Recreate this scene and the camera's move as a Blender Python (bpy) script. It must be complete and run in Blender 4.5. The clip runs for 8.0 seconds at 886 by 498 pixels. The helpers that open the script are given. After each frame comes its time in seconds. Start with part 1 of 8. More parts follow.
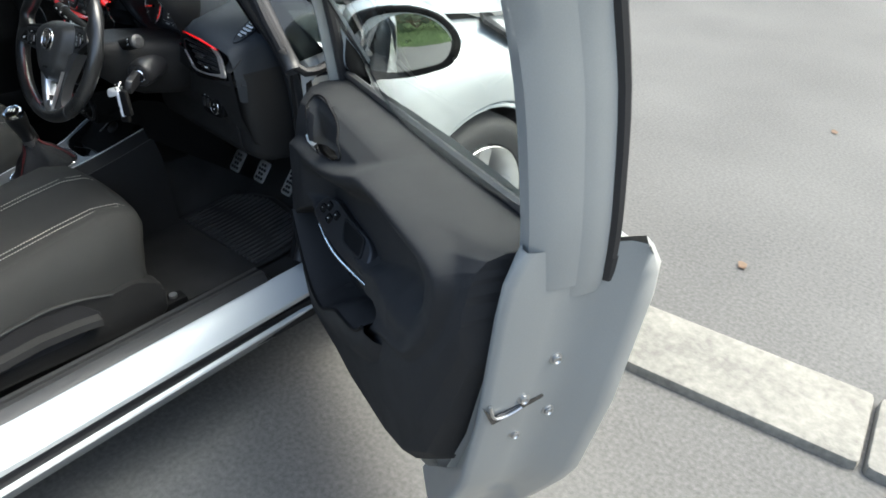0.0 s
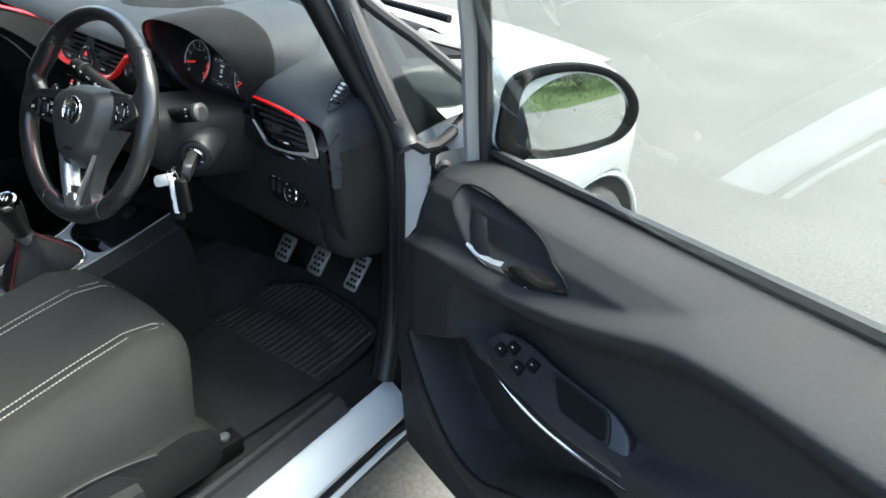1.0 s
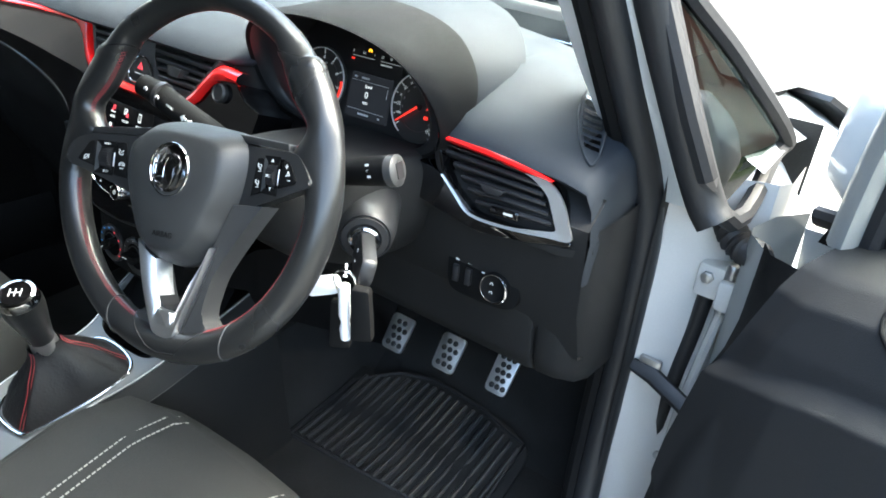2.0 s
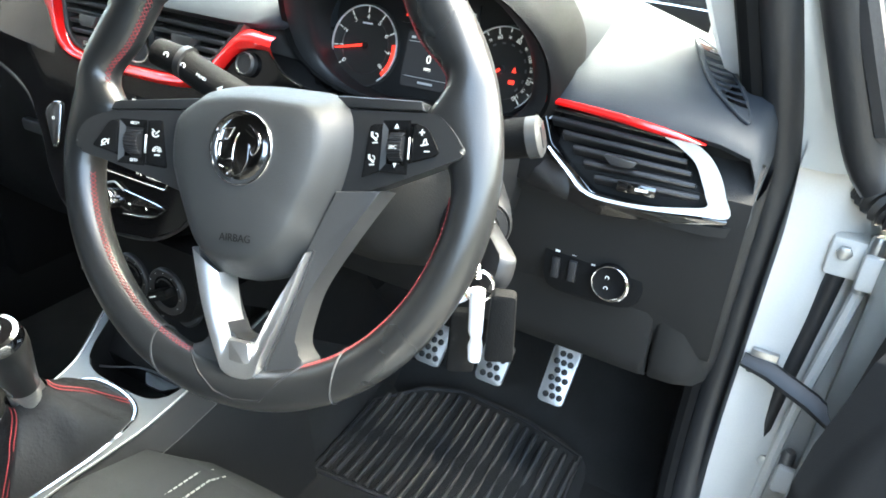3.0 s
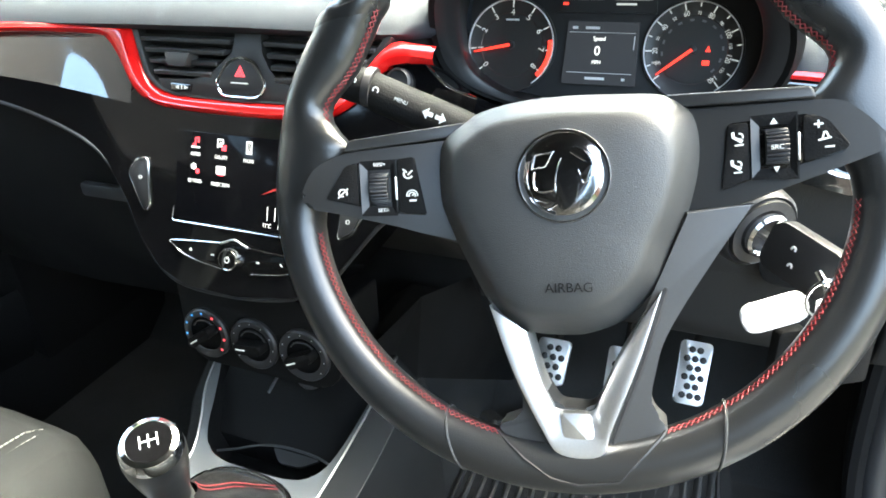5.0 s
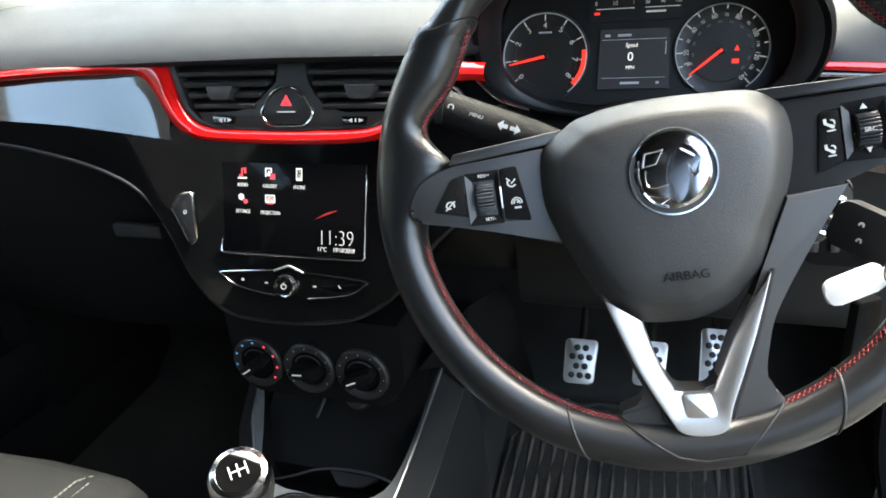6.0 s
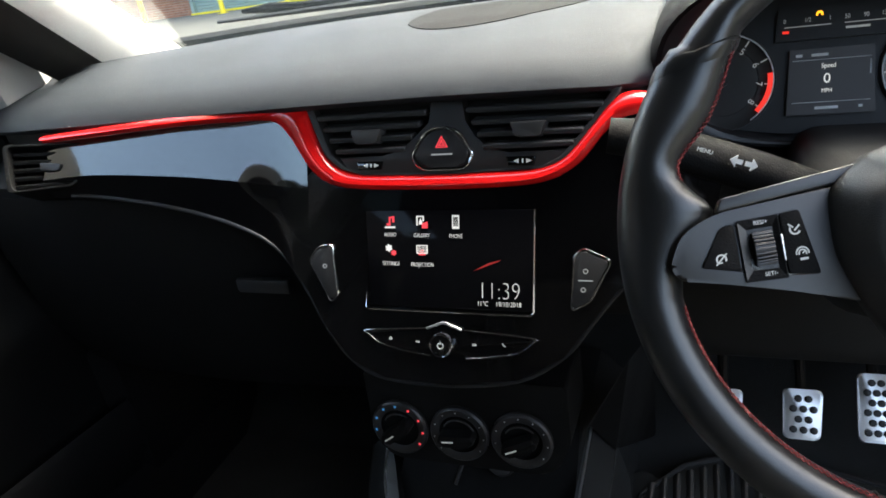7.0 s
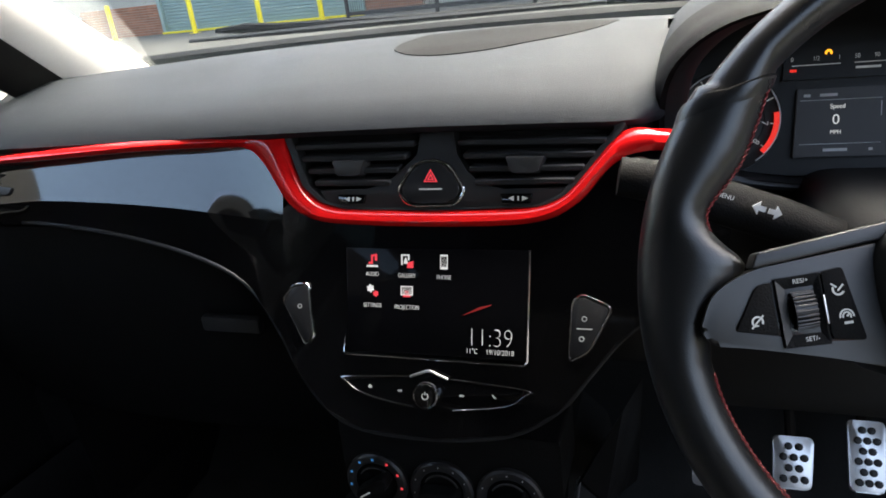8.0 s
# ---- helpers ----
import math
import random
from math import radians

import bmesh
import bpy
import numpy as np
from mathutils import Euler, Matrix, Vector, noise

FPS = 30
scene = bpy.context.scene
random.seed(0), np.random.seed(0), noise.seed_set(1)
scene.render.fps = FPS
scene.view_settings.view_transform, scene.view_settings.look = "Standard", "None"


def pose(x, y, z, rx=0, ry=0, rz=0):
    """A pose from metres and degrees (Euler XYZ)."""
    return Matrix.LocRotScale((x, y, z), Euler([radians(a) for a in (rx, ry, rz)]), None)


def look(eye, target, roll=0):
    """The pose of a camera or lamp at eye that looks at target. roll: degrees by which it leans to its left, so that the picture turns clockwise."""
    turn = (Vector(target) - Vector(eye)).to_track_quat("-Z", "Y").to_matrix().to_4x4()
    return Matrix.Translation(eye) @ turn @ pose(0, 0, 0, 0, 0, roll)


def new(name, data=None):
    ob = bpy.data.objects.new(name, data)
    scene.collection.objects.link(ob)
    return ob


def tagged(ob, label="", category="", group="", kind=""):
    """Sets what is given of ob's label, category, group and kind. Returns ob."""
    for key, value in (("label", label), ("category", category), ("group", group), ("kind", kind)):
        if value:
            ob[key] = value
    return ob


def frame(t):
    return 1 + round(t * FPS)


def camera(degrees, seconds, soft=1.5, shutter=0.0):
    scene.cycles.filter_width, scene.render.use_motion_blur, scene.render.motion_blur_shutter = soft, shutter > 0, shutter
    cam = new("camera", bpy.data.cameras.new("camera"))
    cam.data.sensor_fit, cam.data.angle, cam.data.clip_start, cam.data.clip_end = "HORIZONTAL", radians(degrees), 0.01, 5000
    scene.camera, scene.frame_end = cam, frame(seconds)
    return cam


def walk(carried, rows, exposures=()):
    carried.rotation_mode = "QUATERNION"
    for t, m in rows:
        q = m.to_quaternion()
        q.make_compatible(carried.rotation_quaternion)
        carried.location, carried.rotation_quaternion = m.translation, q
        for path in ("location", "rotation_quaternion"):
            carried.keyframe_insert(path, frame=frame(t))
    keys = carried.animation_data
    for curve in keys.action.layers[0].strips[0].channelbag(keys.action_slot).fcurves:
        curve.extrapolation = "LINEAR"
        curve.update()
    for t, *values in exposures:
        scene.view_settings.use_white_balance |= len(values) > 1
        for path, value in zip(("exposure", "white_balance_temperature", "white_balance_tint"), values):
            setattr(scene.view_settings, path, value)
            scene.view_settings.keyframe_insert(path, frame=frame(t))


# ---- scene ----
cam = camera(66.0, 8.0, soft=1.7)
PATH = [
    (0, (2.05, -0.502, 1.466), (0.922, 0.709, 0.344), 1.9),
    (0.5, (1.809, -0.508, 1.392), (0.739, 0.771, 0.288), 1.5),
    (1, (1.488, -0.453, 1.368), (0.421, 0.895, 0.347), 2.7),
    (1.5, (1.148, -0.39, 1.298), (0.113, 1.006, 0.308), 5.0),
    (1.7, (1.026, -0.363, 1.275), (0.002, 1.038, 0.281), 4.4),
    (2.8, (0.719, -0.302, 1.142), (-0.154, 1.217, 0.178), 4.2),
    (3, (0.684, -0.318, 1.142), (-0.15, 1.217, 0.168), 3.3),
    (3.5, (0.57, -0.303, 1.109), (-0.178, 1.194, 0.013), -4.0),
    (4, (0.475, -0.252, 1.061), (-0.265, 1.332, 0.09), -1.0),
    (4.5, (0.449, -0.284, 1.087), (-0.246, 1.368, 0.2), -0.2),
    (4.7, (0.445, -0.307, 1.107), (-0.256, 1.297, 0.139), -1.8),
    (5.8, (0.374, -0.405, 1.124), (-0.253, 1.248, 0.189), -6.0),
    (6, (0.354, -0.393, 1.126), (-0.244, 1.275, 0.199), -6.0),
    (6.5, (0.276, -0.383, 1.124), (-0.399, 1.287, 0.256), -7.1),
    (7, (0.217, -0.367, 1.124), (-0.486, 1.314, 0.3), -9.0),
    (7.5, (0.188, -0.334, 1.123), (-0.458, 1.394, 0.35), -7.7),
    (8, (0.186, -0.327, 1.12), (-0.432, 1.413, 0.351), -6.7),
]
EXPOSURES = [(0.0, 2.2, 6200, 2), (0.5, 2.72, 6150, 0), (1.0, 2.85, 6150, 0), (1.7, 3.38, 6200, 0), (3.0, 4.68, 6700, -2), (4.7, 4.92, 6850, -2), (5.8, 4.14, 6950, 2), (6.5, 3.52, 6900, 3), (8.0, 2.80, 6850, 8)]
walk(cam, [(t, look(eye, target, roll)) for t, eye, target, roll in PATH], EXPOSURES)

# ---- light: a bright overcast day ----
world = bpy.data.worlds.new("sky")
scene.world = world
world.use_nodes = True
wn = world.node_tree
sky = wn.nodes.new("ShaderNodeTexSky")
sky.sky_type, sky.sun_disc = "NISHITA", False
sky.sun_elevation, sky.sun_rotation = radians(55), radians(35)
sky.air_density, sky.dust_density, sky.ozone_density = 1.0, 6.0, 0.6
wn.links.new(sky.outputs[0], wn.nodes["Background"].inputs[0])
wn.nodes["Background"].inputs[1].default_value = 0.15
sun = new("sun", bpy.data.lights.new("sun", "SUN"))
sun.data.energy, sun.data.angle, sun.data.color = 0.9, radians(40), (1.0, 0.985, 0.96)
sun.matrix_world = look((0.0, 0.0, 12.0), (-3.2, -4.5, 0.0))


# ---- materials ----
def material(name, color, rough=0.5, metal=0.0, spread=0.12, grain=400.0, stain=6.0, bump=0.0, coat=0.0, spec=0.5, rough_spread=0.08, bump_scale=None, piece=0.0):
    """A surface with fine grain and broad wear: colour, gloss and relief vary at two scales."""
    m = bpy.data.materials.new(name)
    m.use_nodes = True
    nt = m.node_tree
    b = nt.nodes["Principled BSDF"]
    b.inputs["Metallic"].default_value = metal
    b.inputs["Coat Weight"].default_value = coat
    b.inputs["Coat Roughness"].default_value = 0.03
    b.inputs["Specular IOR Level"].default_value = spec
    co = nt.nodes.new("ShaderNodeTexCoord")
    fine, wide = nt.nodes.new("ShaderNodeTexNoise"), nt.nodes.new("ShaderNodeTexNoise")
    fine.inputs["Scale"].default_value, wide.inputs["Scale"].default_value = grain, stain
    fine.inputs["Detail"].default_value, wide.inputs["Detail"].default_value = 3.0, 5.0
    for tex in (fine, wide):
        nt.links.new(co.outputs["Object"], tex.inputs["Vector"])
    mix = nt.nodes.new("ShaderNodeMath")
    mix.operation = "ADD"
    nt.links.new(fine.outputs["Fac"], mix.inputs[0])
    nt.links.new(wide.outputs["Fac"], mix.inputs[1])
    total = mix
    if piece:
        info, more = nt.nodes.new("ShaderNodeObjectInfo"), nt.nodes.new("ShaderNodeMath")
        more.operation = "MULTIPLY_ADD"
        more.inputs[1].default_value = piece
        nt.links.new(info.outputs["Random"], more.inputs[0])
        nt.links.new(mix.outputs[0], more.inputs[2])
        total = more
    tone = nt.nodes.new("ShaderNodeMapRange")
    tone.inputs["From Min"].default_value, tone.inputs["From Max"].default_value = 0.6, 1.4 + piece
    tone.inputs["To Min"].default_value, tone.inputs["To Max"].default_value = 1.0 - spread, 1.0 + spread
    nt.links.new(total.outputs[0], tone.inputs["Value"])
    tint = nt.nodes.new("ShaderNodeVectorMath")
    tint.operation = "SCALE"
    tint.inputs[0].default_value = color
    nt.links.new(tone.outputs[0], tint.inputs["Scale"])
    nt.links.new(tint.outputs[0], b.inputs["Base Color"])
    gloss = nt.nodes.new("ShaderNodeMapRange")
    gloss.inputs["From Min"].default_value, gloss.inputs["From Max"].default_value = 0.3, 0.7
    gloss.inputs["To Min"].default_value, gloss.inputs["To Max"].default_value = max(0.0, rough - rough_spread), min(1.0, rough + rough_spread)
    nt.links.new(wide.outputs["Fac"], gloss.inputs["Value"])
    nt.links.new(gloss.outputs[0], b.inputs["Roughness"])
    if bump:
        relief, bn = nt.nodes.new("ShaderNodeTexNoise"), nt.nodes.new("ShaderNodeBump")
        relief.inputs["Scale"].default_value = bump_scale or grain
        nt.links.new(co.outputs["Object"], relief.inputs["Vector"])
        bn.inputs["Strength"].default_value, bn.inputs["Distance"].default_value = bump, 0.002
        nt.links.new(relief.outputs["Fac"], bn.inputs["Height"])
        nt.links.new(bn.outputs[0], b.inputs["Normal"])
    return m


def glowing(name, color, strength):
    m = bpy.data.materials.new(name)
    m.use_nodes = True
    b = m.node_tree.nodes["Principled BSDF"]
    b.inputs["Base Color"].default_value = (*color, 1)
    b.inputs["Emission Color"].default_value = (*color, 1)
    b.inputs["Emission Strength"].default_value = strength
    b.inputs["Roughness"].default_value = 0.4
    return m


def glass(name, color, rough=0.0, ior=1.45):
    m = bpy.data.materials.new(name)
    m.use_nodes = True
    nt = m.node_tree
    b = nt.nodes["Principled BSDF"]
    b.inputs["Base Color"].default_value = (*color, 1)
    b.inputs["Roughness"].default_value = rough
    b.inputs["IOR"].default_value = ior
    b.inputs["Transmission Weight"].default_value = 1.0
    return m


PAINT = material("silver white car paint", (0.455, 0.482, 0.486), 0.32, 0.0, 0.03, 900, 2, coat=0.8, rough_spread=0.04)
# Body paint darkened for door edges and frame: their shade is in the colour.
PAINT_SHADE = material("car paint darkened for door frame", (0.28, 0.29, 0.28), 0.40, 0.2, 0.06, 700, 5, coat=0.3)
# Body paint again, lightened: light on the hinge post put into colour.
PAINT_LIT = material("car paint lightened for the jamb", (0.60, 0.585, 0.55), 0.45, 0.0, 0.05, 500, 4, coat=0.2)
SOFT = material("soft grained dashboard plastic", (0.0216, 0.0258, 0.0318), 0.62, 0.0, 0.10, 900, 5, bump=0.16, bump_scale=1100, spec=0.2)
# Black plastic set nearly to zero: the shade of the far footwell is in it.
HARD = material("black grained plastic darkened for shade", (0.0065, 0.0065, 0.0066), 0.65, 0.0, 0.15, 900, 7, bump=0.25, bump_scale=900, spec=0.10)
# The same black plastic kept lighter, for faces that catch daylight.
DASHLOW = material("black grained plastic, lighter copy", (0.0165, 0.0165, 0.0164), 0.58, 0.0, 0.15, 900, 7, bump=0.25, bump_scale=900, spec=0.18)
TRIM = material("dark grey door card plastic", (0.0235, 0.0234, 0.0237), 0.66, 0.0, 0.12, 800, 6, bump=0.2, bump_scale=900, spec=0.13)
CONSOLE = material("satin grey console lacquer", (0.10, 0.104, 0.104), 0.38, 0.0, 0.06, 700, 6, coat=0.2)
GAITER = material("soft black gaiter leather", (0.014, 0.014, 0.0145), 0.55, 0.0, 0.15, 300, 14, bump=0.3, bump_scale=260, spec=0.25)
HUB = material("dark grey grained airbag plastic", (0.0315, 0.0325, 0.0324), 0.44, 0.0, 0.10, 900, 5, bump=0.22, bump_scale=1700)
SATIN = material("satin black switch plastic", (0.018, 0.018, 0.019), 0.40, 0.0, 0.10, 600, 8)
WHEELTRIM = material("satin black grey wheel plastic", (0.022, 0.0222, 0.0222), 0.36, 0.0, 0.08, 600, 8)
SPOKE = material("satin dark grey plastic", (0.035, 0.0355, 0.0355), 0.46, 0.0, 0.08, 600, 8)
LEATHER = material("black grained leather", (0.0135, 0.0140, 0.0142), 0.29, 0.0, 0.05, 500, 12, bump=0.06, bump_scale=1200, spec=0.65, rough_spread=0.025)
PIANO = material("piano black lacquer", (0.003, 0.003, 0.0034), 0.05, 0.0, 0.05, 300, 4, rough_spread=0.015, spec=1.0, coat=1.0)
# PIANO's lacquer again, reflections cut so that these faces stay dark.
PIANO_DIM = material("piano black lacquer with reflection cut", (0.003, 0.003, 0.0034), 0.06, 0.0, 0.05, 300, 4, rough_spread=0.015, spec=0.35)
RED = material("gloss red lacquer", (0.90, 0.012, 0.014), 0.12, 0.0, 0.05, 300, 6, coat=1.0, rough_spread=0.03)
REDTHREAD = material("red thread", (0.22, 0.022, 0.026), 0.7, 0.0, 0.2, 2000, 30)
GREYTHREAD = material("light grey thread", (0.28, 0.268, 0.245), 0.75, 0.0, 0.2, 2000, 30)
CHROME = material("bright chrome", (0.78, 0.78, 0.79), 0.10, 1.0, 0.04, 300, 9, rough_spread=0.04)
ALU = material("satin aluminium", (0.80, 0.80, 0.80), 0.42, 1.0, 0.06, 900, 9)
STEEL = material("zinc plated steel", (0.45, 0.45, 0.44), 0.35, 0.9, 0.15, 300, 20)
FABRIC = material("dark grey woven seat fabric", (0.0275, 0.0282, 0.0274), 0.85, 0.0, 0.30, 900, 7, bump=0.7, bump_scale=1300, spec=0.25)
CARPET = material("black carpet", (0.024, 0.024, 0.0235), 0.95, 0.0, 0.5, 900, 9, bump=0.9, bump_scale=900, spec=0.15)
RUBBER = material("black rubber", (0.014, 0.014, 0.015), 0.55, 0.0, 0.2, 300, 8, bump=0.1)
MATRUB = material("ribbed black mat rubber", (0.030, 0.030, 0.0305), 0.48, 0.0, 0.25, 300, 12, bump=0.1)
SEAL = material("grey rubber door seal", (0.018, 0.0182, 0.019), 0.45, 0.0, 0.15, 400, 8)
TYRE = material("tyre rubber", (0.022, 0.022, 0.022), 0.75, 0.0, 0.25, 200, 10, bump=0.3, bump_scale=120)
LINING = material("light grey headlining cloth", (0.60, 0.60, 0.59), 0.9, 0.0, 0.06, 900, 4, bump=0.3, bump_scale=1200, spec=0.2)
WHITEMARK = glowing("white backlit marking", (0.50, 0.52, 0.52), 0.035)
# Cloth for unseen cabin surfaces, dark so that gloss panels mirror little light.
DARKCLOTH = material("cloth darkened to dull reflections", (0.03, 0.03, 0.03), 0.95, 0.0, 0.10, 900, 4, bump=0.3, bump_scale=1200, spec=0.15)
# Glass colour stands in for shade behind a pane and for blocked daylight.
DIMGLASS = glass("window glass darkened for shade", (0.035, 0.042, 0.038))
PAINTMARK = material("white printed marking", (0.72, 0.73, 0.72), 0.5, 0.0, 0.05)
TAG = material("white plastic key tag", (0.86, 0.86, 0.86), 0.35, 0.0, 0.03)
ASPHALT = material("worn grey asphalt", (0.088, 0.087, 0.082), 0.9, 0.0, 0.40, 75, 0.9, bump=0.45, bump_scale=210, spec=0.3)
STONE = material("weathered white kerb stone", (0.155, 0.150, 0.130), 0.85, 0.0, 0.55, 45, 5, bump=0.5, bump_scale=120, piece=0.4)
BRICK = material("red brown brick", (0.33, 0.14, 0.085), 0.9, 0.0, 0.30, 60, 3, bump=0.4, bump_scale=90, piece=1.0)
MORTAR = material("grey mortar", (0.38, 0.35, 0.31), 0.95, 0.0, 0.15, 60, 3)
SHUTTER = material("grey green painted shutter", (0.22, 0.30, 0.29), 0.55, 0.0, 0.10, 30, 1.5)
YELLOW = material("yellow safety paint", (0.80, 0.62, 0.01), 0.5, 0.0, 0.10, 40, 4)
DARKMETAL = material("dark painted fence steel", (0.03, 0.025, 0.025), 0.6, 0.2, 0.2, 40, 4)
GRASS = material("mown grass", (0.036, 0.055, 0.020), 0.9, 0.0, 0.5, 60, 2.0, bump=1.0, bump_scale=40, spec=0.1)
LEAF = material("grey green shrub leaves", (0.07, 0.10, 0.05), 0.7, 0.0, 0.4, 30, 5, piece=0.5)
BARK = material("brown bark", (0.12, 0.08, 0.05), 0.9, 0.0, 0.3, 60, 8)
SCREENGLASS = material("black glass display", (0.005, 0.005, 0.006), 0.08, 0.0, 0.05, 300, 4, rough_spread=0.02, spec=0.10)
LCDFACE = glowing("dim grey display background", (0.013, 0.014, 0.017), 0.10)
DIALGREY = material("dark grey dial face", (0.034, 0.033, 0.031), 0.35, 0.0, 0.08)
DIALPRINT = material("grey dial printing", (0.16, 0.16, 0.155), 0.6, 0.0, 0.05)
DIALFACE = material("black dial face", (0.012, 0.012, 0.0125), 0.5, 0.0, 0.08)
REDGLOW = glowing("red backlit needle", (0.75, 0.03, 0.02), 0.13)
AMBER = glowing("amber warning light", (0.9, 0.35, 0.02), 0.3)
SCREENWHITE = glowing("white screen text", (0.75, 0.75, 0.75), 0.09)
SCREENRED = glowing("red screen icon", (0.75, 0.05, 0.07), 0.13)
SCREENDARKRED = glowing("dim red screen streak", (0.25, 0.02, 0.02), 0.08)
BLUEMARK = glowing("blue heater marking", (0.04, 0.20, 0.5), 0.08)
WINDOW = glass("clear green tinted window glass", (0.90, 0.96, 0.93), ior=1.52)
MIRROR = material("silvered mirror", (0.90, 0.92, 0.92), 0.01, 1.0, 0.0, rough_spread=0.0)
EMBLEM = material("dark chrome emblem", (0.30, 0.30, 0.31), 0.12, 1.0, 0.05, rough_spread=0.03)


# ---- builders ----
def place(origin, x, y):
    """A local frame: x and y axes lie in a face, z stands out of it."""
    x = Vector(x).normalized()
    z = x.cross(Vector(y)).normalized()
    y = z.cross(x)
    m = Matrix((x, y, z)).transposed().to_4x4()
    m.translation = Vector(origin)
    return m


def thing(name, at=(0, 0, 0), label="", category="", group="", kind="", parent=None):
    ob = new(name)
    ob.location = at
    if parent is not None:
        ob.parent, ob.location = parent, Vector(at) - parent.location
    ob.empty_display_size = 0.05
    return tagged(ob, label, category, group, kind)


def part(name, bm, mat, parent=None, label="", m=None, sharp=38.0, tags=None):
    """Links a bmesh as one mesh object, under a thing or a part. Vertices are in world places (m takes local ones there)."""
    if m is not None:
        bmesh.ops.transform(bm, matrix=m, verts=bm.verts)
    bmesh.ops.recalc_face_normals(bm, faces=bm.faces)
    me = bpy.data.meshes.new(name)
    bm.to_mesh(me)
    bm.free()
    me.materials.append(mat)
    me.polygons.foreach_set("use_smooth", [True] * len(me.polygons))
    me.set_sharp_from_angle(angle=radians(sharp))
    ob = new(name, me)
    if parent is not None:
        top = parent
        base = Vector()
        while top is not None:
            base += top.location
            top = top.parent
        me.transform(Matrix.Translation(-base))
        ob.parent = parent
    elif tags:
        pass
    if label:
        tagged(ob, label)
    return ob


def solid(name, bm, mat, label, category, m=None, kind="", group="", sharp=38.0):
    """A thing or a piece of the setting that is one mesh."""
    return tagged(part(name, bm, mat, None, "", m, sharp), label, category, group, kind)


def rounded(pts, r, seg=4):
    """A polygon with its corners rounded by r (one number, or one for each corner)."""
    out, n = [], len(pts)
    for i, p in enumerate(pts):
        rr = r[i] if isinstance(r, (list, tuple)) else r
        p, a, b = Vector(p), Vector(pts[i - 1]), Vector(pts[(i + 1) % n])
        da, db = (a - p), (b - p)
        k = min(rr, da.length * 0.45, db.length * 0.45)
        if k < 1e-5:
            out.append(p)
            continue
        p0, p1 = p + da.normalized() * k, p + db.normalized() * k
        for j in range(seg + 1):
            t = j / seg
            out.append((1 - t) ** 2 * p0 + 2 * t * (1 - t) * p + t * t * p1)
    return out


def smooth(pts, n=6, closed=False):
    """Catmull-Rom through the points, n steps between two."""
    pts = [Vector(p) for p in pts]
    out, count = [], len(pts)
    for i in range(count if closed else count - 1):
        if closed:
            a, b, c, d = pts[i - 1], pts[i], pts[(i + 1) % count], pts[(i + 2) % count]
        else:
            a, b, c, d = pts[max(i - 1, 0)], pts[i], pts[i + 1], pts[min(i + 2, count - 1)]
        for j in range(n):
            t = j / n
            out.append(0.5 * (2 * b + (c - a) * t + (2 * a - 5 * b + 4 * c - d) * t * t + (3 * b - a - 3 * c + d) * t ** 3))
    if not closed:
        out.append(pts[-1])
    return out


def area2(pts):
    return sum(pts[i - 1][0] * pts[i][1] - pts[i][0] * pts[i - 1][1] for i in range(len(pts))) / 2


def prism(pts, z0, z1, bev=0.0, seg=2, bm=None):
    """A plate with that outline from height z0 to z1; its upper rim is bevelled."""
    bm = bm or bmesh.new()
    if area2(pts) < 0:
        pts = list(reversed(pts))
    lo = [bm.verts.new((p[0], p[1], z0)) for p in pts]
    hi = [bm.verts.new((p[0], p[1], z1)) for p in pts]
    n = len(pts)
    bm.faces.new(list(reversed(lo)))
    top = bm.faces.new(hi)
    for i in range(n):
        bm.faces.new((lo[i - 1], lo[i], hi[i], hi[i - 1]))
    if bev:
        bmesh.ops.bevel(bm, geom=list(top.edges), offset=bev, segments=seg, profile=0.5, affect="EDGES", clamp_overlap=True)
    return bm


def ring(outer, inner, z0, z1, bev=0.0, bm=None):
    """A flat frame between two outlines of the same number of points."""
    bm = bm or bmesh.new()
    n = len(outer)
    grid = [[bm.verts.new((p[0], p[1], z)) for p in line] for line, z in ((outer, z0), (outer, z1), (inner, z1), (inner, z0))]
    for k in range(4):
        a, b = grid[k], grid[(k + 1) % 4]
        for i in range(n):
            bm.faces.new((a[i - 1], a[i], b[i], b[i - 1]))
    if bev:
        edges = [e for e in bm.edges if all(abs(v.co.z - z1) < 1e-7 for v in e.verts) and (all(v in grid[1] for v in e.verts) or all(v in grid[2] for v in e.verts))]
        bmesh.ops.bevel(bm, geom=edges, offset=bev, segments=2, profile=0.5, affect="EDGES", clamp_overlap=True)
    return bm


def dome(pts, steps, bm=None):
    """A bulged cover: rings of the outline drawn in towards its middle, steps of (scale, height)."""
    bm = bm or bmesh.new()
    c = sum((Vector((p[0], p[1])) for p in pts), Vector((0, 0))) / len(pts)
    rows = []
    for s, h in steps:
        rows.append([bm.verts.new((c.x + (p[0] - c.x) * s, c.y + (p[1] - c.y) * s, h)) for p in pts])
    for a, b in zip(rows, rows[1:]):
        for i in range(len(pts)):
            bm.faces.new((a[i - 1], a[i], b[i], b[i - 1]))
    bm.faces.new(rows[-1])
    bm.faces.new(list(reversed(rows[0])))
    return bm


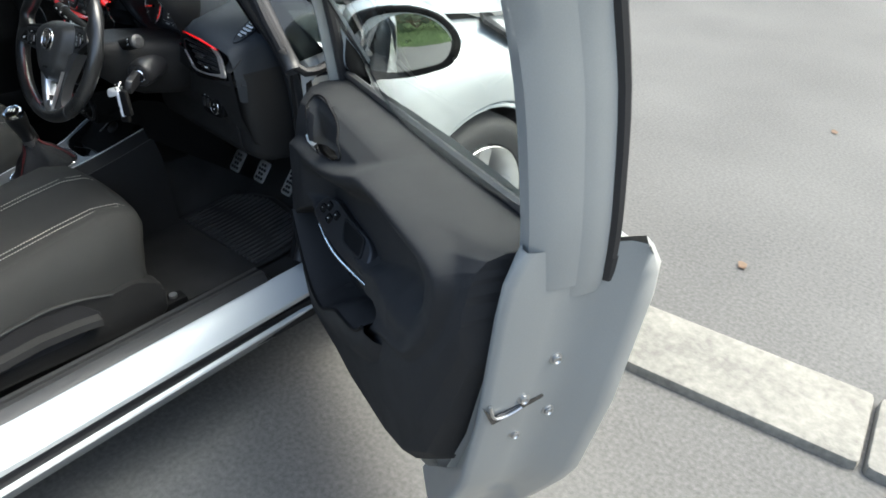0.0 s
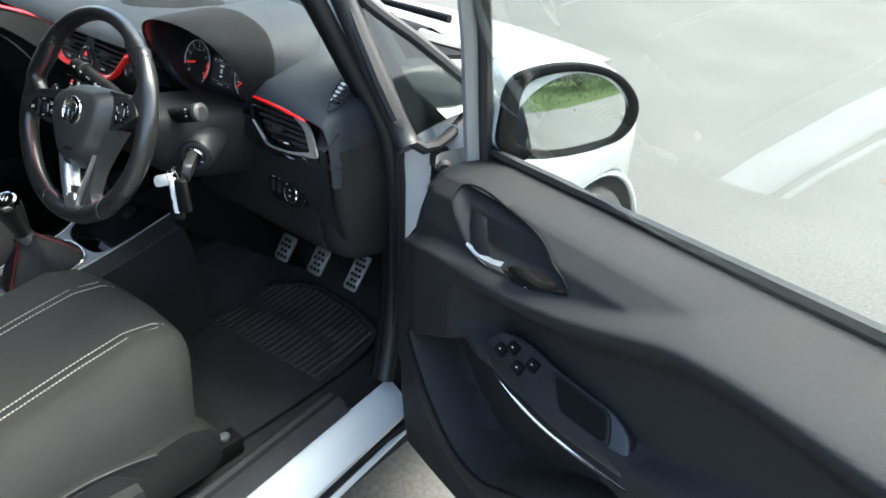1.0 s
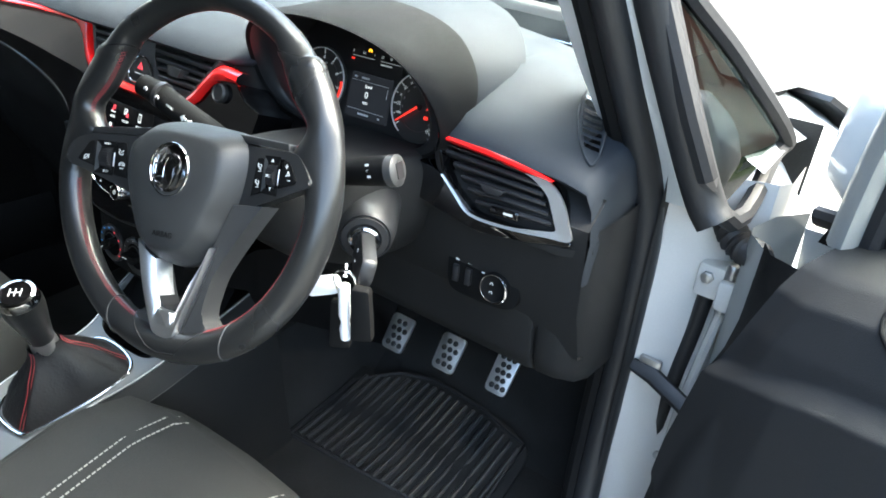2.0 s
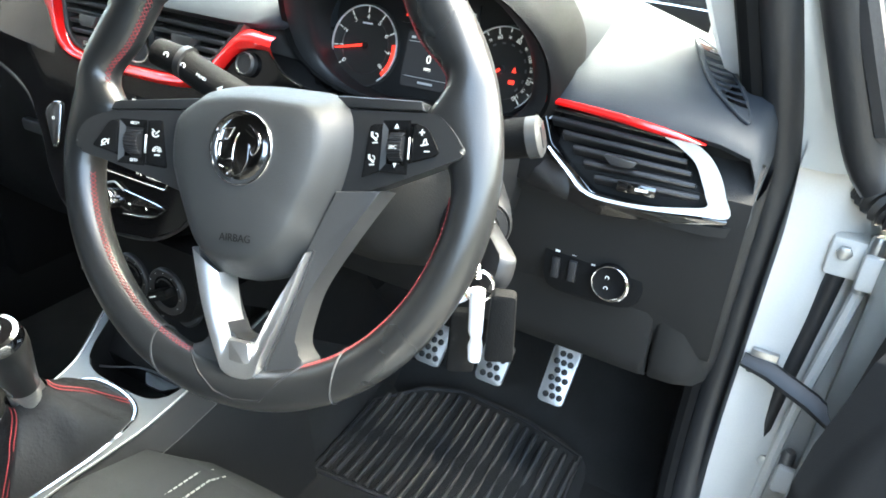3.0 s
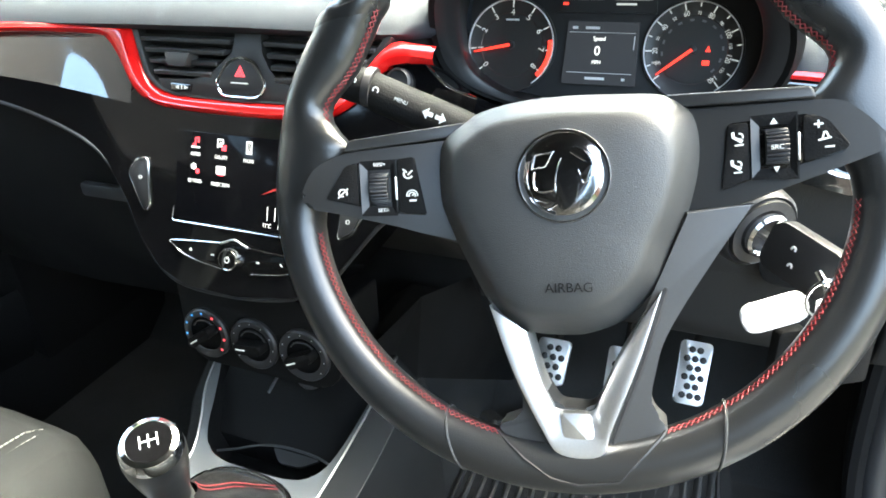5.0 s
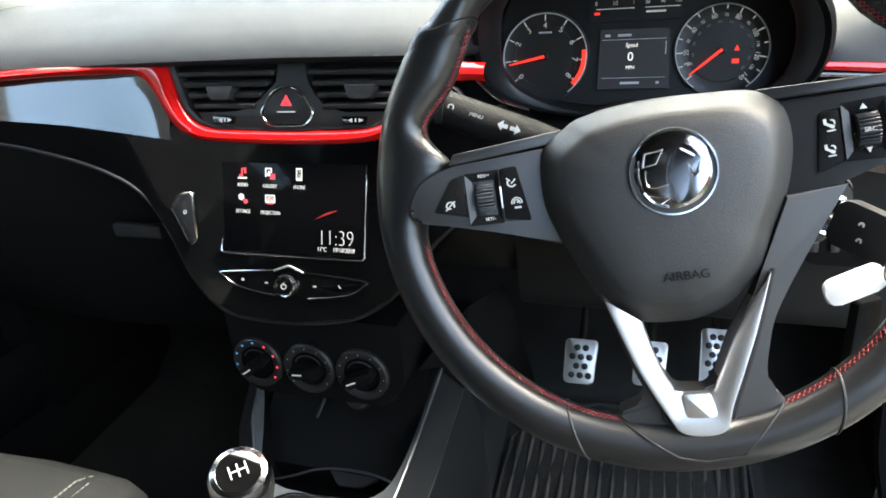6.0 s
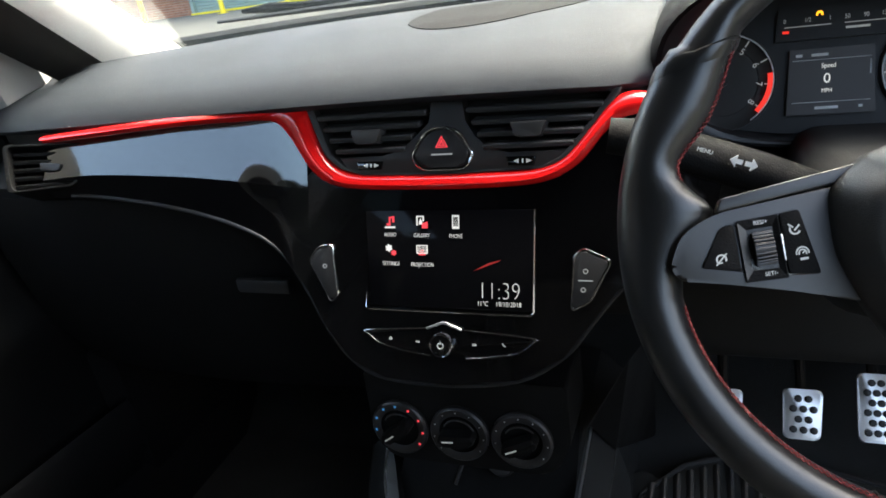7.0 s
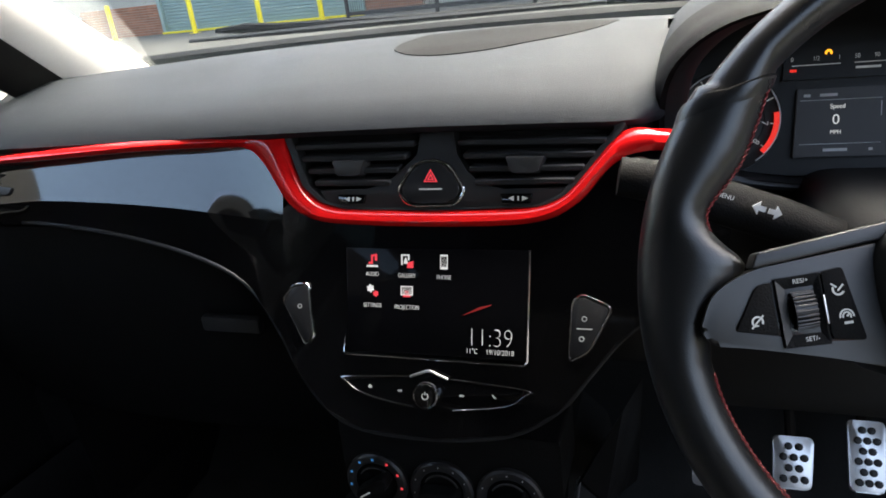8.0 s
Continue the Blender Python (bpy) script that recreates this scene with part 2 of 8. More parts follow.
def tube(path, r, n=10, closed=False, bm=None, flat=1.0, up=None):
    """A round (or flattened) bar along a path; r: one radius, or one for each point."""
    bm = bm or bmesh.new()
    path = [Vector(p) for p in path]
    count = len(path)
    rows, last = [], Vector(up) if up else None
    for i, p in enumerate(path):
        a = path[i - 1] if (i or closed) else p
        b = path[(i + 1) % count] if (i < count - 1 or closed) else p
        d = (b - a).normalized()
        if last is None:
            last = d.orthogonal()
        side = (last - d * last.dot(d)).normalized()
        if up is None:
            last = side
        over = d.cross(side)
        rr = r[i] if isinstance(r, (list, tuple)) else r
        rows.append([bm.verts.new(p + side * (rr * math.cos(2 * math.pi * k / n)) + over * (rr * flat * math.sin(2 * math.pi * k / n))) for k in range(n)])
    pairs = list(zip(rows, rows[1:])) + ([(rows[-1], rows[0])] if closed else [])
    for a, b in pairs:
        for k in range(n):
            bm.faces.new((a[k - 1], a[k], b[k], b[k - 1]))
    if not closed:
        bm.faces.new(rows[0])
        bm.faces.new(list(reversed(rows[-1])))
    return bm


def box(size, at=(0, 0, 0), bev=0.0, bm=None, seg=2):
    bm = bm or bmesh.new()
    made = bmesh.ops.create_cube(bm, size=1.0, matrix=Matrix.Translation(at) @ Matrix.Diagonal((*size, 1)))
    if bev:
        edges = list({e for v in made["verts"] for e in v.link_edges})
        bmesh.ops.bevel(bm, geom=edges, offset=bev, segments=seg, profile=0.5, affect="EDGES", clamp_overlap=True)
    return bm


def lathe(profile, n=32, bm=None, at=(0, 0)):
    """A turned piece about the local z axis: profile of (radius, height)."""
    bm = bm or bmesh.new()
    rows = []
    for r, h in profile:
        if r < 1e-6:
            rows.append([bm.verts.new((at[0], at[1], h))])
        else:
            rows.append([bm.verts.new((at[0] + r * math.cos(2 * math.pi * k / n), at[1] + r * math.sin(2 * math.pi * k / n), h)) for k in range(n)])
    for a, b in zip(rows, rows[1:]):
        for k in range(n):
            if len(a) == 1 and len(b) > 1:
                bm.faces.new((a[0], b[k], b[k - 1]))
            elif len(b) == 1 and len(a) > 1:
                bm.faces.new((a[k - 1], a[k], b[0]))
            elif len(a) > 1:
                bm.faces.new((a[k - 1], a[k], b[k], b[k - 1]))
    return bm


def loft(rows, closed=False, caps=False, bm=None):
    """A skin through rows of points of the same number."""
    bm = bm or bmesh.new()
    grid = [[bm.verts.new(p) for p in row] for row in rows]
    n = len(grid[0])
    for a, b in zip(grid, grid[1:]):
        for i in range(0 if closed else 1, n):
            bm.faces.new((a[i - 1], a[i], b[i], b[i - 1]))
    if caps:
        bm.faces.new(grid[0])
        bm.faces.new(list(reversed(grid[-1])))
    return bm


def thick(bm, d):
    """Gives a skin a thickness."""
    bmesh.ops.recalc_face_normals(bm, faces=bm.faces)
    bmesh.ops.solidify(bm, geom=list(bm.faces), thickness=d)
    return bm


def words(name, text, size, mat, parent, m, x=0.0, y=0.0, z=0.0005, label="", align="CENTER", squeeze=1.0, turn=0.0, thin=0.0):
    """Flat lettering in the local frame m."""
    cu = bpy.data.curves.new(name, "FONT")
    cu.body, cu.size, cu.align_x, cu.align_y = text, size, align, "CENTER"
    cu.extrude, cu.offset = 0.00015, -thin * size
    ob = bpy.data.objects.new(name, cu)
    me = bpy.data.meshes.new_from_object(ob)
    bm = bmesh.new()
    bm.from_mesh(me)
    bpy.data.objects.remove(ob)
    bpy.data.meshes.remove(me)
    bpy.data.curves.remove(cu)
    return part(name, bm, mat, parent, label, m @ Matrix.Translation((x, y, z)) @ pose(0, 0, 0, 0, 0, turn) @ Matrix.Diagonal((squeeze, 1, 1, 1)))


def circle(r, n=32, x=0.0, y=0.0, a0=0.0, a1=360.0):
    steps = n if abs(a1 - a0) >= 360 else n + 1
    return [Vector((x + r * math.cos(radians(a0 + (a1 - a0) * k / n)), y + r * math.sin(radians(a0 + (a1 - a0) * k / n)))) for k in range(steps)]


def arc_band(r0, r1, a0, a1, n=24, x=0.0, y=0.0):
    return circle(r1, n, x, y, a0, a1) + list(reversed(circle(r0, n, x, y, a0, a1)))


def stitches(path, side, length, radius, bm=None):
    """Short cross stitches along a path; side: their half width as a vector for each point."""
    bm = bm or bmesh.new()
    for i in range(len(path) - 1):
        a, b, s = Vector(path[i]), Vector(path[i + 1]), Vector(side[i])
        tube([a - s, b + s], radius, 5, bm=bm)
        tube([a + s, b - s], radius, 5, bm=bm)
    return bm


# ---- the setting: yard, kerb, buildings ----
ground = solid("ground", loft([[(x, y, 0.0) for x in (-400, -60, -12, -4, 0, 4, 12, 60, 400)] for y in (-400, -60, -12, -4, 0, 4, 12, 60, 400)]), ASPHALT, "worn grey asphalt of a parking yard", "asphalt", kind="structure")

kerb = thing("kerb", (1.6, 1.2, 0), "flush row of weathered white kerb stones in the asphalt", "kerb", kind="structure")
k0, kd = Vector((0.2, 0.822, 0)), Vector((0.988, 0.155, 0)).normalized()
kn = Vector((-kd.y, kd.x, 0))
for i in range(6):
    a = k0 + kd * (0.915 * i - 0.852)
    pts = rounded([a, a + kd * 0.9, a + kd * 0.9 + kn * 0.31, a + kn * 0.31], 0.02, 2)
    part("kerb_stone", prism(pts, -0.05, 0.034, 0.010), STONE, kerb)

litter = random.Random(4)
for i in range(3):
    c = Vector((1.2 + 1.0 * litter.random(), 1.5 + 3.0 * litter.random(), 0.004))
    pts = [(0.035 * math.cos(a) * litter.uniform(0.5, 1.2), 0.02 * math.sin(a) * litter.uniform(0.6, 1.2), 0.0) for a in [k * 0.9 for k in range(7)]]
    bm = bmesh.new()
    vs = [bm.verts.new((p[0], p[1], 0.006 * litter.random())) for p in pts]
    bm.faces.new(vs)
    bmesh.ops.solidify(bm, geom=list(bm.faces), thickness=0.0015)
    solid("fallen_leaf", bm, BARK, "dry brown leaf lying on the asphalt", "leaf", pose(*c, 0, 0, 360 * litter.random()), group="dry leaves")


def brick_wall(name, x0, x1, y, z1, label, rows, cols):
    """A brick wall: a mortar core with single bricks on its face."""
    wall = thing(name, ((x0 + x1) / 2, y, 0), label, "wall", kind="structure")
    part("wall_core", box((x1 - x0, 0.3, z1), ((x0 + x1) / 2, y + 0.16, z1 / 2)), MORTAR, wall)
    bw, bh = (x1 - x0) / cols, 0.075
    mesh = None
    for r in range(rows):
        for c in range(cols):
            at = Vector((x0 + (c + (0.5 if r % 2 else 0.25)) * bw, y + 0.005, 0.04 + r * bh))
            if mesh is None:
                first = part("brick", box((bw - 0.012, 0.05, bh - 0.012), at, 0.004, seg=1), BRICK, wall)
                mesh, origin = first.data, at
            else:
                ob = new("brick", mesh)
                ob.parent = wall
                ob.location = at - origin
    return wall


YB = 18.5
shutter_wall = thing("wall_north", (-7, YB, 0), "red brick front of a workshop with shuttered openings", "wall", kind="structure")
part("wall_core", box((60, 0.3, 7.0), (-5, YB + 0.5, 3.5)), MORTAR, shutter_wall)
part("brickwork", box((60, 0.06, 5.0), (-5, YB + 0.32, 4.55)), BRICK, shutter_wall)
for xa, xb in ((-18.0, -14.9), (-8.0, -6.2), (-2.0, 8.0)):
    cols = max(3, int((xb - xa) / 0.225))
    brick_wall("brick_pier", xa, xb, YB + 0.1, 2.1, "pier of red brown brick between the shutters", 12 if xb < 0 else 8, min(cols, 14))


def roller_shutter(x0, x1, label):
    ob = thing("roller_shutter", ((x0 + x1) / 2, YB, 0), label, "shutter", "roller shutters")
    for k in range(26):
        part("slat", box((x1 - x0 - 0.2, 0.03, 0.088), ((x0 + x1) / 2, YB + 0.12, 0.1 + 0.095 * k), 0.012, seg=1), SHUTTER, ob)
    for x in (x0 + 0.05, x1 - 0.05):
        part("guide_rail", box((0.12, 0.14, 2.6), (x, YB + 0.06, 1.3), 0.01, seg=1), SHUTTER, ob)
    part("threshold", box((x1 - x0, 0.12, 0.06), ((x0 + x1) / 2, YB - 0.02, 0.03), 0.008, seg=1), YELLOW, ob, "yellow painted threshold")
    return ob


roller_shutter(-14.9, -8.0, "closed grey green roller shutter with a yellow threshold")


def bollard(x, y, label):
    ob = thing("bollard", (x, y, 0), label, "bollard", "yellow bollards")
    part("post", lathe([(0.0, 0.0), (0.075, 0.0), (0.075, 1.0), (0.06, 1.03), (0.0, 1.04)], 20), YELLOW, ob, m=Matrix.Translation((x, y, 0)))
    part("base_plate", box((0.24, 0.24, 0.015), (x, y, 0.0075), 0.003, seg=1), YELLOW, ob)
    return ob


for x, y in ((-16.0, 17.6), (-13.15, 17.7), (-10.95, 17.8), (-9.05, 17.9)):
    bollard(x, y, "yellow painted steel bollard before the shutter")

fence = thing("mesh_fence", (-4.0, 16.5, 0), "dark steel mesh fence in front of the brick wall", "fence")
for x in (-7.6, -5.2, -2.8, -0.4):
    part("fence_post", box((0.08, 0.08, 2.4), (x, 16.5, 1.2), 0.008, seg=1), DARKMETAL, fence)
for z in (0.18, 1.2, 2.3):
    part("rail", box((7.2, 0.05, 0.1 if z < 0.5 else 0.05), (-4.0, 16.5, z), 0.006, seg=1), DARKMETAL, fence)
bm = bmesh.new()
for k in range(120):
    box((0.012, 0.012, 2.1), (-7.55 + 0.06 * k, 16.5, 1.25), bm=bm)
tagged(part("wires", bm, DARKMETAL, fence), kind="stuff")

solid("bay_marking", prism([(5.05, 1.90), (5.95, 2.02), (5.93, 2.30), (5.03, 2.14)], 0.0, 0.004), PAINTMARK, "short white painted bay marking on the asphalt", "road marking", kind="structure")
# verge and shrubs that the door mirror shows
bm = bmesh.new()
verge = random.Random(9)
def verge_x(y):
    return min(10.0, max(5.2, 5.8 + 0.8 * (y - 0.2)))


loft([[(verge_x(-12 + 0.75 * j) + 1.0 * i, -12 + 0.75 * j, (-0.02, 0.05)[i > 0] + 0.04 * min(i, 3) + 0.02 * verge.random()) for j in range(56)] for i in range(10)], bm=bm)
solid("verge", bm, GRASS, "mown green grass verge beside the yard", "grass", kind="structure")
blades = bmesh.new()
for k in range(5000):
    y = -8 + 22 * verge.random()
    x = verge_x(y) + 0.3 + 4.0 * verge.random()
    z = 0.05 + 0.04 * min(x - verge_x(y), 3.0)
    a, h = verge.uniform(0, 6.28), verge.uniform(0.05, 0.11)
    p = Vector((x, y, z))
    s = Vector((math.cos(a), math.sin(a), 0)) * 0.012
    blades.faces.new([blades.verts.new(p - s), blades.verts.new(p + s), blades.verts.new(p + Vector((s.y, -s.x, 0)) + Vector((0, 0, h)))])
solid("grass_blades", blades, GRASS, "short green grass blades on the verge", "grass", kind="stuff")


def shrub(x, y, w, h, seed, label):
    """A low shrub: stems and a crown of many small leaves with an uneven outline."""
    rnd = random.Random(seed)
    ob = thing("shrub", (x, y, 0.3), label, "shrub", "shrubs on the verge")
    stems = bmesh.new()
    for k in range(9):
        a = rnd.uniform(0, 6.28)
        tube([(x, y, 0.25), (x + 0.3 * w * math.cos(a), y + 0.3 * w * math.sin(a), 0.3 + h * 0.5), (x + 0.45 * w * math.cos(a), y + 0.45 * w * math.sin(a), 0.3 + h * rnd.uniform(0.7, 0.95))], [0.03, 0.02, 0.006], 6, bm=stems)
    part("stems", stems, BARK, ob)
    crown = bmesh.new()
    clumps = [(rnd.uniform(-0.42, 0.42) * w, rnd.uniform(-0.42, 0.42) * w, rnd.uniform(0.35, 0.85) * h, rnd.uniform(0.14, 0.24) * w) for _ in range(26)]
    for cx, cy, cz, r in clumps:
        for _ in range(70):
            v = Vector((rnd.gauss(0, 1), rnd.gauss(0, 1), rnd.gauss(0, 0.8))).normalized() * r * rnd.uniform(0.6, 1.1)
            p = Vector((x + cx, y + cy, 0.3 + cz)) + v
            d = Vector((rnd.gauss(0, 1), rnd.gauss(0, 1), rnd.gauss(0, 1))).normalized()
            e = d.orthogonal().normalized() * 0.03
            d *= 0.055
            crown.faces.new([crown.verts.new(q) for q in (p - d, p + e, p + d, p - e)])
    part("crown", crown, LEAF, ob)
    return ob


for i, (x, y) in enumerate(((8.6, 0.4), (9.0, 2.2), (10.6, 4.2), (8.4, -1.6), (11.2, 6.4))):
    shrub(x, y, 2.0, 0.8, 20 + i, "low grey green shrub on the grass verge")
side_wall = thing("wall_east", (13, 4, 0), "brown brick boundary wall behind the verge", "wall", kind="structure")
part("wall_core", box((0.3, 50, 3.2), (13.2, 4, 1.6)), BRICK, side_wall)
# Unseen dark walls, added to cut light and darken reflections in the cabin.
for name, size, at in (("west_light_block", (0.2, 12, 3.4), (-4, -6.2, 1.7)), ("south_light_block", (24, 0.3, 4.0), (3, -14, 2.0))):
    solid(name, box(size, at, 0.02), DARKMETAL, "unseen dark wall added to block light", "wall", kind="structure")

# ---- the car's outer shell ----
car = thing("car", (0, 0.6, 0), "silver white small hatchback with its driver door open", "car")


def side_x(y):
    return 0.79 - 0.101 * y


def sill_row(y, pts):
    lift = min(0.34, 1.5 * max(0.0, -0.42 - y) ** 2)
    return [(side_x(y) + dx, y, dz - 0.035 * y + (lift if dz > 0.285 else 0.0)) for dx, dz in pts]


def sill_skin(pts, y0=0.40, y1=-1.0, n=28):
    return loft([sill_row(y0 + (y1 - y0) * k / n, pts) for k in range(n + 1)])


for sx in (1, -1):
    flip = Matrix.Diagonal((sx, 1, 1, 1))
    part("sill", sill_skin([(-0.072, 0.345), (-0.066, 0.336), (-0.05, 0.328), (-0.012, 0.302), (-0.006, 0.294), (-0.008, 0.28)]), PAINT, car, "silver white painted door sill", flip)
    part("sill_strip", sill_skin([(-0.008, 0.281), (-0.022, 0.262), (-0.020, 0.252), (-0.006, 0.249)]), RUBBER, car, "black rubber sill strip", flip)
    part("rocker", sill_skin([(-0.008, 0.250), (0.0, 0.247), (0.002, 0.241), (-0.006, 0.232), (-0.03, 0.19), (-0.10, 0.16)]), PAINT, car, "", flip)
    # grooved black inner step of the door opening
    groove = [(-0.16, 0.33), (-0.135, 0.352), (-0.13, 0.362), (-0.118, 0.362), (-0.115, 0.352), (-0.108, 0.352), (-0.104, 0.366), (-0.088, 0.368), (-0.080, 0.356), (-0.070, 0.346)]
    if sx > 0:
        part("sill_seal", loft([[(x, y2, z if y2 < 0.27 else 0.25 + 0.4 * (z - 0.25)) for x, _, z in sill_row(y2, groove)] for y2 in [0.30, 0.26, 0.22] + [0.15 - 0.05 * k for k in range(23)]]), SEAL, car, "grooved black door seal", flip)

# floor, bulkhead and inner sides close the cabin
part("floor_pan", box((1.50, 2.9, 0.06), (0, -0.70, 0.225)), CARPET, car, "black carpeted floor")
part("bulkhead", loft([[(x, y, z) for x in (-0.79, -0.3, 0.3, 0.79)] for y, z in ((0.50, 0.24), (0.60, 0.30), (0.68, 0.45), (0.70, 0.95))]), CARPET, car, "black carpeted toe board")
part("tunnel", loft([[(x, y, z) for x, z in ((-0.14, 0.25), (-0.11, 0.40), (-0.06, 0.44), (0.06, 0.44), (0.10, 0.40), (0.13, 0.25))] for y in (0.64, 0.3, -0.2, -1.2)]), CARPET, car)

A_TOP = [(0.679, 0.415, 0.90), (0.66, 0.395, 0.95), (0.625, 0.345, 1.05), (0.585, 0.29, 1.18), (0.54, 0.225, 1.32), (0.48, 0.06, 1.42), (0.46, -0.35, 1.45), (0.47, -0.75, 1.42)]
for sx in (1, -1):
    flip = Matrix.Diagonal((sx, 1, 1, 1)) if sx > 0 else Matrix.Translation((-0.09, -0.06, 0)) @ Matrix.Diagonal((-1, 1, 1, 1))
    # light strip of painted pillar between the inner seal and the window rubber
    inner = [Vector(p) for p in A_TOP]
    outer = [p + Vector((0.045 + 0.012 * (p.z < 1.0), 0.012, 0.0)) for p in inner]
    deep = [p + Vector((0.07, 0.05, 0.0)) for p in inner]
    part("a_pillar", loft([[a, (a + b) / 2 + Vector((0.004, -0.006, 0.0)), b, c] for a, b, c in zip(smooth(inner, 4), smooth(outer, 4), smooth(deep, 4))]), PAINT, car, "silver white painted windscreen pillar", flip)
    part("pillar_lining", loft([[a + Vector((0.0, -0.004, 0)), a + Vector((-0.05, 0.01, 0)), a + Vector((-0.075, 0.06, 0.02)), a + Vector((-0.03, 0.13, 0.03))] for a in smooth(inner, 4)]), LINING, car, "light grey pillar lining", flip)
    part("window_rubber", tube(smooth([(0.755, 0.366, 0.915), (0.730, 0.366, 0.95), (0.676, 0.338, 1.08), (0.608, 0.298, 1.25), (0.555, 0.24, 1.36)], 5), 0.021, 12), SEAL, car, "black window frame rubber", flip)
    post = smooth([(0.690, 0.370, 0.35), (0.676, 0.405, 0.43), (0.671, 0.425, 0.55), (0.671, 0.430, 0.66), (0.671, 0.428, 0.76), (0.670, 0.420, 0.85), (0.661, 0.400, 0.93), (0.636, 0.352, 1.04), (0.60, 0.298, 1.17), (0.545, 0.228, 1.32), (0.485, 0.06, 1.43), (0.465, -0.35, 1.46)], 6)
    part("door_seal", tube(post, 0.019, 12), SEAL, car, "soft black door opening seal", flip)
    part("seal_lip", tube([p + Vector((-0.024, -0.006, 0.0)) for p in post], 0.012, 8), HARD, car, "", flip)
    flip = Matrix.Diagonal((sx, 1, 1, 1))
    part("hinge_post", loft([[(0.668 if sx > 0 else 0.705, 0.430, z), (0.688 if sx > 0 else 0.712, 0.432, z), (0.728, 0.442, z), (0.742, 0.452, z), (0.765, 0.466, z), (0.79, 0.474, z), (0.80, 0.49, z), (0.80, 0.56, z)] for z in (0.30, 0.5, 0.66, 0.675, 0.85, 0.935)]), PAINT_LIT, car, "silver white hinge post", flip)
    part("b_pillar", loft([[(side_x(y) - 0.05, y, 0.34), (side_x(y) - 0.03, y, 0.7), (side_x(y) - 0.04, y, 0.98), (0.66, y + 0.02, 1.25), (0.56, y + 0.04, 1.40)] for y in (-0.72, -0.78, -0.86)]), PAINT, car, "", flip)
    # fixed quarter window between the two pillars
    tri = [Vector((0.755, 0.370, 0.932)), Vector((0.763, 0.530, 0.955)), Vector((0.765, 0.538, 0.978)), Vector((0.712, 0.438, 1.074)), Vector((0.663, 0.345, 1.155)), Vector((0.615, 0.315, 1.25))]
    mid = sum(tri, Vector()) / 6
    bm = bmesh.new()
    bm.faces.new([bm.verts.new(p) for p in tri])
    thick(bm, 0.004)
    # The dark cabin behind the driver's side pane is put into its glass.
    pane = part("quarter_window", bm, DIMGLASS if sx > 0 else WINDOW, car, "small triangular quarter window in darkened glass" if sx > 0 else "small triangular quarter window", flip)
    pane.visible_shadow = False
    part("quarter_frame", tube(smooth([p + (mid - p) * -0.04 for p in tri], 6, True), 0.011, 8, True), RUBBER, car, "black quarter window frame", flip)
    # front wing with the wheel arch
    rows = []
    for k in range(26):
        y = 0.44 + 1.16 * k / 25
        w = 0.815 - max(0.0, y - 1.0) ** 2 * 0.72
        top = 0.985 - 0.14 * (y - 0.4) - 0.30 * max(0.0, y - 1.1) ** 2
        d = y - 1.0
        low = 0.31 + math.sqrt(max(0.0, 0.355 ** 2 - d * d)) if abs(d) < 0.355 else 0.20
        row = [(w - 0.015, y, low)]
        for f in (0.06, 0.2, 0.4, 0.6, 0.75, 0.87, 0.95, 1.0):
            z = low + (top - low) * f
            bulge = 0.018 * math.sin(math.pi * f)
            rowx = w + bulge - (0.14 * max(0.0, (f - 0.55) / 0.45) ** 2.2)
            row.append((rowx, y, z))
        rows.append(row)
    part("front_wing", loft(rows), PAINT, car, "silver white front wing", flip)
    part("wing_cowl", loft([[(x, y, 1.012 - 0.20 * (y - 0.50) - 0.9 * max(0.0, x - 0.64) ** 1.5 - 0.02 * max(0.0, 0.56 - y) / 0.1) for x in (0.585, 0.62, 0.66, 0.70, 0.73, 0.755, 0.775)] for y in (0.44, 0.50, 0.56, 0.62, 0.70, 0.78, 0.86, 0.94)]), PAINT, car, "silver white cowl panel", flip)
    arch = [(0.80, 1.0 + 0.352 * math.cos(radians(a)), 0.31 + 0.352 * math.sin(radians(a))) for a in range(-15, 196, 10)]
    part("wheel_arch_liner", loft([arch, [(0.50, y, z) for _, y, z in arch]]), HARD, car, "black wheel arch liner", flip)
    part("arch_lip", tube(arch, 0.008, 6), PAINT, car, "", flip)
    lens = [Vector((0.745 - 0.30 * max(0, t), 1.02 + 0.30 * t, 0.90 - 0.05 * t)) for t in (0.0, 0.25, 0.5, 0.75, 1.0)]
    lens_low = [Vector((0.80 - 0.27 * max(0, t), 1.13 + 0.24 * t, 0.80 - 0.05 * t)) for t in (0.0, 0.25, 0.5, 0.75, 1.0)]
    part("headlight", thick(loft([[p + Vector((0.012, 0.01, 0.012)) for p in smooth(lens, 3)], [(p + q) / 2 + Vector((0.035, 0.01, 0.02)) for p, q in zip(smooth(lens, 3), smooth(lens_low, 3))], [p + Vector((0.02, 0.01, 0)) for p in smooth(lens_low, 3)]]), 0.01), SATIN, car, "dark headlight", flip)
    wheel_at = Matrix.Translation((sx * 0.715, 1.0, 0.31)) @ pose(0, 0, 0, 0, 90 * sx, 0)
    wheel = part("front_wheel", lathe([(0.0, 0.03), (0.06, 0.035), (0.068, 0.028), (0.068, 0.0)], 24), ALU, car, "alloy front wheel", wheel_at)
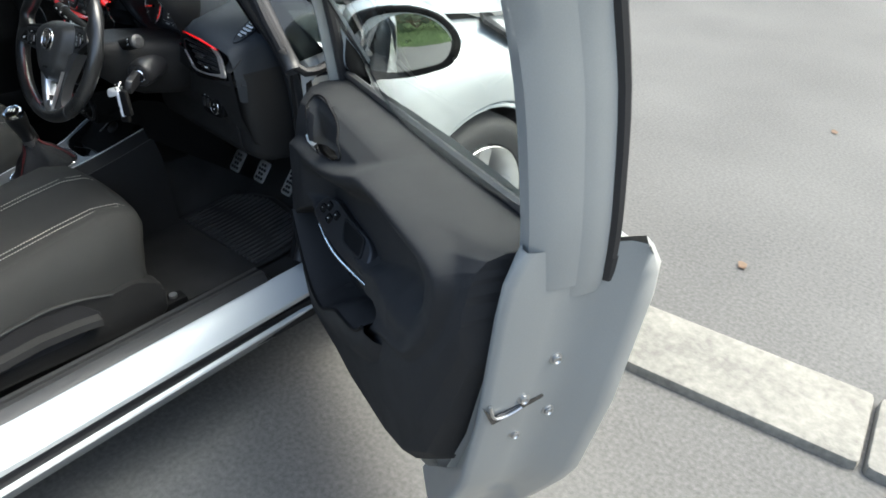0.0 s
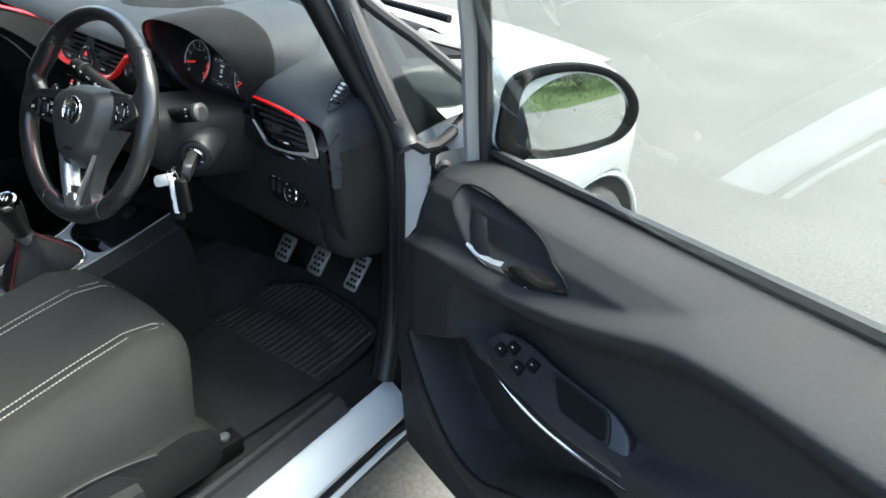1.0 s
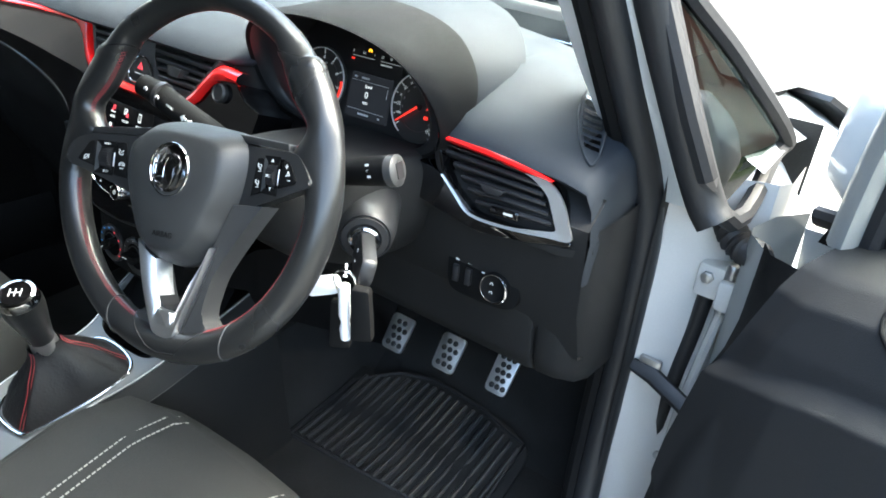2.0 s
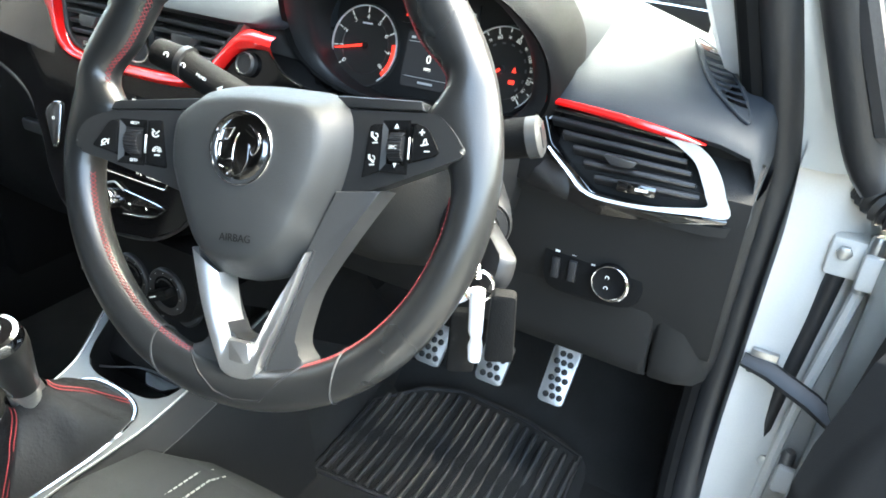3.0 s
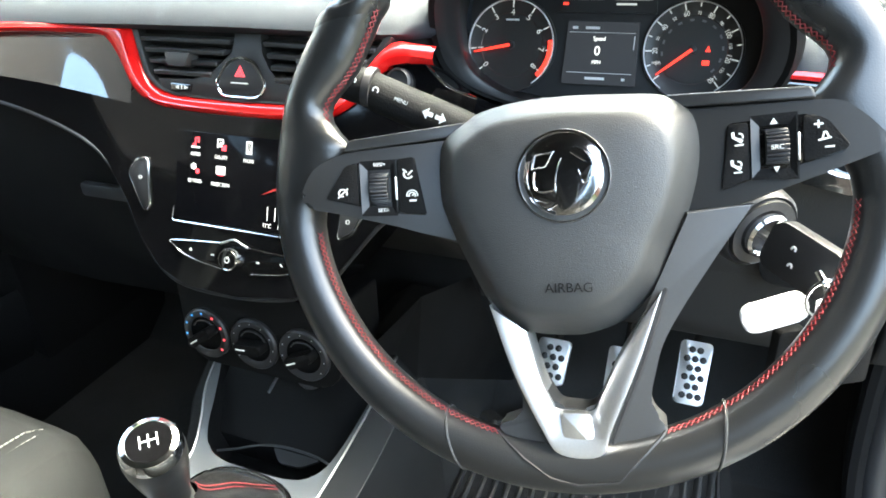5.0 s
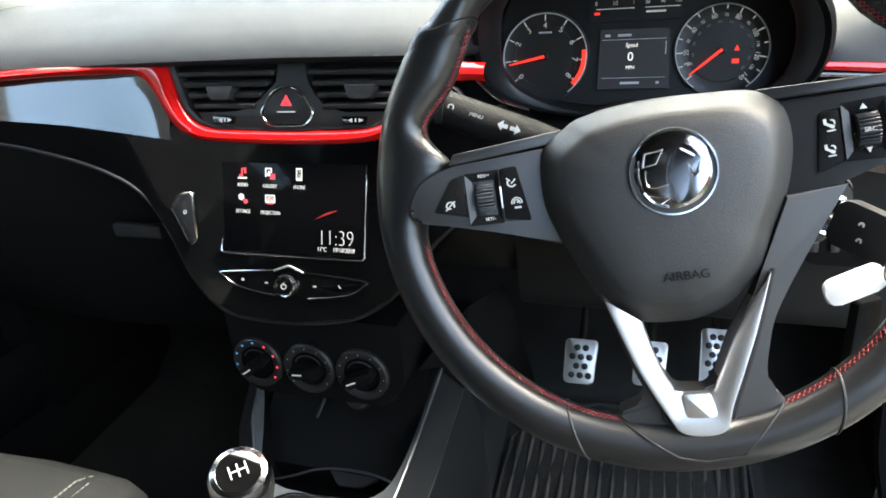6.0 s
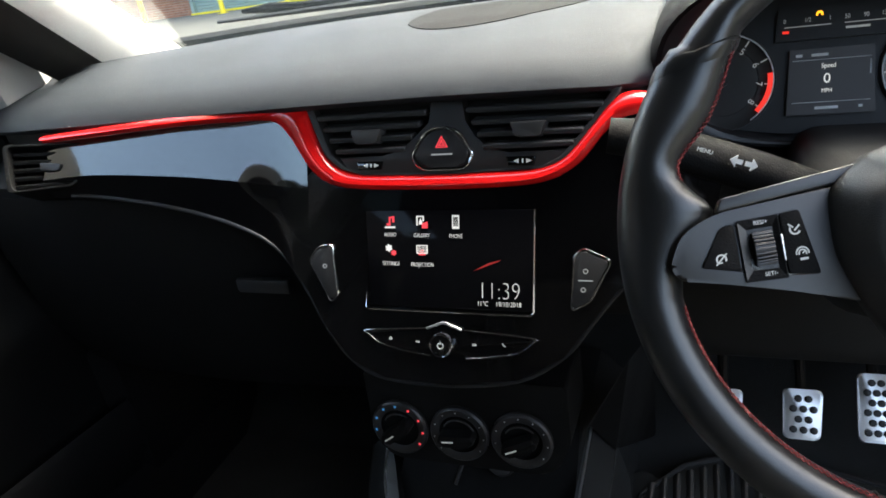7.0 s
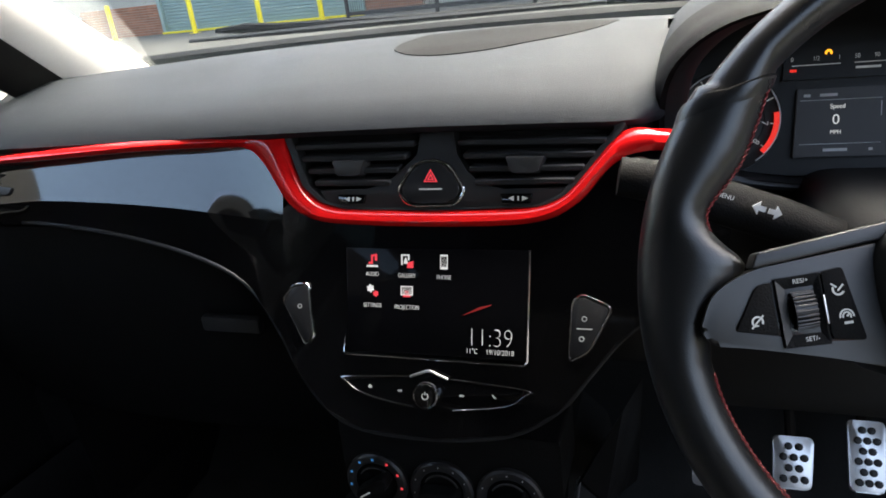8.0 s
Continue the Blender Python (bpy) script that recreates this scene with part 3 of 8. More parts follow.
    part("tyre", lathe([(0.215, 0.06), (0.225, 0.085), (0.26, 0.098), (0.29, 0.092), (0.305, 0.075), (0.31, 0.05), (0.31, -0.05), (0.305, -0.075), (0.26, -0.098), (0.215, -0.08)], 48), TYRE, wheel, "black tyre", wheel_at)
    part("rim", lathe([(0.217, 0.085), (0.214, 0.088), (0.205, 0.07), (0.19, 0.03), (0.19, -0.08)], 48), ALU, wheel, "", wheel_at)
    for k in range(5):
        bm = prism(rounded([(0.05, -0.035), (0.205, -0.028), (0.205, 0.028), (0.05, 0.035)], 0.01), 0.03, 0.062, 0.008)
        part("wheel_spoke", bm, ALU, wheel, "", wheel_at @ pose(0, 0, 0, 0, 0, 72 * k + 20))
    part("brake_disc", lathe([(0.05, 0.0), (0.13, 0.0), (0.13, -0.02), (0.05, -0.02)], 32), STEEL, wheel, "", wheel_at)

# windscreen pillar on the passenger side: wide light lining and the black edge of the quarter window
pl_, pr_, pb_ = Vector((-0.600, 0.478, 0.985)), Vector((-0.572, 0.600, 1.000)), Vector((-0.628, 0.412, 0.985))
dl_, dr_, db_ = Vector((0.015, -0.130, 0.099)), Vector((0.010, -0.155, 0.103)), Vector((0.010, -0.100, 0.070))
steps_ = [-0.1 + 0.4 * k for k in range(10)]
part("windscreen_pillar_lining", loft([[pl_ + dl_ * k, (pl_ + dl_ * k) * 0.7 + (pr_ + dr_ * k) * 0.3 + Vector((0.016, -0.004, 0.0)), (pl_ + dl_ * k) * 0.3 + (pr_ + dr_ * k) * 0.7 + Vector((0.014, 0.0, 0.0)), pr_ + dr_ * k, pr_ + dr_ * k + Vector((-0.05, 0.01, 0.0))] for k in steps_]), LINING, car, "white windscreen pillar lining", sharp=70)
part("pillar_edge", loft([[pb_ + db_ * k * 1.35, (pb_ + db_ * k * 1.35 + pl_ + dl_ * k) / 2 + Vector((0.008, 0, 0)), pl_ + dl_ * k + Vector((0.003, 0, 0)), pl_ + dl_ * k + Vector((-0.03, 0.03, 0))] for k in steps_]), HARD, car, "black quarter window edge", sharp=70)

bonnet = []
for k in range(14):
    y = 0.80 + 0.82 * k / 13
    w = 0.70 - max(0.0, y - 1.0) ** 2 * 0.55
    top = 0.955 - 0.16 * (y - 0.8) - 0.45 * max(0.0, y - 1.25) ** 2
    bonnet.append([(w * f, y, top + 0.045 * (1 - f * f)) for f in (-1, -0.8, -0.5, -0.2, 0, 0.2, 0.5, 0.8, 1)])
part("bonnet", loft(bonnet), PAINT, car, "silver white bonnet")
part("front_bumper", loft([[(w * f, y - 0.28 * f * f * f * f, z) for f in (-1, -0.8, -0.5, 0, 0.5, 0.8, 1)] for w, y, z in ((0.55, 1.63, 0.70), (0.62, 1.70, 0.55), (0.64, 1.71, 0.40), (0.6, 1.64, 0.2))]), PAINT, car)
part("scuttle", loft([[(x, y + 0.04 * (1 - (x / 0.7) ** 2), z) for x in (-0.70, -0.4, 0, 0.4, 0.58)] for y, z in ((0.66, 0.985), (0.72, 0.975), (0.82, 0.95))]), HARD, car, "black plastic scuttle panel")
part("roof", loft([[(x, y, z + 0.045 * (1 - (x / 0.56) ** 2)) for x in (-0.56, -0.45, -0.25, 0, 0.25, 0.45, 0.56)] for y, z in ((0.16, 1.375), (0.0, 1.41), (-0.4, 1.44), (-0.9, 1.44), (-1.5, 1.40), (-1.9, 1.30))]), PAINT, car, "silver white roof")
# Headlining is out of view; its dark tone only darkens reflections.
part("headlining", loft([[(x, y, z + 0.045 * (1 - (x / 0.56) ** 2) - 0.03) for x in (-0.55, -0.45, -0.25, 0, 0.25, 0.45, 0.55)] for y, z in ((0.14, 1.375), (0.0, 1.41), (-0.4, 1.44), (-0.9, 1.44), (-1.5, 1.40), (-1.9, 1.30))]), DARKCLOTH, car, "headlining darkened to dull reflections")
# Unseen dark panel, added behind the seats to take light out of the cabin.
part("rear_light_block", loft([[(x, y, z) for x in (-0.72, -0.4, 0, 0.4, 0.72)] for y, z in ((-1.0, 0.25), (-1.12, 0.7), (-1.18, 0.90))]), DARKCLOTH, car, "dark panel added to block light at the rear")
part("tailgate", loft([[(x * w, y - 0.05 * (1 - (x / 0.8) ** 2), z) for x in (-0.82, -0.7, -0.5, 0, 0.5, 0.7, 0.82)] for w, y, z in ((0.96, -1.98, 0.22), (1.0, -2.03, 0.45), (1.0, -2.02, 0.75), (0.94, -1.97, 0.98))]), PAINT, car, "silver white tailgate")
# Unseen rear pane, darkened to keep daylight off the gloss panels.
part("rear_window", loft([[(x * w, y - 0.04 * (1 - (x / 0.8) ** 2), z) for x in (-0.82, -0.5, 0, 0.5, 0.82)] for w, y, z in ((0.90, -1.97, 0.98), (0.74, -1.92, 1.18), (0.62, -1.86, 1.31))]), DIMGLASS, car, "rear window in darkened glass").visible_shadow = False
for sx in (1, -1):
    flip = Matrix.Diagonal((sx, 1, 1, 1))
    rows = []
    for k in range(21):
        y = -0.80 - 1.18 * k / 20
        d = y + 1.5
        low_ = 0.31 + math.sqrt(max(0.0, 0.345 ** 2 - d * d)) if abs(d) < 0.345 else 0.21
        w = 0.875 - 0.35 * max(0.0, -1.4 - y) ** 2
        rows.append([(w - 0.02, y, low_), (w, y, low_ + 0.05), (w + 0.012, y, max(0.70, low_ + 0.08)), (w - 0.02, y, 0.98), (w - 0.11, y + 0.01, 1.22), (w - 0.27, y + 0.02, 1.40 - 0.25 * max(0.0, -1.5 - y))])
    part("rear_quarter", loft([row[:4] for row in rows]), PAINT, car, "silver white rear quarter", flip)
    part("rear_pillar", loft([row[3:] for row in rows[12:]]), PAINT, car, "silver white rear pillar", flip)
    # Side pane darkened likewise, to let less light in.
    side_pane = part("rear_side_window", thick(loft([row[3:] for row in rows[1:13]]), 0.004), DIMGLASS, car, "rear side window in darkened glass", flip)
    side_pane.visible_shadow = False
    part("window_border", tube([flip @ Vector(p) for p in [row[3] for row in rows[1:13]]], 0.012, 8), RUBBER, car, "black window rubber")
    rear_at = Matrix.Translation((sx * 0.755, -1.5, 0.31)) @ pose(0, 0, 0, 0, 90 * sx, 0)
    rear_wheel = part("rear_wheel", lathe([(0.0, 0.03), (0.06, 0.035), (0.20, 0.05), (0.214, 0.085), (0.217, 0.085)], 32), ALU, car, "alloy rear wheel", rear_at)
    part("tyre", lathe([(0.215, 0.06), (0.225, 0.085), (0.26, 0.098), (0.29, 0.092), (0.31, 0.05), (0.31, -0.05), (0.26, -0.098), (0.215, -0.08)], 40), TYRE, rear_wheel, "black tyre", rear_at)
screen = loft([[(x * f, y + 0.10 * (1 - (x / 0.68) ** 2), z) for x in (-0.68, -0.5, -0.25, 0, 0.25, 0.5, 0.68)] for f, y, z in ((1.0, 0.56, 1.01), (0.95, 0.43, 1.12), (0.88, 0.29, 1.25), (0.82, 0.17, 1.37))])
pane = part("windscreen", thick(screen, 0.005), WINDOW, car, "clear windscreen")
pane.visible_shadow = False
part("screen_border", loft([[(x, 0.665 - 0.07 * (x / 0.7) ** 2 + dy, 1.044 - 0.008 * (x / 0.6) ** 2 + dz) for x in [-0.72 + 0.07 * k for k in range(19)]] for dy, dz in ((-0.02, -0.06), (-0.005, -0.006), (0.01, 0.0), (0.05, -0.004), (0.10, -0.03))]), HARD, car, "black windscreen base panel")
wiper = part("wiper_arm", tube([(-0.56, 0.74, 1.056), (-0.50, 0.74, 1.056), (-0.44, 0.745, 1.052), (-0.2, 0.76, 1.046), (0.1, 0.78, 1.044), (0.5, 0.78, 1.03)], [0.004, 0.009, 0.008, 0.006, 0.006, 0.010], 8), HARD, car, "black windscreen wiper")
part("wiper_blade", tube([(-0.60, 0.715, 1.045), (-0.3, 0.73, 1.046), (0.1, 0.74, 1.046)], [0.003, 0.006, 0.004], 6), RUBBER, wiper)
side_glass = loft([[(-side_x(y) + 0.035, y, 0.958 - 0.138 * (y - 0.4) - 0.05), (-0.70, y - 0.01, 1.15), (-0.58, y - 0.05, 1.38)] for y in (0.36, 0.0, -0.4, -0.78)])
pane = part("passenger_window", thick(side_glass, 0.004), WINDOW, car, "closed passenger door window")
pane.visible_shadow = False


# ---- the open driver door ----
DOOR_AT = Vector((0.80, 0.40, 0.0))
DOOR = place(DOOR_AT, (math.cos(radians(24)), -math.sin(radians(24)), 0), (0, 0, 1))  # x along the door, y up, z into the cabin
door = thing("driver_door", DOOR_AT + Vector((0, 0, 0.25)), "open silver white driver door with a dark grey card", parent=car)


def dpt(u, z, w):
    return DOOR @ Vector((u, z, w))


def belt(u):
    return 0.918 + 0.138 * u


U = [0.02, 0.06, 0.12, 0.2, 0.3, 0.4, 0.5, 0.6, 0.7, 0.8, 0.88, 0.94, 0.975]


def bottom(u):
    return float(np.interp(u, [0.0, 0.33, 0.45, 0.7, 0.8, 0.9, 0.94, 0.98], [0.215, 0.325, 0.355, 0.455, 0.515, 0.63, 0.75, 0.90]))


PROFILE = ((0.0, 0.03), (0.02, 0.052), (0.08, 0.075), (0.25, 0.088), (0.45, 0.092), (0.62, 0.088), (0.78, 0.082), (0.88, 0.076), (0.95, 0.064), (0.985, 0.04), (1.0, 0.0), (1.005, -0.045))


def ease(x):
    x = np.clip(x, 0.0, 1.0)
    return x * x * (3 - 2 * x)


def inside_by(pts, u, z):
    """How far the points (u, z) lie inside an outline (minus: outside)."""
    best, odd = np.full(u.shape, 9.0), np.zeros(u.shape, bool)
    for i in range(len(pts)):
        (ax, ay), (bx, by) = pts[i - 1][:2], pts[i][:2]
        dx, dy = bx - ax, by - ay
        t = np.clip(((u - ax) * dx + (z - ay) * dy) / (dx * dx + dy * dy + 1e-12), 0, 1)
        best = np.minimum(best, np.hypot(u - ax - t * dx, z - ay - t * dy))
        odd ^= ((ay > z) != (by > z)) & (u < (bx - ax) * (z - ay) / (by - ay + 1e-12) + ax)
    return np.where(odd, best, -best)


# the lower section stands proud, sinks in above the armrest shelf and opens into the pocket
ridge = smooth([Vector(p) for p in ((0.0, 0.62), (-0.01, 0.70), (0.0, 0.762), (0.05, 0.790), (0.13, 0.822), (0.215, 0.846), (0.30, 0.867), (0.40, 0.892), (0.50, 0.928), (0.58, 0.964), (0.64, 0.992), (0.70, 1.006), (0.755, 1.013), (0.81, 1.017), (0.86, 1.021), (0.90, 1.023), (0.933, 1.019), (0.947, 1.002), (0.946, 0.97), (0.935, 0.93), (0.915, 0.89), (0.885, 0.85), (0.84, 0.815), (0.75, 0.775), (0.66, 0.715), (0.45, 0.59), (0.30, 0.51), (0.10, 0.50))], 4, True)
mouth = [Vector(p) for p in ((0.122, 0.63), (0.16, 0.662), (0.275, 0.735), (0.34, 0.733), (0.42, 0.738), (0.52, 0.742), (0.62, 0.756), (0.69, 0.775), (0.712, 0.765), (0.70, 0.742), (0.662, 0.713), (0.583, 0.675), (0.527, 0.650), (0.463, 0.605), (0.387, 0.550), (0.30, 0.530), (0.215, 0.555), (0.15, 0.60))]
bezel = smooth([(0.160, 0.922), (0.180, 0.934), (0.282, 0.947), (0.37, 0.952), (0.425, 0.946), (0.468, 0.932), (0.40, 0.905), (0.32, 0.883), (0.262, 0.873), (0.21, 0.884), (0.172, 0.904)], 5, True)
uu = np.linspace(0.02, 0.975, 260)[:, None] + np.zeros((260, 185))
ff = np.concatenate([[0.0, 0.02, 0.05], np.linspace(0.07, 0.99, 180), [1.0, 1.005]])[None, :] + np.zeros((260, 185))
zb_, zt_ = np.vectorize(bottom)(uu), belt(uu)
zz = zb_ + (zt_ - zb_) * ff
base = np.interp(ff, [a for a, _ in PROFILE], [b for _, b in PROFILE]) - np.maximum(0.0, (uu - 0.86) / 0.12) ** 2 * 0.03
base = base * (0.80 + 0.20 * ease((uu - 0.02) / 0.05))
lead = (np.interp(zz, [0.25, 0.46, 0.52, 0.65, 0.77, 0.82, 0.88, 0.95], [0.0, 0.0, 0.0, 0.01, 0.03, 0.045, 0.06, 0.075]) - 0.02) * (1 - ease((uu - 0.02) / 0.16))
sd, pd = inside_by(ridge, uu, zz), inside_by(mouth, uu, zz)
proud = np.interp(uu, [0.0, 0.12, 0.3, 0.5, 0.8, 0.95], [0.078, 0.102, 0.104, 0.096, 0.090, 0.086])
ww = base + (np.maximum(proud, base + 0.008) - base) * ease(sd / 0.018 + 0.6)
sink = ease((uu - 0.235) / 0.09) * (1 - ease((uu - 0.86) / 0.08))
hollow = np.interp(uu, [0.3, 0.60, 0.75, 0.9], [0.050, 0.046, 0.050, 0.060])
shelf = np.interp(uu, [0.34, 0.62, 0.70, 0.80, 0.90], [0.757, 0.805, 0.845, 0.885, 0.900])
above = ww + (hollow - ww) * sink * ease((sd - 0.010) / 0.055)
below = np.interp(uu, [0.25, 0.36, 0.66, 0.78, 0.9], [0.112, 0.083, 0.078, 0.092, 0.094])
rest = ease((uu - 0.62) / 0.2)
k_ = ease((shelf - zz) / (0.014 + 0.06 * rest) + 0.5)
ww = above + (below - above) * k_ * ease(sd / 0.03) * sink
ww = ww + (0.022 - ww) * ease(pd / 0.010)
ww = ww - 0.020 * ease(inside_by(bezel, uu, zz) / 0.012) * (ff < 0.985)
part("door_card", loft([[dpt(float(uu[i, j] + lead[i, j]), float(zz[i, j]), float(ww[i, j])) for j in range(185)] for i in range(260)] + [[dpt(0.979, float(zz[259, j]), -0.012) for j in range(185)]]), TRIM, door, "dark grey grained door card", sharp=75)
part("belt_rubber", tube([dpt(u, belt(u) + 0.006, -0.05) for u in U], 0.010, 8, flat=1.4), RUBBER, door, "black window rubber")

# storage pocket with its lip
lip = smooth([(0.115, 0.640), (0.15, 0.605), (0.215, 0.560), (0.30, 0.534), (0.387, 0.554), (0.463, 0.608), (0.527, 0.654), (0.583, 0.678), (0.662, 0.716), (0.715, 0.765)], 6)
low = smooth([(0.088, 0.62), (0.092, 0.55), (0.14, 0.485), (0.25, 0.445), (0.38, 0.465), (0.49, 0.520), (0.58, 0.572), (0.65, 0.618), (0.73, 0.68), (0.76, 0.75)], 6)
part("door_pocket", loft([[DOOR @ Vector((p.x, p.y, w)) for p in line] for line, w in ((low, 0.084), ([(a * 0.65 + b * 0.35) for a, b in zip(low, lip)], 0.102), ([(a * 0.25 + b * 0.75) for a, b in zip(low, lip)], 0.112), (lip, 0.110), ([b + (b - a) * 0.05 for a, b in zip(low, lip)], 0.098), ([b + (b - a) * 0.06 for a, b in zip(low, lip)], 0.02))]), TRIM, door, "dark grey storage pocket", sharp=60)
part("pocket_edge", tube([DOOR @ Vector((p.x, p.y, 0.112)) for p in lip], 0.003, 8), HARD, door)

# window switch panel on the armrest shelf
SWP = place(dpt(0.342, 0.752, 0.081), dpt(0.629, 0.770, 0.066) - dpt(0.342, 0.752, 0.081), dpt(0.56, 0.800, 0.042) - dpt(0.342, 0.752, 0.081)) @ Matrix.Translation((0, 0, 0.012))
panel_outline = rounded([(-0.010, 0.008), (0.004, 0.036), (0.05, 0.050), (0.13, 0.048), (0.225, 0.054), (0.256, 0.046), (0.280, 0.004), (0.18, -0.010), (0.08, -0.012), (0.02, -0.010)], [0.012, 0.016, 0.02, 0.02, 0.01, 0.012, 0.008, 0.03, 0.03, 0.015], 5)
part("switch_panel", dome(panel_outline, [(1.06, -0.03), (1.02, -0.004), (1.0, 0.004), (0.985, 0.0075), (0.95, 0.009), (0.5, 0.0095)]), SATIN, door, "satin black window switch panel", SWP, sharp=50)
cup_edge = rounded([(0.118, 0.043), (0.222, 0.050), (0.245, 0.018), (0.160, 0.010)], 0.012, 5)
cup_mid = sum(cup_edge, Vector((0, 0))) / len(cup_edge)
part("pull_cup", ring(cup_edge, [cup_mid + (p - cup_mid) * 0.88 for p in cup_edge], 0.006, 0.0125, 0.001), DASHLOW, door, "raised pull cup rim", SWP)
# The cup has no depth: a flat dark plate paints its shade.
part("cup_shade", prism([cup_mid + (p - cup_mid) * 0.9 for p in cup_edge], 0.0085, 0.0102), HARD, door, "dark plate for the shaded cup", SWP)
for x, y in ((0.030, 0.018), (0.047, 0.031), (0.072, 0.015), (0.090, 0.031)):
    part("window_switch", dome(rounded([(x - 0.010, y - 0.007), (x + 0.009, y - 0.008), (x + 0.010, y + 0.007), (x - 0.009, y + 0.008)], 0.003, 3), [(1, 0.006), (1, 0.012), (0.9, 0.0145), (0.5, 0.014)]), HARD, door, "black window switch", SWP)
    part("switch_mark", prism([(x - 0.0016, y - 0.0008), (x + 0.0016, y - 0.0008), (x + 0.0012, y + 0.0010), (x - 0.0012, y + 0.0010)], 0.0140, 0.0146), WHITEMARK, door, "", SWP)
part("chrome_strip", tube([SWP @ Vector(p) for p in smooth([(0.03, -0.015, 0.000), (0.09, -0.021, 0.001), (0.17, -0.020, 0.001), (0.284, -0.005, 0.000)], 5)], [0.0012] * 5 + [0.0028] * 8 + [0.0018] * 3, 8), CHROME, door, "thin chrome strip")

# inner handle in its recess
HB = DOOR @ Matrix.Translation((-0.028, -0.016, 0.068))
cx, cz = 0.32, 0.925


def card_at(u, z):
    z = min(z, belt(u) - 0.006)
    f = (z - bottom(u)) / (belt(u) - bottom(u))
    return dpt(u, z, float(np.interp(f, [a for a, _ in PROFILE], [b for _, b in PROFILE])) + 0.001)


part("handle_recess", tube([card_at(p.x, p.y) for p in bezel], 0.0022, 8, True), HARD, door, "dark grey handle surround")
part("handle_lever", loft([[HB @ Vector(p) for p in row] for row in (
    [(0.268, 0.955, 0.004), (0.270, 0.925, 0.008), (0.285, 0.899, 0.012)],
    [(0.282, 0.957, 0.012), (0.290, 0.928, 0.017), (0.308, 0.902, 0.019)],
    [(0.298, 0.956, 0.010), (0.312, 0.930, 0.018), (0.330, 0.906, 0.021)],
    [(0.310, 0.952, 0.004), (0.330, 0.930, 0.012), (0.352, 0.911, 0.018)])]), SATIN, door, "dark grey handle lever", sharp=60)
part("handle_chrome", loft([[HB @ Vector(p) for p in row] for row in ([(0.285, 0.896, 0.016), (0.285, 0.902, 0.020), (0.283, 0.904, 0.016)], [(0.325, 0.899, 0.020), (0.323, 0.906, 0.024), (0.321, 0.909, 0.018)], [(0.365, 0.909, 0.021), (0.362, 0.916, 0.025), (0.360, 0.919, 0.018)], [(0.392, 0.916, 0.021), (0.386, 0.925, 0.025), (0.384, 0.929, 0.018)])]), ALU, door, "chrome handle edge")
part("handle_chrome_tip", loft([[HB @ Vector(p) for p in row] for row in ([(0.380, 0.901, 0.012), (0.384, 0.912, 0.017), (0.386, 0.920, 0.019)], [(0.410, 0.908, 0.013), (0.408, 0.924, 0.019), (0.405, 0.936, 0.021)], [(0.440, 0.918, 0.011), (0.432, 0.933, 0.017), (0.422, 0.945, 0.018)], [(0.466, 0.930, 0.008), (0.456, 0.940, 0.012), (0.444, 0.950, 0.012)], [(0.486, 0.945, 0.004), (0.480, 0.948, 0.006), (0.474, 0.951, 0.005)])]), EMBLEM, door, "chrome handle tip", sharp=60)
part("handle_chrome_lower", tube([HB @ Vector(p) for p in smooth([(0.290, 0.889, 0.010), (0.335, 0.893, 0.012), (0.375, 0.901, 0.012), (0.43, 0.916, 0.011)], 5)], 0.0018, 6), CHROME, door, "")

# steel shell: rear end face, inner flange, outer skin
def end_u(z):
    return float(np.interp(z, [0.2, 0.45, 0.6, 0.8, 1.0, 1.1], [0.72, 0.86, 0.94, 0.985, 1.01, 1.02]))


ends = []
for z in [0.36, 0.42, 0.5, 0.56, 0.62, 0.68, 0.74, 0.80, 0.86, 0.92, 0.98, 1.03, 1.06, 1.075]:
    e = end_u(z)
    taper = max(0.0, (z - 1.0) / 0.075) ** 2
    row = [dpt(e - (0.11 if z < 0.8 else (0.036 if z < 0.93 else 0.0125)), z, 0.0), dpt(e - 0.026, z, 0.020 - 0.015 * taper), dpt(e - 0.012, z, 0.033 - 0.02 * taper), dpt(e - 0.003, z, 0.032 - 0.02 * taper), dpt(e, z, 0.022 - 0.02 * taper), dpt(e + 0.002, z, -0.03), dpt(e, z, -0.082), dpt(e + 0.010, z, -0.092), dpt(e + 0.013, z, -0.105), dpt(e + 0.026, z, -0.118), dpt(e + 0.028, z, -0.145 + 0.03 * taper), dpt(e + 0.01, z, -0.165 + 0.04 * taper), dpt(e - 0.06, min(z, belt(e - 0.06) - 0.02), -0.160 + 0.04 * taper), dpt(e - 0.25, min(z, belt(e - 0.25) - 0.035), -0.155)]
    ends.append(row)
part("door_end", loft(ends), PAINT_SHADE, door, "rear door edge in darkened body paint", sharp=70)
skin = []
for z in [0.26, 0.34, 0.45, 0.6, 0.75, 0.88, 0.96, 1.0]:
    skin.append([dpt(u, 0.26 + (z - 0.26) / 0.74 * (belt(u) - 0.295), -0.10 - 0.055 * math.sin(math.pi * min(1.0, (z - 0.2) / 0.85)) - 0.02 * math.sin(math.pi * u)) for u in (-0.02, 0.1, 0.3, 0.5, 0.7, 0.85)])
part("door_skin", loft(skin), PAINT, door, "silver white outer door skin")
part("door_front_edge", loft([[dpt(-0.02, z, -0.11), dpt(-0.03, z, -0.06), dpt(-0.022, z, -0.01), dpt(-0.012, z, 0.004), dpt(0.016, z, 0.020)] for z in (0.24, 0.4, 0.6, 0.8, 0.90)]), PAINT_SHADE, door, "front door edge in darkened body paint")
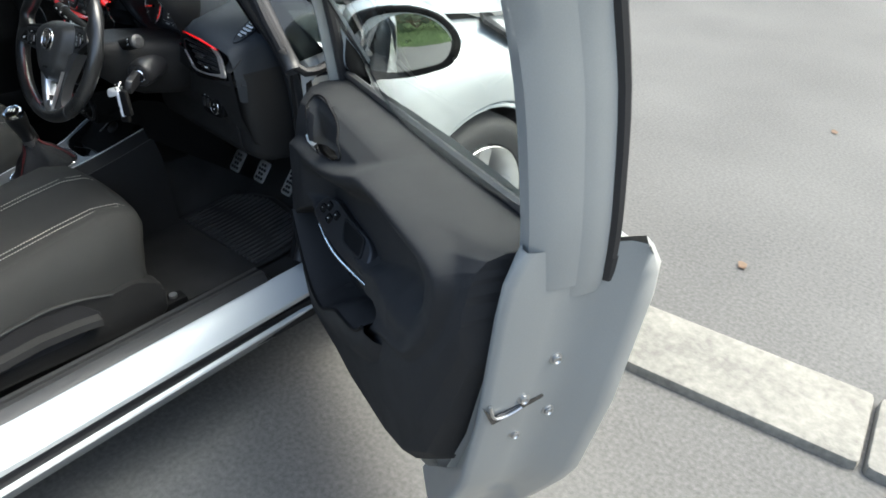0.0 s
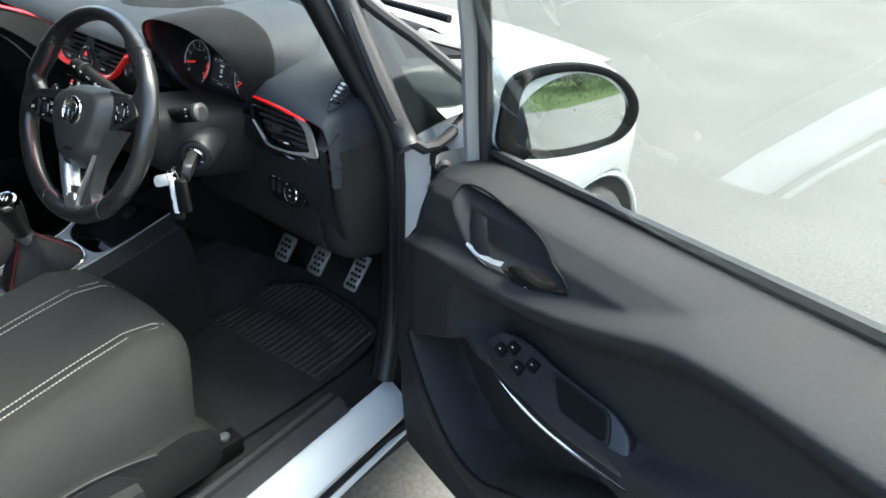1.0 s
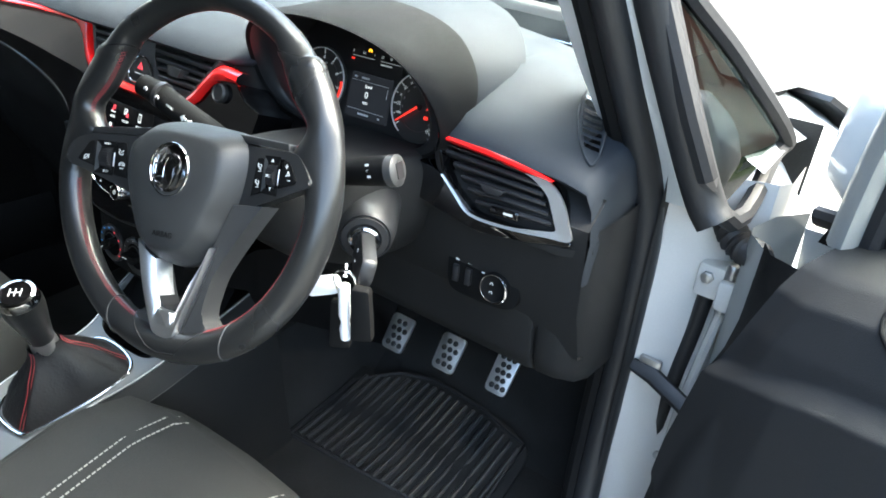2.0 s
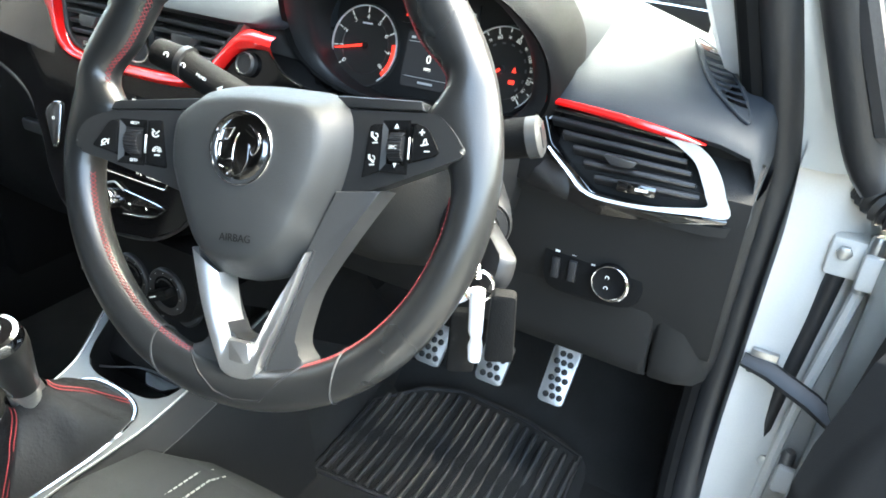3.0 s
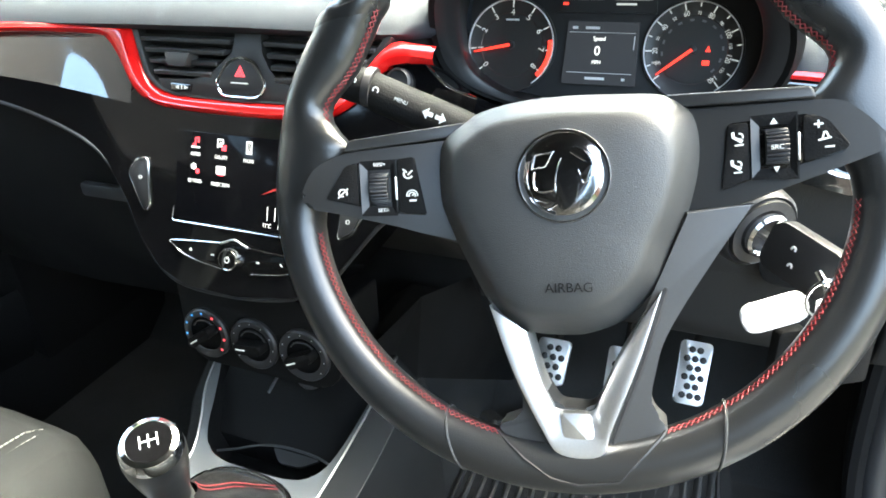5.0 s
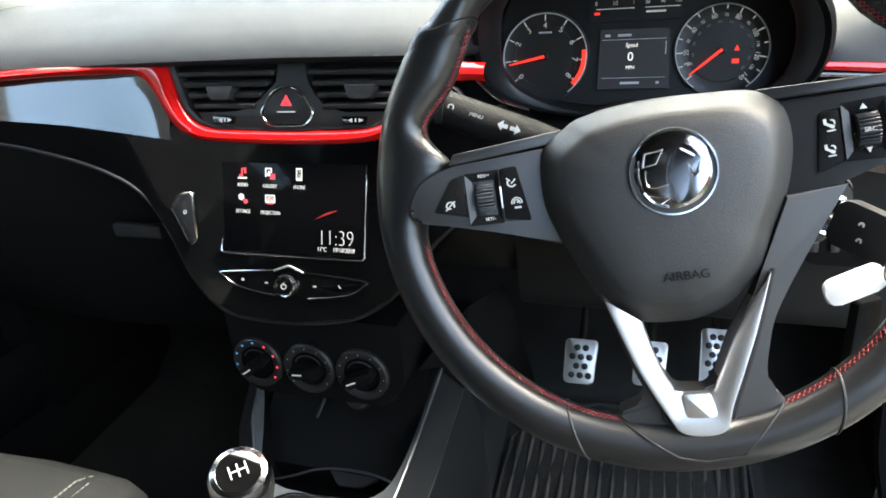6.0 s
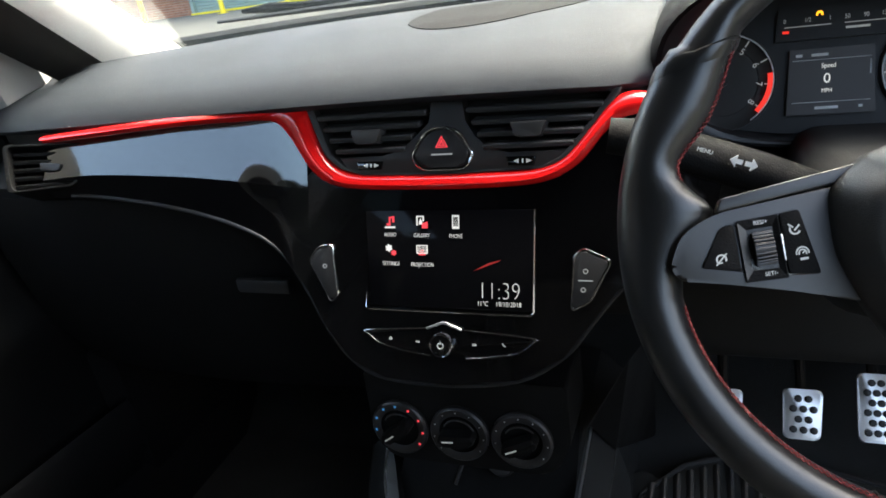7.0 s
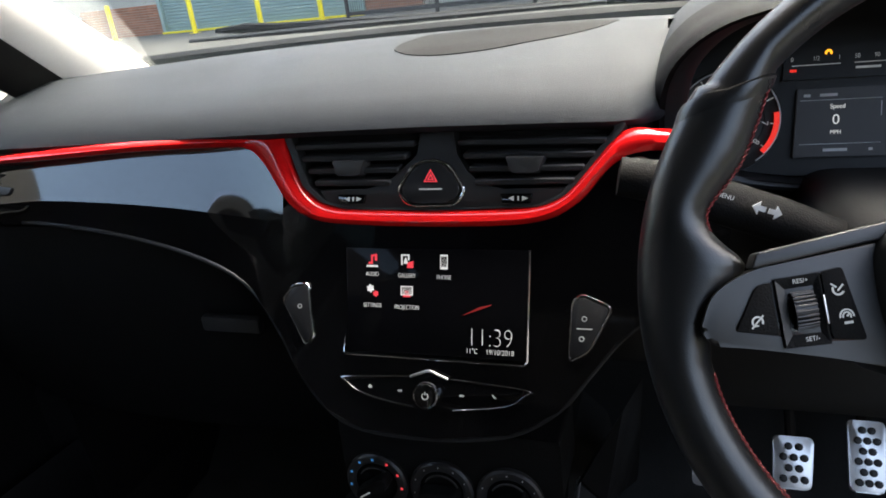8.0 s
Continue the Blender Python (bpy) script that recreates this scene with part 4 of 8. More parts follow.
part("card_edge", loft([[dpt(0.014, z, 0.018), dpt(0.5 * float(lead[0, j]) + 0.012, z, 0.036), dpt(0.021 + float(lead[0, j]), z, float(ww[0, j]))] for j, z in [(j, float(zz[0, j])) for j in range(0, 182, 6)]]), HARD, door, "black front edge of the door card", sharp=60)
part("door_bottom", loft([[dpt(u, bottom(u) - 0.02, 0.03), dpt(u, bottom(u) - 0.045, -0.02), dpt(u, bottom(u) - 0.04, -0.08)] for u in U]), PAINT_SHADE, door)

# window frame
fr = smooth([(0.066, 0.92, -0.025), (0.076, 1.02, -0.010), (0.100, 1.12, 0.012), (0.155, 1.25, 0.055), (0.28, 1.375, 0.10), (0.52, 1.44, 0.13), (0.85, 1.46, 0.12), (0.99, 1.40, 0.05), (1.005, 1.28, 0.005), (1.005, 1.12, -0.022), (0.995, 1.02, -0.035)], 5)
frame_rows = []
for i, p in enumerate(fr):
    a, b = fr[max(i - 1, 0)], fr[min(i + 1, len(fr) - 1)]
    d = (b - a).normalized()
    side = Vector((-d.y, d.x, 0)).normalized()
    wide = 0.013 if i < 16 else (0.018 if i < 30 else 0.020)
    deep = 0.014 if i < 16 else (0.020 if i < 34 else 0.036)
    frame_rows.append([DOOR @ (p + side * wide + Vector((0, 0, 0.4 * deep))), DOOR @ (p + side * wide * 0.4 + Vector((0, 0, deep))), DOOR @ (p - side * wide * 0.6 + Vector((0, 0, deep))), DOOR @ (p - side * wide + Vector((0, 0, 0.2 * deep))), DOOR @ (p - side * wide + Vector((0, 0, -deep))), DOOR @ (p + side * wide + Vector((0, 0, -deep)))])
part("window_frame", loft(frame_rows, closed=True, caps=True), PAINT_SHADE, door, "door window frame in darkened body paint", sharp=60)
part("frame_rubber", tube([DOOR @ (p + Vector((0.018 if i < 16 else (-0.02 if i > 36 else 0.0), -0.018 if 16 <= i <= 36 else 0.0, -0.016))) for i, p in enumerate(fr)], 0.012, 8), RUBBER, door, "black window guide rubber")
rear_up = [p for p in fr[38:]]
part("rear_frame_seal", tube([DOOR @ (p + Vector((0.020, 0, -0.058))) for p in rear_up] + [dpt(1.02, 1.055, -0.09)], 0.008, 8), RUBBER, door, "black rubber edge of the rear frame")
part("rear_frame_flange", loft([[DOOR @ (p + Vector((0.018, 0, -0.012))), DOOR @ (p + Vector((0.024, 0, -0.03))), DOOR @ (p + Vector((0.022, 0, -0.06)))] for p in rear_up + [Vector((0.99, 1.0, -0.03))]]), PAINT_SHADE, door, "")
glass_rows = []
for k in range(25):
    u = 0.08 + 0.89 * k / 24
    top = float(np.interp(u, [0.07, 0.10, 0.155, 0.28, 0.52, 0.85, 0.98], [1.0, 1.12, 1.25, 1.37, 1.44, 1.46, 1.40]))
    lean, bow = 0.40 - 0.15 * (u - 0.5), -0.15 * (u - 0.5) ** 2
    glass_rows.append([dpt(u, z, -0.05 + bow + lean * (z - 0.967) - 0.30 * max(0.0, z - 1.2) ** 2) for z in [belt(u) - 0.02 + (top - belt(u) + 0.02) * j / 8 for j in range(9)]])
pane = part("door_window", thick(loft(glass_rows), 0.0035), WINDOW, door, "closed door window")
pane.visible_shadow = False

# latch, bolts, holes on the end face
for w, z in ((-0.055, 0.895), (-0.022, 0.829), (-0.066, 0.786), (-0.025, 0.745)):
    e = end_u(z)
    at = place(dpt(e + 0.001, z, w), dpt(e, z, w - 0.1) - dpt(e, z, w), (0, 0, 1))
    part("latch_bolt", lathe([(0.0085, 0.0), (0.0085, 0.0015), (0.0062, 0.002), (0.0062, 0.0055), (0.005, 0.0062), (0.003, 0.0045), (0.0, 0.0045)], 14), STEEL, door, "zinc plated bolt", at)
e = end_u(0.81)
LATCH = place(dpt(e + 0.002, 0.81, 0.0), dpt(e, 0.81, -0.1) - dpt(e, 0.81, 0.0), (0, 0, 1))
part("latch", prism(rounded([(-0.035, 0.022), (-0.02, -0.014), (0.052, 0.012), (0.050, 0.018), (-0.018, 0.0)], 0.003, 2), 0.0, 0.0025), PIANO, door, "black latch slot", LATCH)
part("latch_claw", tube([LATCH @ Vector(p) for p in smooth([(-0.025, 0.022, 0.003), (-0.018, 0.0, 0.004), (0.0, -0.002, 0.004), (0.02, 0.006, 0.004)], 4)], 0.0022, 8), STEEL, door, "steel latch claw")
part("drain_plug", prism(rounded([(-0.006, -0.012), (0.008, -0.008), (0.006, 0.012), (-0.006, 0.010)], 0.004, 3), 0.0, 0.002), RUBBER, door, "black rubber plug", place(dpt(end_u(1.04) + 0.003, 1.042, -0.068), dpt(1, 1, -0.1) - dpt(1, 1, 0), (0, 0, 1)))

# hinges, check strap and cable boot between post and door
for z, d in ((0.806, 0.0), (0.490, 0.022)):
    part("door_hinge", box((0.042, 0.030, 0.046), (0.757, 0.452 + d, z), 0.005), PAINT_LIT, door, "door hinge in lightened body paint")
    part("hinge_leaf", box((0.050, 0.012, 0.040), (0.792, 0.425 + d, z - 0.004), 0.004), PAINT_LIT, door)
    part("hinge_pin", lathe([(0.0, -0.032), (0.008, -0.032), (0.008, 0.030), (0.006, 0.034), (0.0, 0.034)], 14), STEEL, door, "", Matrix.Translation((0.776, 0.436 + d, z)))
    part("hinge_bolt", lathe([(0.008, 0.0), (0.008, 0.005), (0.006, 0.006), (0.0, 0.006)], 6), STEEL, door, "", place((0.750, 0.436 + d, z + 0.008), (1, 0, 0), (0, 0, 1)))
part("check_strap", tube([(0.690, 0.425, 0.655), (0.722, 0.422, 0.652), (0.77, 0.408, 0.640), (0.83, 0.385, 0.615)], [0.009, 0.012, 0.012, 0.009], 8, flat=0.5), SATIN, door, "black door check strap")
part("strap_bracket", box((0.030, 0.008, 0.034), (0.712, 0.432, 0.654), 0.002), STEEL, door, "steel strap bracket")
part("cable_boot", tube(smooth([(0.752, 0.455, 0.880), (0.768, 0.435, 0.872), (0.785, 0.425, 0.868), (0.805, 0.405, 0.872)], 6), [0.019, 0.015] * 9 + [0.015], 12), RUBBER, door, "ribbed black cable boot")
# Dark strip in place of the shade inside the hinge gap.
part("gap_shade", tube(smooth([(0.752, 0.450, 0.79), (0.748, 0.455, 0.72), (0.742, 0.452, 0.64), (0.738, 0.458, 0.56), (0.736, 0.470, 0.45), (0.736, 0.47, 0.33)], 5), 0.010, 10), RUBBER, door, "dark strip for the shaded hinge gap")
part("door_flange", tube(smooth([(0.778, 0.440, 0.79), (0.770, 0.442, 0.70), (0.762, 0.446, 0.60), (0.758, 0.456, 0.46), (0.757, 0.46, 0.33)], 5), [0.007] * 21, 8), PAINT_LIT, door, "door flange in lightened body paint")

# outside mirror
MIR = place(dpt(0.118, 1.01, -0.165), dpt(0.135, 1.01, -0.3) - dpt(0.118, 1.01, -0.165), (0.0, 0.0, 1.0))
face = smooth([(-0.118, -0.055), (-0.122, 0.0), (-0.108, 0.055), (-0.06, 0.073), (0.01, 0.074), (0.075, 0.055), (0.118, 0.015), (0.125, -0.025), (0.10, -0.058), (0.04, -0.072), (-0.05, -0.078)], 5, True)
part("door_mirror", dome(face, [(1.0, 0.008), (1.03, 0.0), (1.06, -0.03), (1.04, -0.065), (0.92, -0.10), (0.68, -0.125), (0.3, -0.135)]), PAINT, door, "silver white mirror housing", MIR, sharp=60)
part("mirror_surround", ring([Vector(p) * 1.015 for p in face], [Vector((p.x * 0.82 + 0.006, p.y * 0.83)) for p in face], 0.0, 0.016, 0.004), HARD, door, "black mirror surround", MIR)
part("mirror_glass", loft([[(p.x * 0.84 * s + 0.006, p.y * 0.82 * s, 0.0135 - ((p.x * s) ** 2 + (p.y * s) ** 2) / 2.6) for p in face] for s in (1.0, 0.9, 0.8, 0.7, 0.6, 0.5, 0.4, 0.3, 0.2, 0.1, 0.02)], closed=True), MIRROR, door, "convex mirror glass", MIR @ pose(0, 0, 0, -3.5, 0, 0), sharp=80)
part("mirror_foot", loft([[dpt(0.03, 0.90, -0.05), dpt(0.10, 0.905, -0.05), dpt(0.12, 0.945, -0.05), dpt(0.05, 0.965, -0.05)], [dpt(0.03, 0.905, -0.10), dpt(0.09, 0.91, -0.10), dpt(0.11, 0.945, -0.10), dpt(0.05, 0.96, -0.10)], [dpt(0.03, 0.925, -0.15), dpt(0.09, 0.93, -0.15), dpt(0.10, 0.96, -0.15), dpt(0.05, 0.965, -0.15)]], closed=True, caps=True), HARD, door, "black mirror foot")


# ---- steering wheel ----
TH, YAW, ROT = radians(24.9), radians(4.6), radians(8.5)
wx = Vector((math.cos(YAW), math.sin(YAW), 0))
wu = Matrix.Rotation(YAW, 3, "Z") @ Vector((0, math.sin(TH), math.cos(TH)))
WHEEL = place((0.3528, 0.0070, 0.9606), wx * math.cos(ROT) + wu * math.sin(ROT), wu * math.cos(ROT) - wx * math.sin(ROT))
# the spokes rise from the hub towards the rim
WHEEL_L = WHEEL @ Matrix(((1, 0, 0, 0), (0, 1, 0, 0), (-0.25, 0, 1, -0.026), (0, 0, 0, 1)))
WHEEL_R = WHEEL @ Matrix(((1, 0, 0, 0), (0, 1, 0, 0), (0.20, 0, 1, -0.0215), (0, 0, 0, 1)))
steering = thing("steering_wheel", WHEEL.translation, "black leather steering wheel with red stitching and silver trim", "steering wheel")
RIM_Z, RIM_OUT, RIM_HALF = -0.005, 0.1800, 0.0155


def rim_in(deg):
    """Radius of the rim's inner edge: slim above, thumb grips over the side spokes."""
    d = deg % 360
    d = d if 90 <= d <= 270 else (180 - d) % 360
    return float(np.interp(d, [90, 118, 128, 133, 138, 143, 147, 151, 154, 157, 159, 161, 163, 165, 167, 170, 173, 176, 179, 182, 186, 192, 215, 240, 255, 270], [0.1545, 0.1545, 0.1545, 0.1500, 0.1455, 0.1430, 0.1425, 0.1445, 0.1475, 0.1500, 0.1500, 0.1470, 0.1405, 0.1330, 0.1290, 0.1300, 0.1345, 0.1395, 0.1440, 0.1475, 0.1500, 0.1508, 0.1505, 0.1500, 0.1490, 0.1485]))


def rim_at(deg, q, off=0.0):
    """A point on the rim's skin: q turns from the outer edge (0) over the front (90) to the inner edge (180)."""
    a, ri = radians(deg), rim_in(deg)
    ro = RIM_OUT - (0.003 if 40 < deg % 360 < 138 else 0.0)
    rho = (ro + ri) / 2 + ((ro - ri) / 2 + off) * math.cos(radians(q))
    return Vector((rho * math.cos(a), rho * math.sin(a), RIM_Z + (RIM_HALF + off) * math.sin(radians(q))))


bm = loft([[rim_at(1.0 * k, 15 * j) for j in range(24)] for k in range(361)], closed=True)
bmesh.ops.remove_doubles(bm, verts=list(bm.verts), dist=1e-5)
part("rim", bm, LEATHER, steering, "black leather rim", WHEEL, sharp=80)
for d_in, d_out, mat in ((129.5, 141.5, HARD), (50.5, 38.5, HARD), (241.0, 249.5, SPOKE), (304.0, 296.0, SPOKE)):
    loop = [rim_at((d_in + d_out) / 2 + (d_out - d_in) / 2 * math.cos(radians(q)), q, 0.0002) for q in range(0, 360, 12)]
    part("rim_seam", tube(loop, 0.0009, 6, True), mat, steering, "", WHEEL)
    step = 3.5 if d_in < 200 and d_in > 100 else -3.5
    if d_in < 200:
        part("rim_lip", loft([[rim_at((d_in + d_out) / 2 + (d_out - d_in) / 2 * math.cos(radians(q)) + step * f, q, h) for q in range(-30, 211, 10)] for f, h in ((0.0, 0.0012), (0.35, 0.0014), (1.0, 0.0002))]), LEATHER, steering, "", WHEEL, sharp=70)


def rim_stitch(d0, d1, q=160):
    n = int(abs(d1 - d0) / 1.25)
    path = [rim_at(d0 + (d1 - d0) * k / n, q, 0.0004) for k in range(n + 1)]
    side = [rim_at(d0 + (d1 - d0) * k / n, q - 8, 0.0004) - rim_at(d0 + (d1 - d0) * k / n, q + 8, 0.0004) for k in range(n + 1)]
    return stitches(path, [s.normalized() * 0.0022 for s in side], 0.002, 0.00030)


for d0, d1 in ((188, 254), (291, 353), (131, 161), (19, 49)):
    part("stitching", rim_stitch(d0, d1), REDTHREAD, steering, "red cross stitching", WHEEL)

HUBX = 0.006
hub_outline = smooth([(-0.053, 0.0400), (-0.044, 0.0450), (-0.021, 0.049), (0.0076, 0.0495), (0.035, 0.0475), (0.0556, 0.0452), (0.0682, 0.0395), (0.0765, 0.0286), (0.0778, 0.0079), (0.0715, -0.0178), (0.061, -0.0400), (0.0525, -0.0600), (0.034, -0.079), (0.0141, -0.0870), (0.0, -0.088), (-0.017, -0.0868), (-0.0316, -0.0815), (-0.0435, -0.0695), (-0.056, -0.0446), (-0.066, -0.0212), (-0.071, -0.0035), (-0.0705, 0.02), (-0.066, 0.0315)], 4, True)
part("airbag_cover", dome(hub_outline, [(1.0, -0.02), (1.0, -0.009), (0.992, -0.006), (0.975, -0.003), (0.92, 0.0035), (0.86, 0.0100), (0.815, 0.0145), (0.785, 0.0166), (0.74, 0.0182), (0.60, 0.0203), (0.40, 0.0215), (0.2, 0.0220)]), HUB, steering, "dark grey grained airbag cover", WHEEL, sharp=60)
words("embossed_word", "AIRBAG", 0.0074, HARD, steering, WHEEL, HUBX + 0.0003, -0.0575, 0.0212, "embossed word AIRBAG", thin=0.004)
part("embossed_horn", ring([(HUBX - 0.0045, -0.0452), (HUBX + 0.0045, -0.0448), (HUBX + 0.0035, -0.0490), (HUBX - 0.0030, -0.0490)], [(HUBX - 0.0035, -0.0458), (HUBX + 0.0032, -0.0455), (HUBX + 0.0026, -0.0484), (HUBX - 0.0023, -0.0484)], 0.0190, 0.0207), DASHLOW, steering, "embossed horn symbol", WHEEL)
part("hub_back", dome([Vector((p.x * 0.95, p.y * 0.95)) for p in hub_outline], [(1.0, -0.018), (0.9, -0.03), (0.6, -0.045)]), HARD, steering, "", WHEEL)

EMB = WHEEL @ Matrix.Translation((HUBX, 0.0025, 0.0205))
emblem = part("emblem", lathe([(0.0254, -0.004), (0.0254, 0.0012), (0.0248, 0.0022), (0.0238, 0.0022), (0.0230, 0.0008)], 56), CHROME, steering, "round chrome emblem", EMB)
part("emblem_plate", lathe([(0.0234, 0.0), (0.0232, 0.0006), (0.0215, 0.0010), (0.0195, 0.0026), (0.0185, 0.0029), (0.012, 0.0034), (0.0, 0.0036)], 56), EMBLEM, emblem, "dark chrome plate", EMB)


def emblem_line(pts, r=0.00055, closed=False):
    part("emblem_shape", tube([EMB @ Vector((x, y, 0.0038 - 3.2 * (x * x + y * y))) for x, y in smooth(pts, 5, closed)], r, 6, closed), CHROME, emblem, "")


part("emblem_shape", prism(smooth([(0.003, 0.0125), (0.008, 0.0150), (0.0135, 0.0095), (0.0165, 0.0020), (0.0115, -0.0045), (0.0085, 0.0035), (0.0075, -0.010), (0.001, -0.0185), (-0.0035, -0.014), (-0.0030, -0.004), (-0.001, 0.005)], 5, True), 0.0015, 0.0040, 0.0009, 3), EMBLEM, emblem, "raised plain dark chrome shape", EMB)
part("emblem_shape", ring([(-0.0150, 0.0125), (-0.0035, 0.0135), (-0.0085, 0.0052), (-0.0165, 0.0040)], [(-0.0138, 0.0116), (-0.0050, 0.0124), (-0.0092, 0.0060), (-0.0153, 0.0050)], 0.0018, 0.0042, 0.0004), CHROME, emblem, "", EMB)
for pts, r in (([(-0.0150, 0.003), (-0.0155, -0.0045), (-0.0120, -0.0078), (-0.0040, -0.0070)], 0.0008), ([(-0.0175, 0.009), (-0.0190, 0.0), (-0.0180, -0.006)], 0.0006), ([(-0.0150, -0.0115), (-0.0080, -0.0135)], 0.0006), ([(-0.0105, -0.0185), (-0.0070, -0.0165), (0.0, -0.0130)], 0.0006), ([(-0.0170, -0.010), (-0.0125, -0.0160), (-0.0045, -0.0200)], 0.0010), ([(0.0085, 0.0035), (0.0100, -0.0010), (0.0115, -0.0045), (0.0160, 0.0005), (0.0165, 0.0060), (0.0130, 0.0120), (0.0070, 0.0155)], 0.0005), ([(0.0050, 0.0125), (0.0075, 0.0105), (0.0125, 0.0070)], 0.0011), ([(0.0, 0.0100), (-0.0025, 0.0050), (-0.0040, -0.0030), (-0.0035, -0.0090)], 0.0005)):
    emblem_line(pts, r)

# side spokes with their switch pods
left_spoke = rounded([(-0.050, 0.0320), (-0.128, 0.0262), (-0.146, 0.0180), (-0.1535, 0.0020), (-0.1500, -0.0060), (-0.130, -0.0105), (-0.094, -0.0206), (-0.050, -0.0360)], [0.0, 0.012, 0.008, 0.003, 0.005, 0.01, 0.01, 0.0], 5)
right_spoke = rounded([(0.060, 0.0362), (0.130, 0.0322), (0.1415, 0.0312), (0.1525, 0.0215), (0.1615, 0.0095), (0.1590, 0.0050), (0.138, -0.0028), (0.060, -0.0305)], [0.0, 0.0, 0.01, 0.006, 0.003, 0.005, 0.01, 0.0], 5)
spokes = {}
for name, outline, m in (("left", left_spoke, WHEEL_L), ("right", right_spoke, WHEEL_R)):
    spokes[name] = part("side_spoke", prism(outline, -0.012, 0.0030, 0.0025, 3), WHEELTRIM, steering, "satin dark grey spoke", m)
part("spoke_band", prism(rounded([(-0.050, 0.0405), (-0.1225, 0.0338), (-0.1260, 0.0268), (-0.050, 0.0328)], 0.0015, 2), -0.012, 0.0040, 0.0018, 3), WHEELTRIM, spokes["left"], "", WHEEL_L)
part("spoke_band", prism(rounded([(0.060, 0.0440), (0.1290, 0.0392), (0.1310, 0.0328), (0.060, 0.0368)], 0.0015, 2), -0.012, 0.0040, 0.0018, 3), WHEELTRIM, spokes["right"], "", WHEEL_R)


def pod(spoke, m, outline, split, roller, marks):
    """A switch pod: two satin buttons and a ribbed roller in a sunken gloss surround."""
    base = part("switch_pod", prism(rounded(outline, 0.003, 3), 0.0, 0.0030, 0.0008), PIANO, spoke, "black switch pod", m)
    xs = [p[0] for p in outline]
    for lo, hi in ((min(xs), split[0]), (split[1], max(xs))):
        clip = []
        n = len(outline)
        for i in range(n):
            a, b = Vector(outline[i]), Vector(outline[(i + 1) % n])
            if lo - 1e-6 <= a.x <= hi + 1e-6:
                clip.append(a)
            for edge in (lo, hi):
                if (a.x - edge) * (b.x - edge) < -1e-12:
                    clip.append(a.lerp(b, (edge - a.x) / (b.x - a.x)))
        c = sum(clip, Vector((0, 0))) / len(clip)
        clip.sort(key=lambda p: math.atan2(p.y - c.y, p.x - c.x))
        part("switch_button", prism(rounded([c + (p - c) * 0.94 for p in clip], 0.002, 3), 0.0028, 0.0044, 0.0006), HARD, base, "black button", m)
    x, y = roller
    half = (split[1] - split[0]) / 2 - 0.0008
    part("roller_surround", loft([[(x + dx * half * s, y + dy * 0.0165 * s, z) for dx, dy in ((-1, -1), (1, -1.05), (1, 1), (-1, 1))] for s, z in ((1.0, 0.0046), (0.93, 0.0046), (0.66, 0.0031))], closed=True), HARD, base, "black roller surround", m, sharp=20)
    # A lighter sheet paints the reflection on the slope left of the roller.
    part("flank_sheen", loft([[(x - half, y - 0.0155, 0.0050), (x - half, y + 0.0155, 0.0050)], [(x - half * 0.62, y - 0.011, 0.0036), (x - half * 0.62, y + 0.011, 0.0036)]]), SPOKE, base, "lighter sheet for the sheen beside the roller", m)
    part("roller_edge", box((0.0012, 0.014, 0.0016), (x + half, y - 0.001, 0.0048), 0.0004, seg=1), ALU, base, "thin silver roller edge", m)
    bm = bmesh.new()
    for k in range(11):
        q = radians(-80 + 16 * k)
        box((0.0105, 0.0012, 0.0016), (x + 0.001, y + 0.0085 * math.sin(q), 0.0028 + 0.0056 * math.cos(q)), 0.0003, bm, 1)
    tube([(x - 0.0040, y, 0.0010), (x + 0.0060, y, 0.0010)], 0.0074, 18, bm=bm)
    part("roller", bm, SATIN, base, "ribbed dark grey roller", m)
    for pts in marks:
        for piece in (pts if isinstance(pts[0], list) else [pts]):
            part("button_mark", prism(piece, 0.0042, 0.0048), WHITEMARK, base, "white button symbol", m)


def blob(x, y, s):
    """A small roundish symbol with a hole-like notch."""
    return [Vector((x + s * px, y + s * py)) for px, py in ((-1, -0.5), (-0.9, 0.3), (-0.4, 0.8), (0.4, 0.8), (0.9, 0.3), (1, -0.5), (0.5, -0.6), (0.4, 0.0), (0.1, 0.2), (-0.3, 0.1), (-0.5, -0.6))]


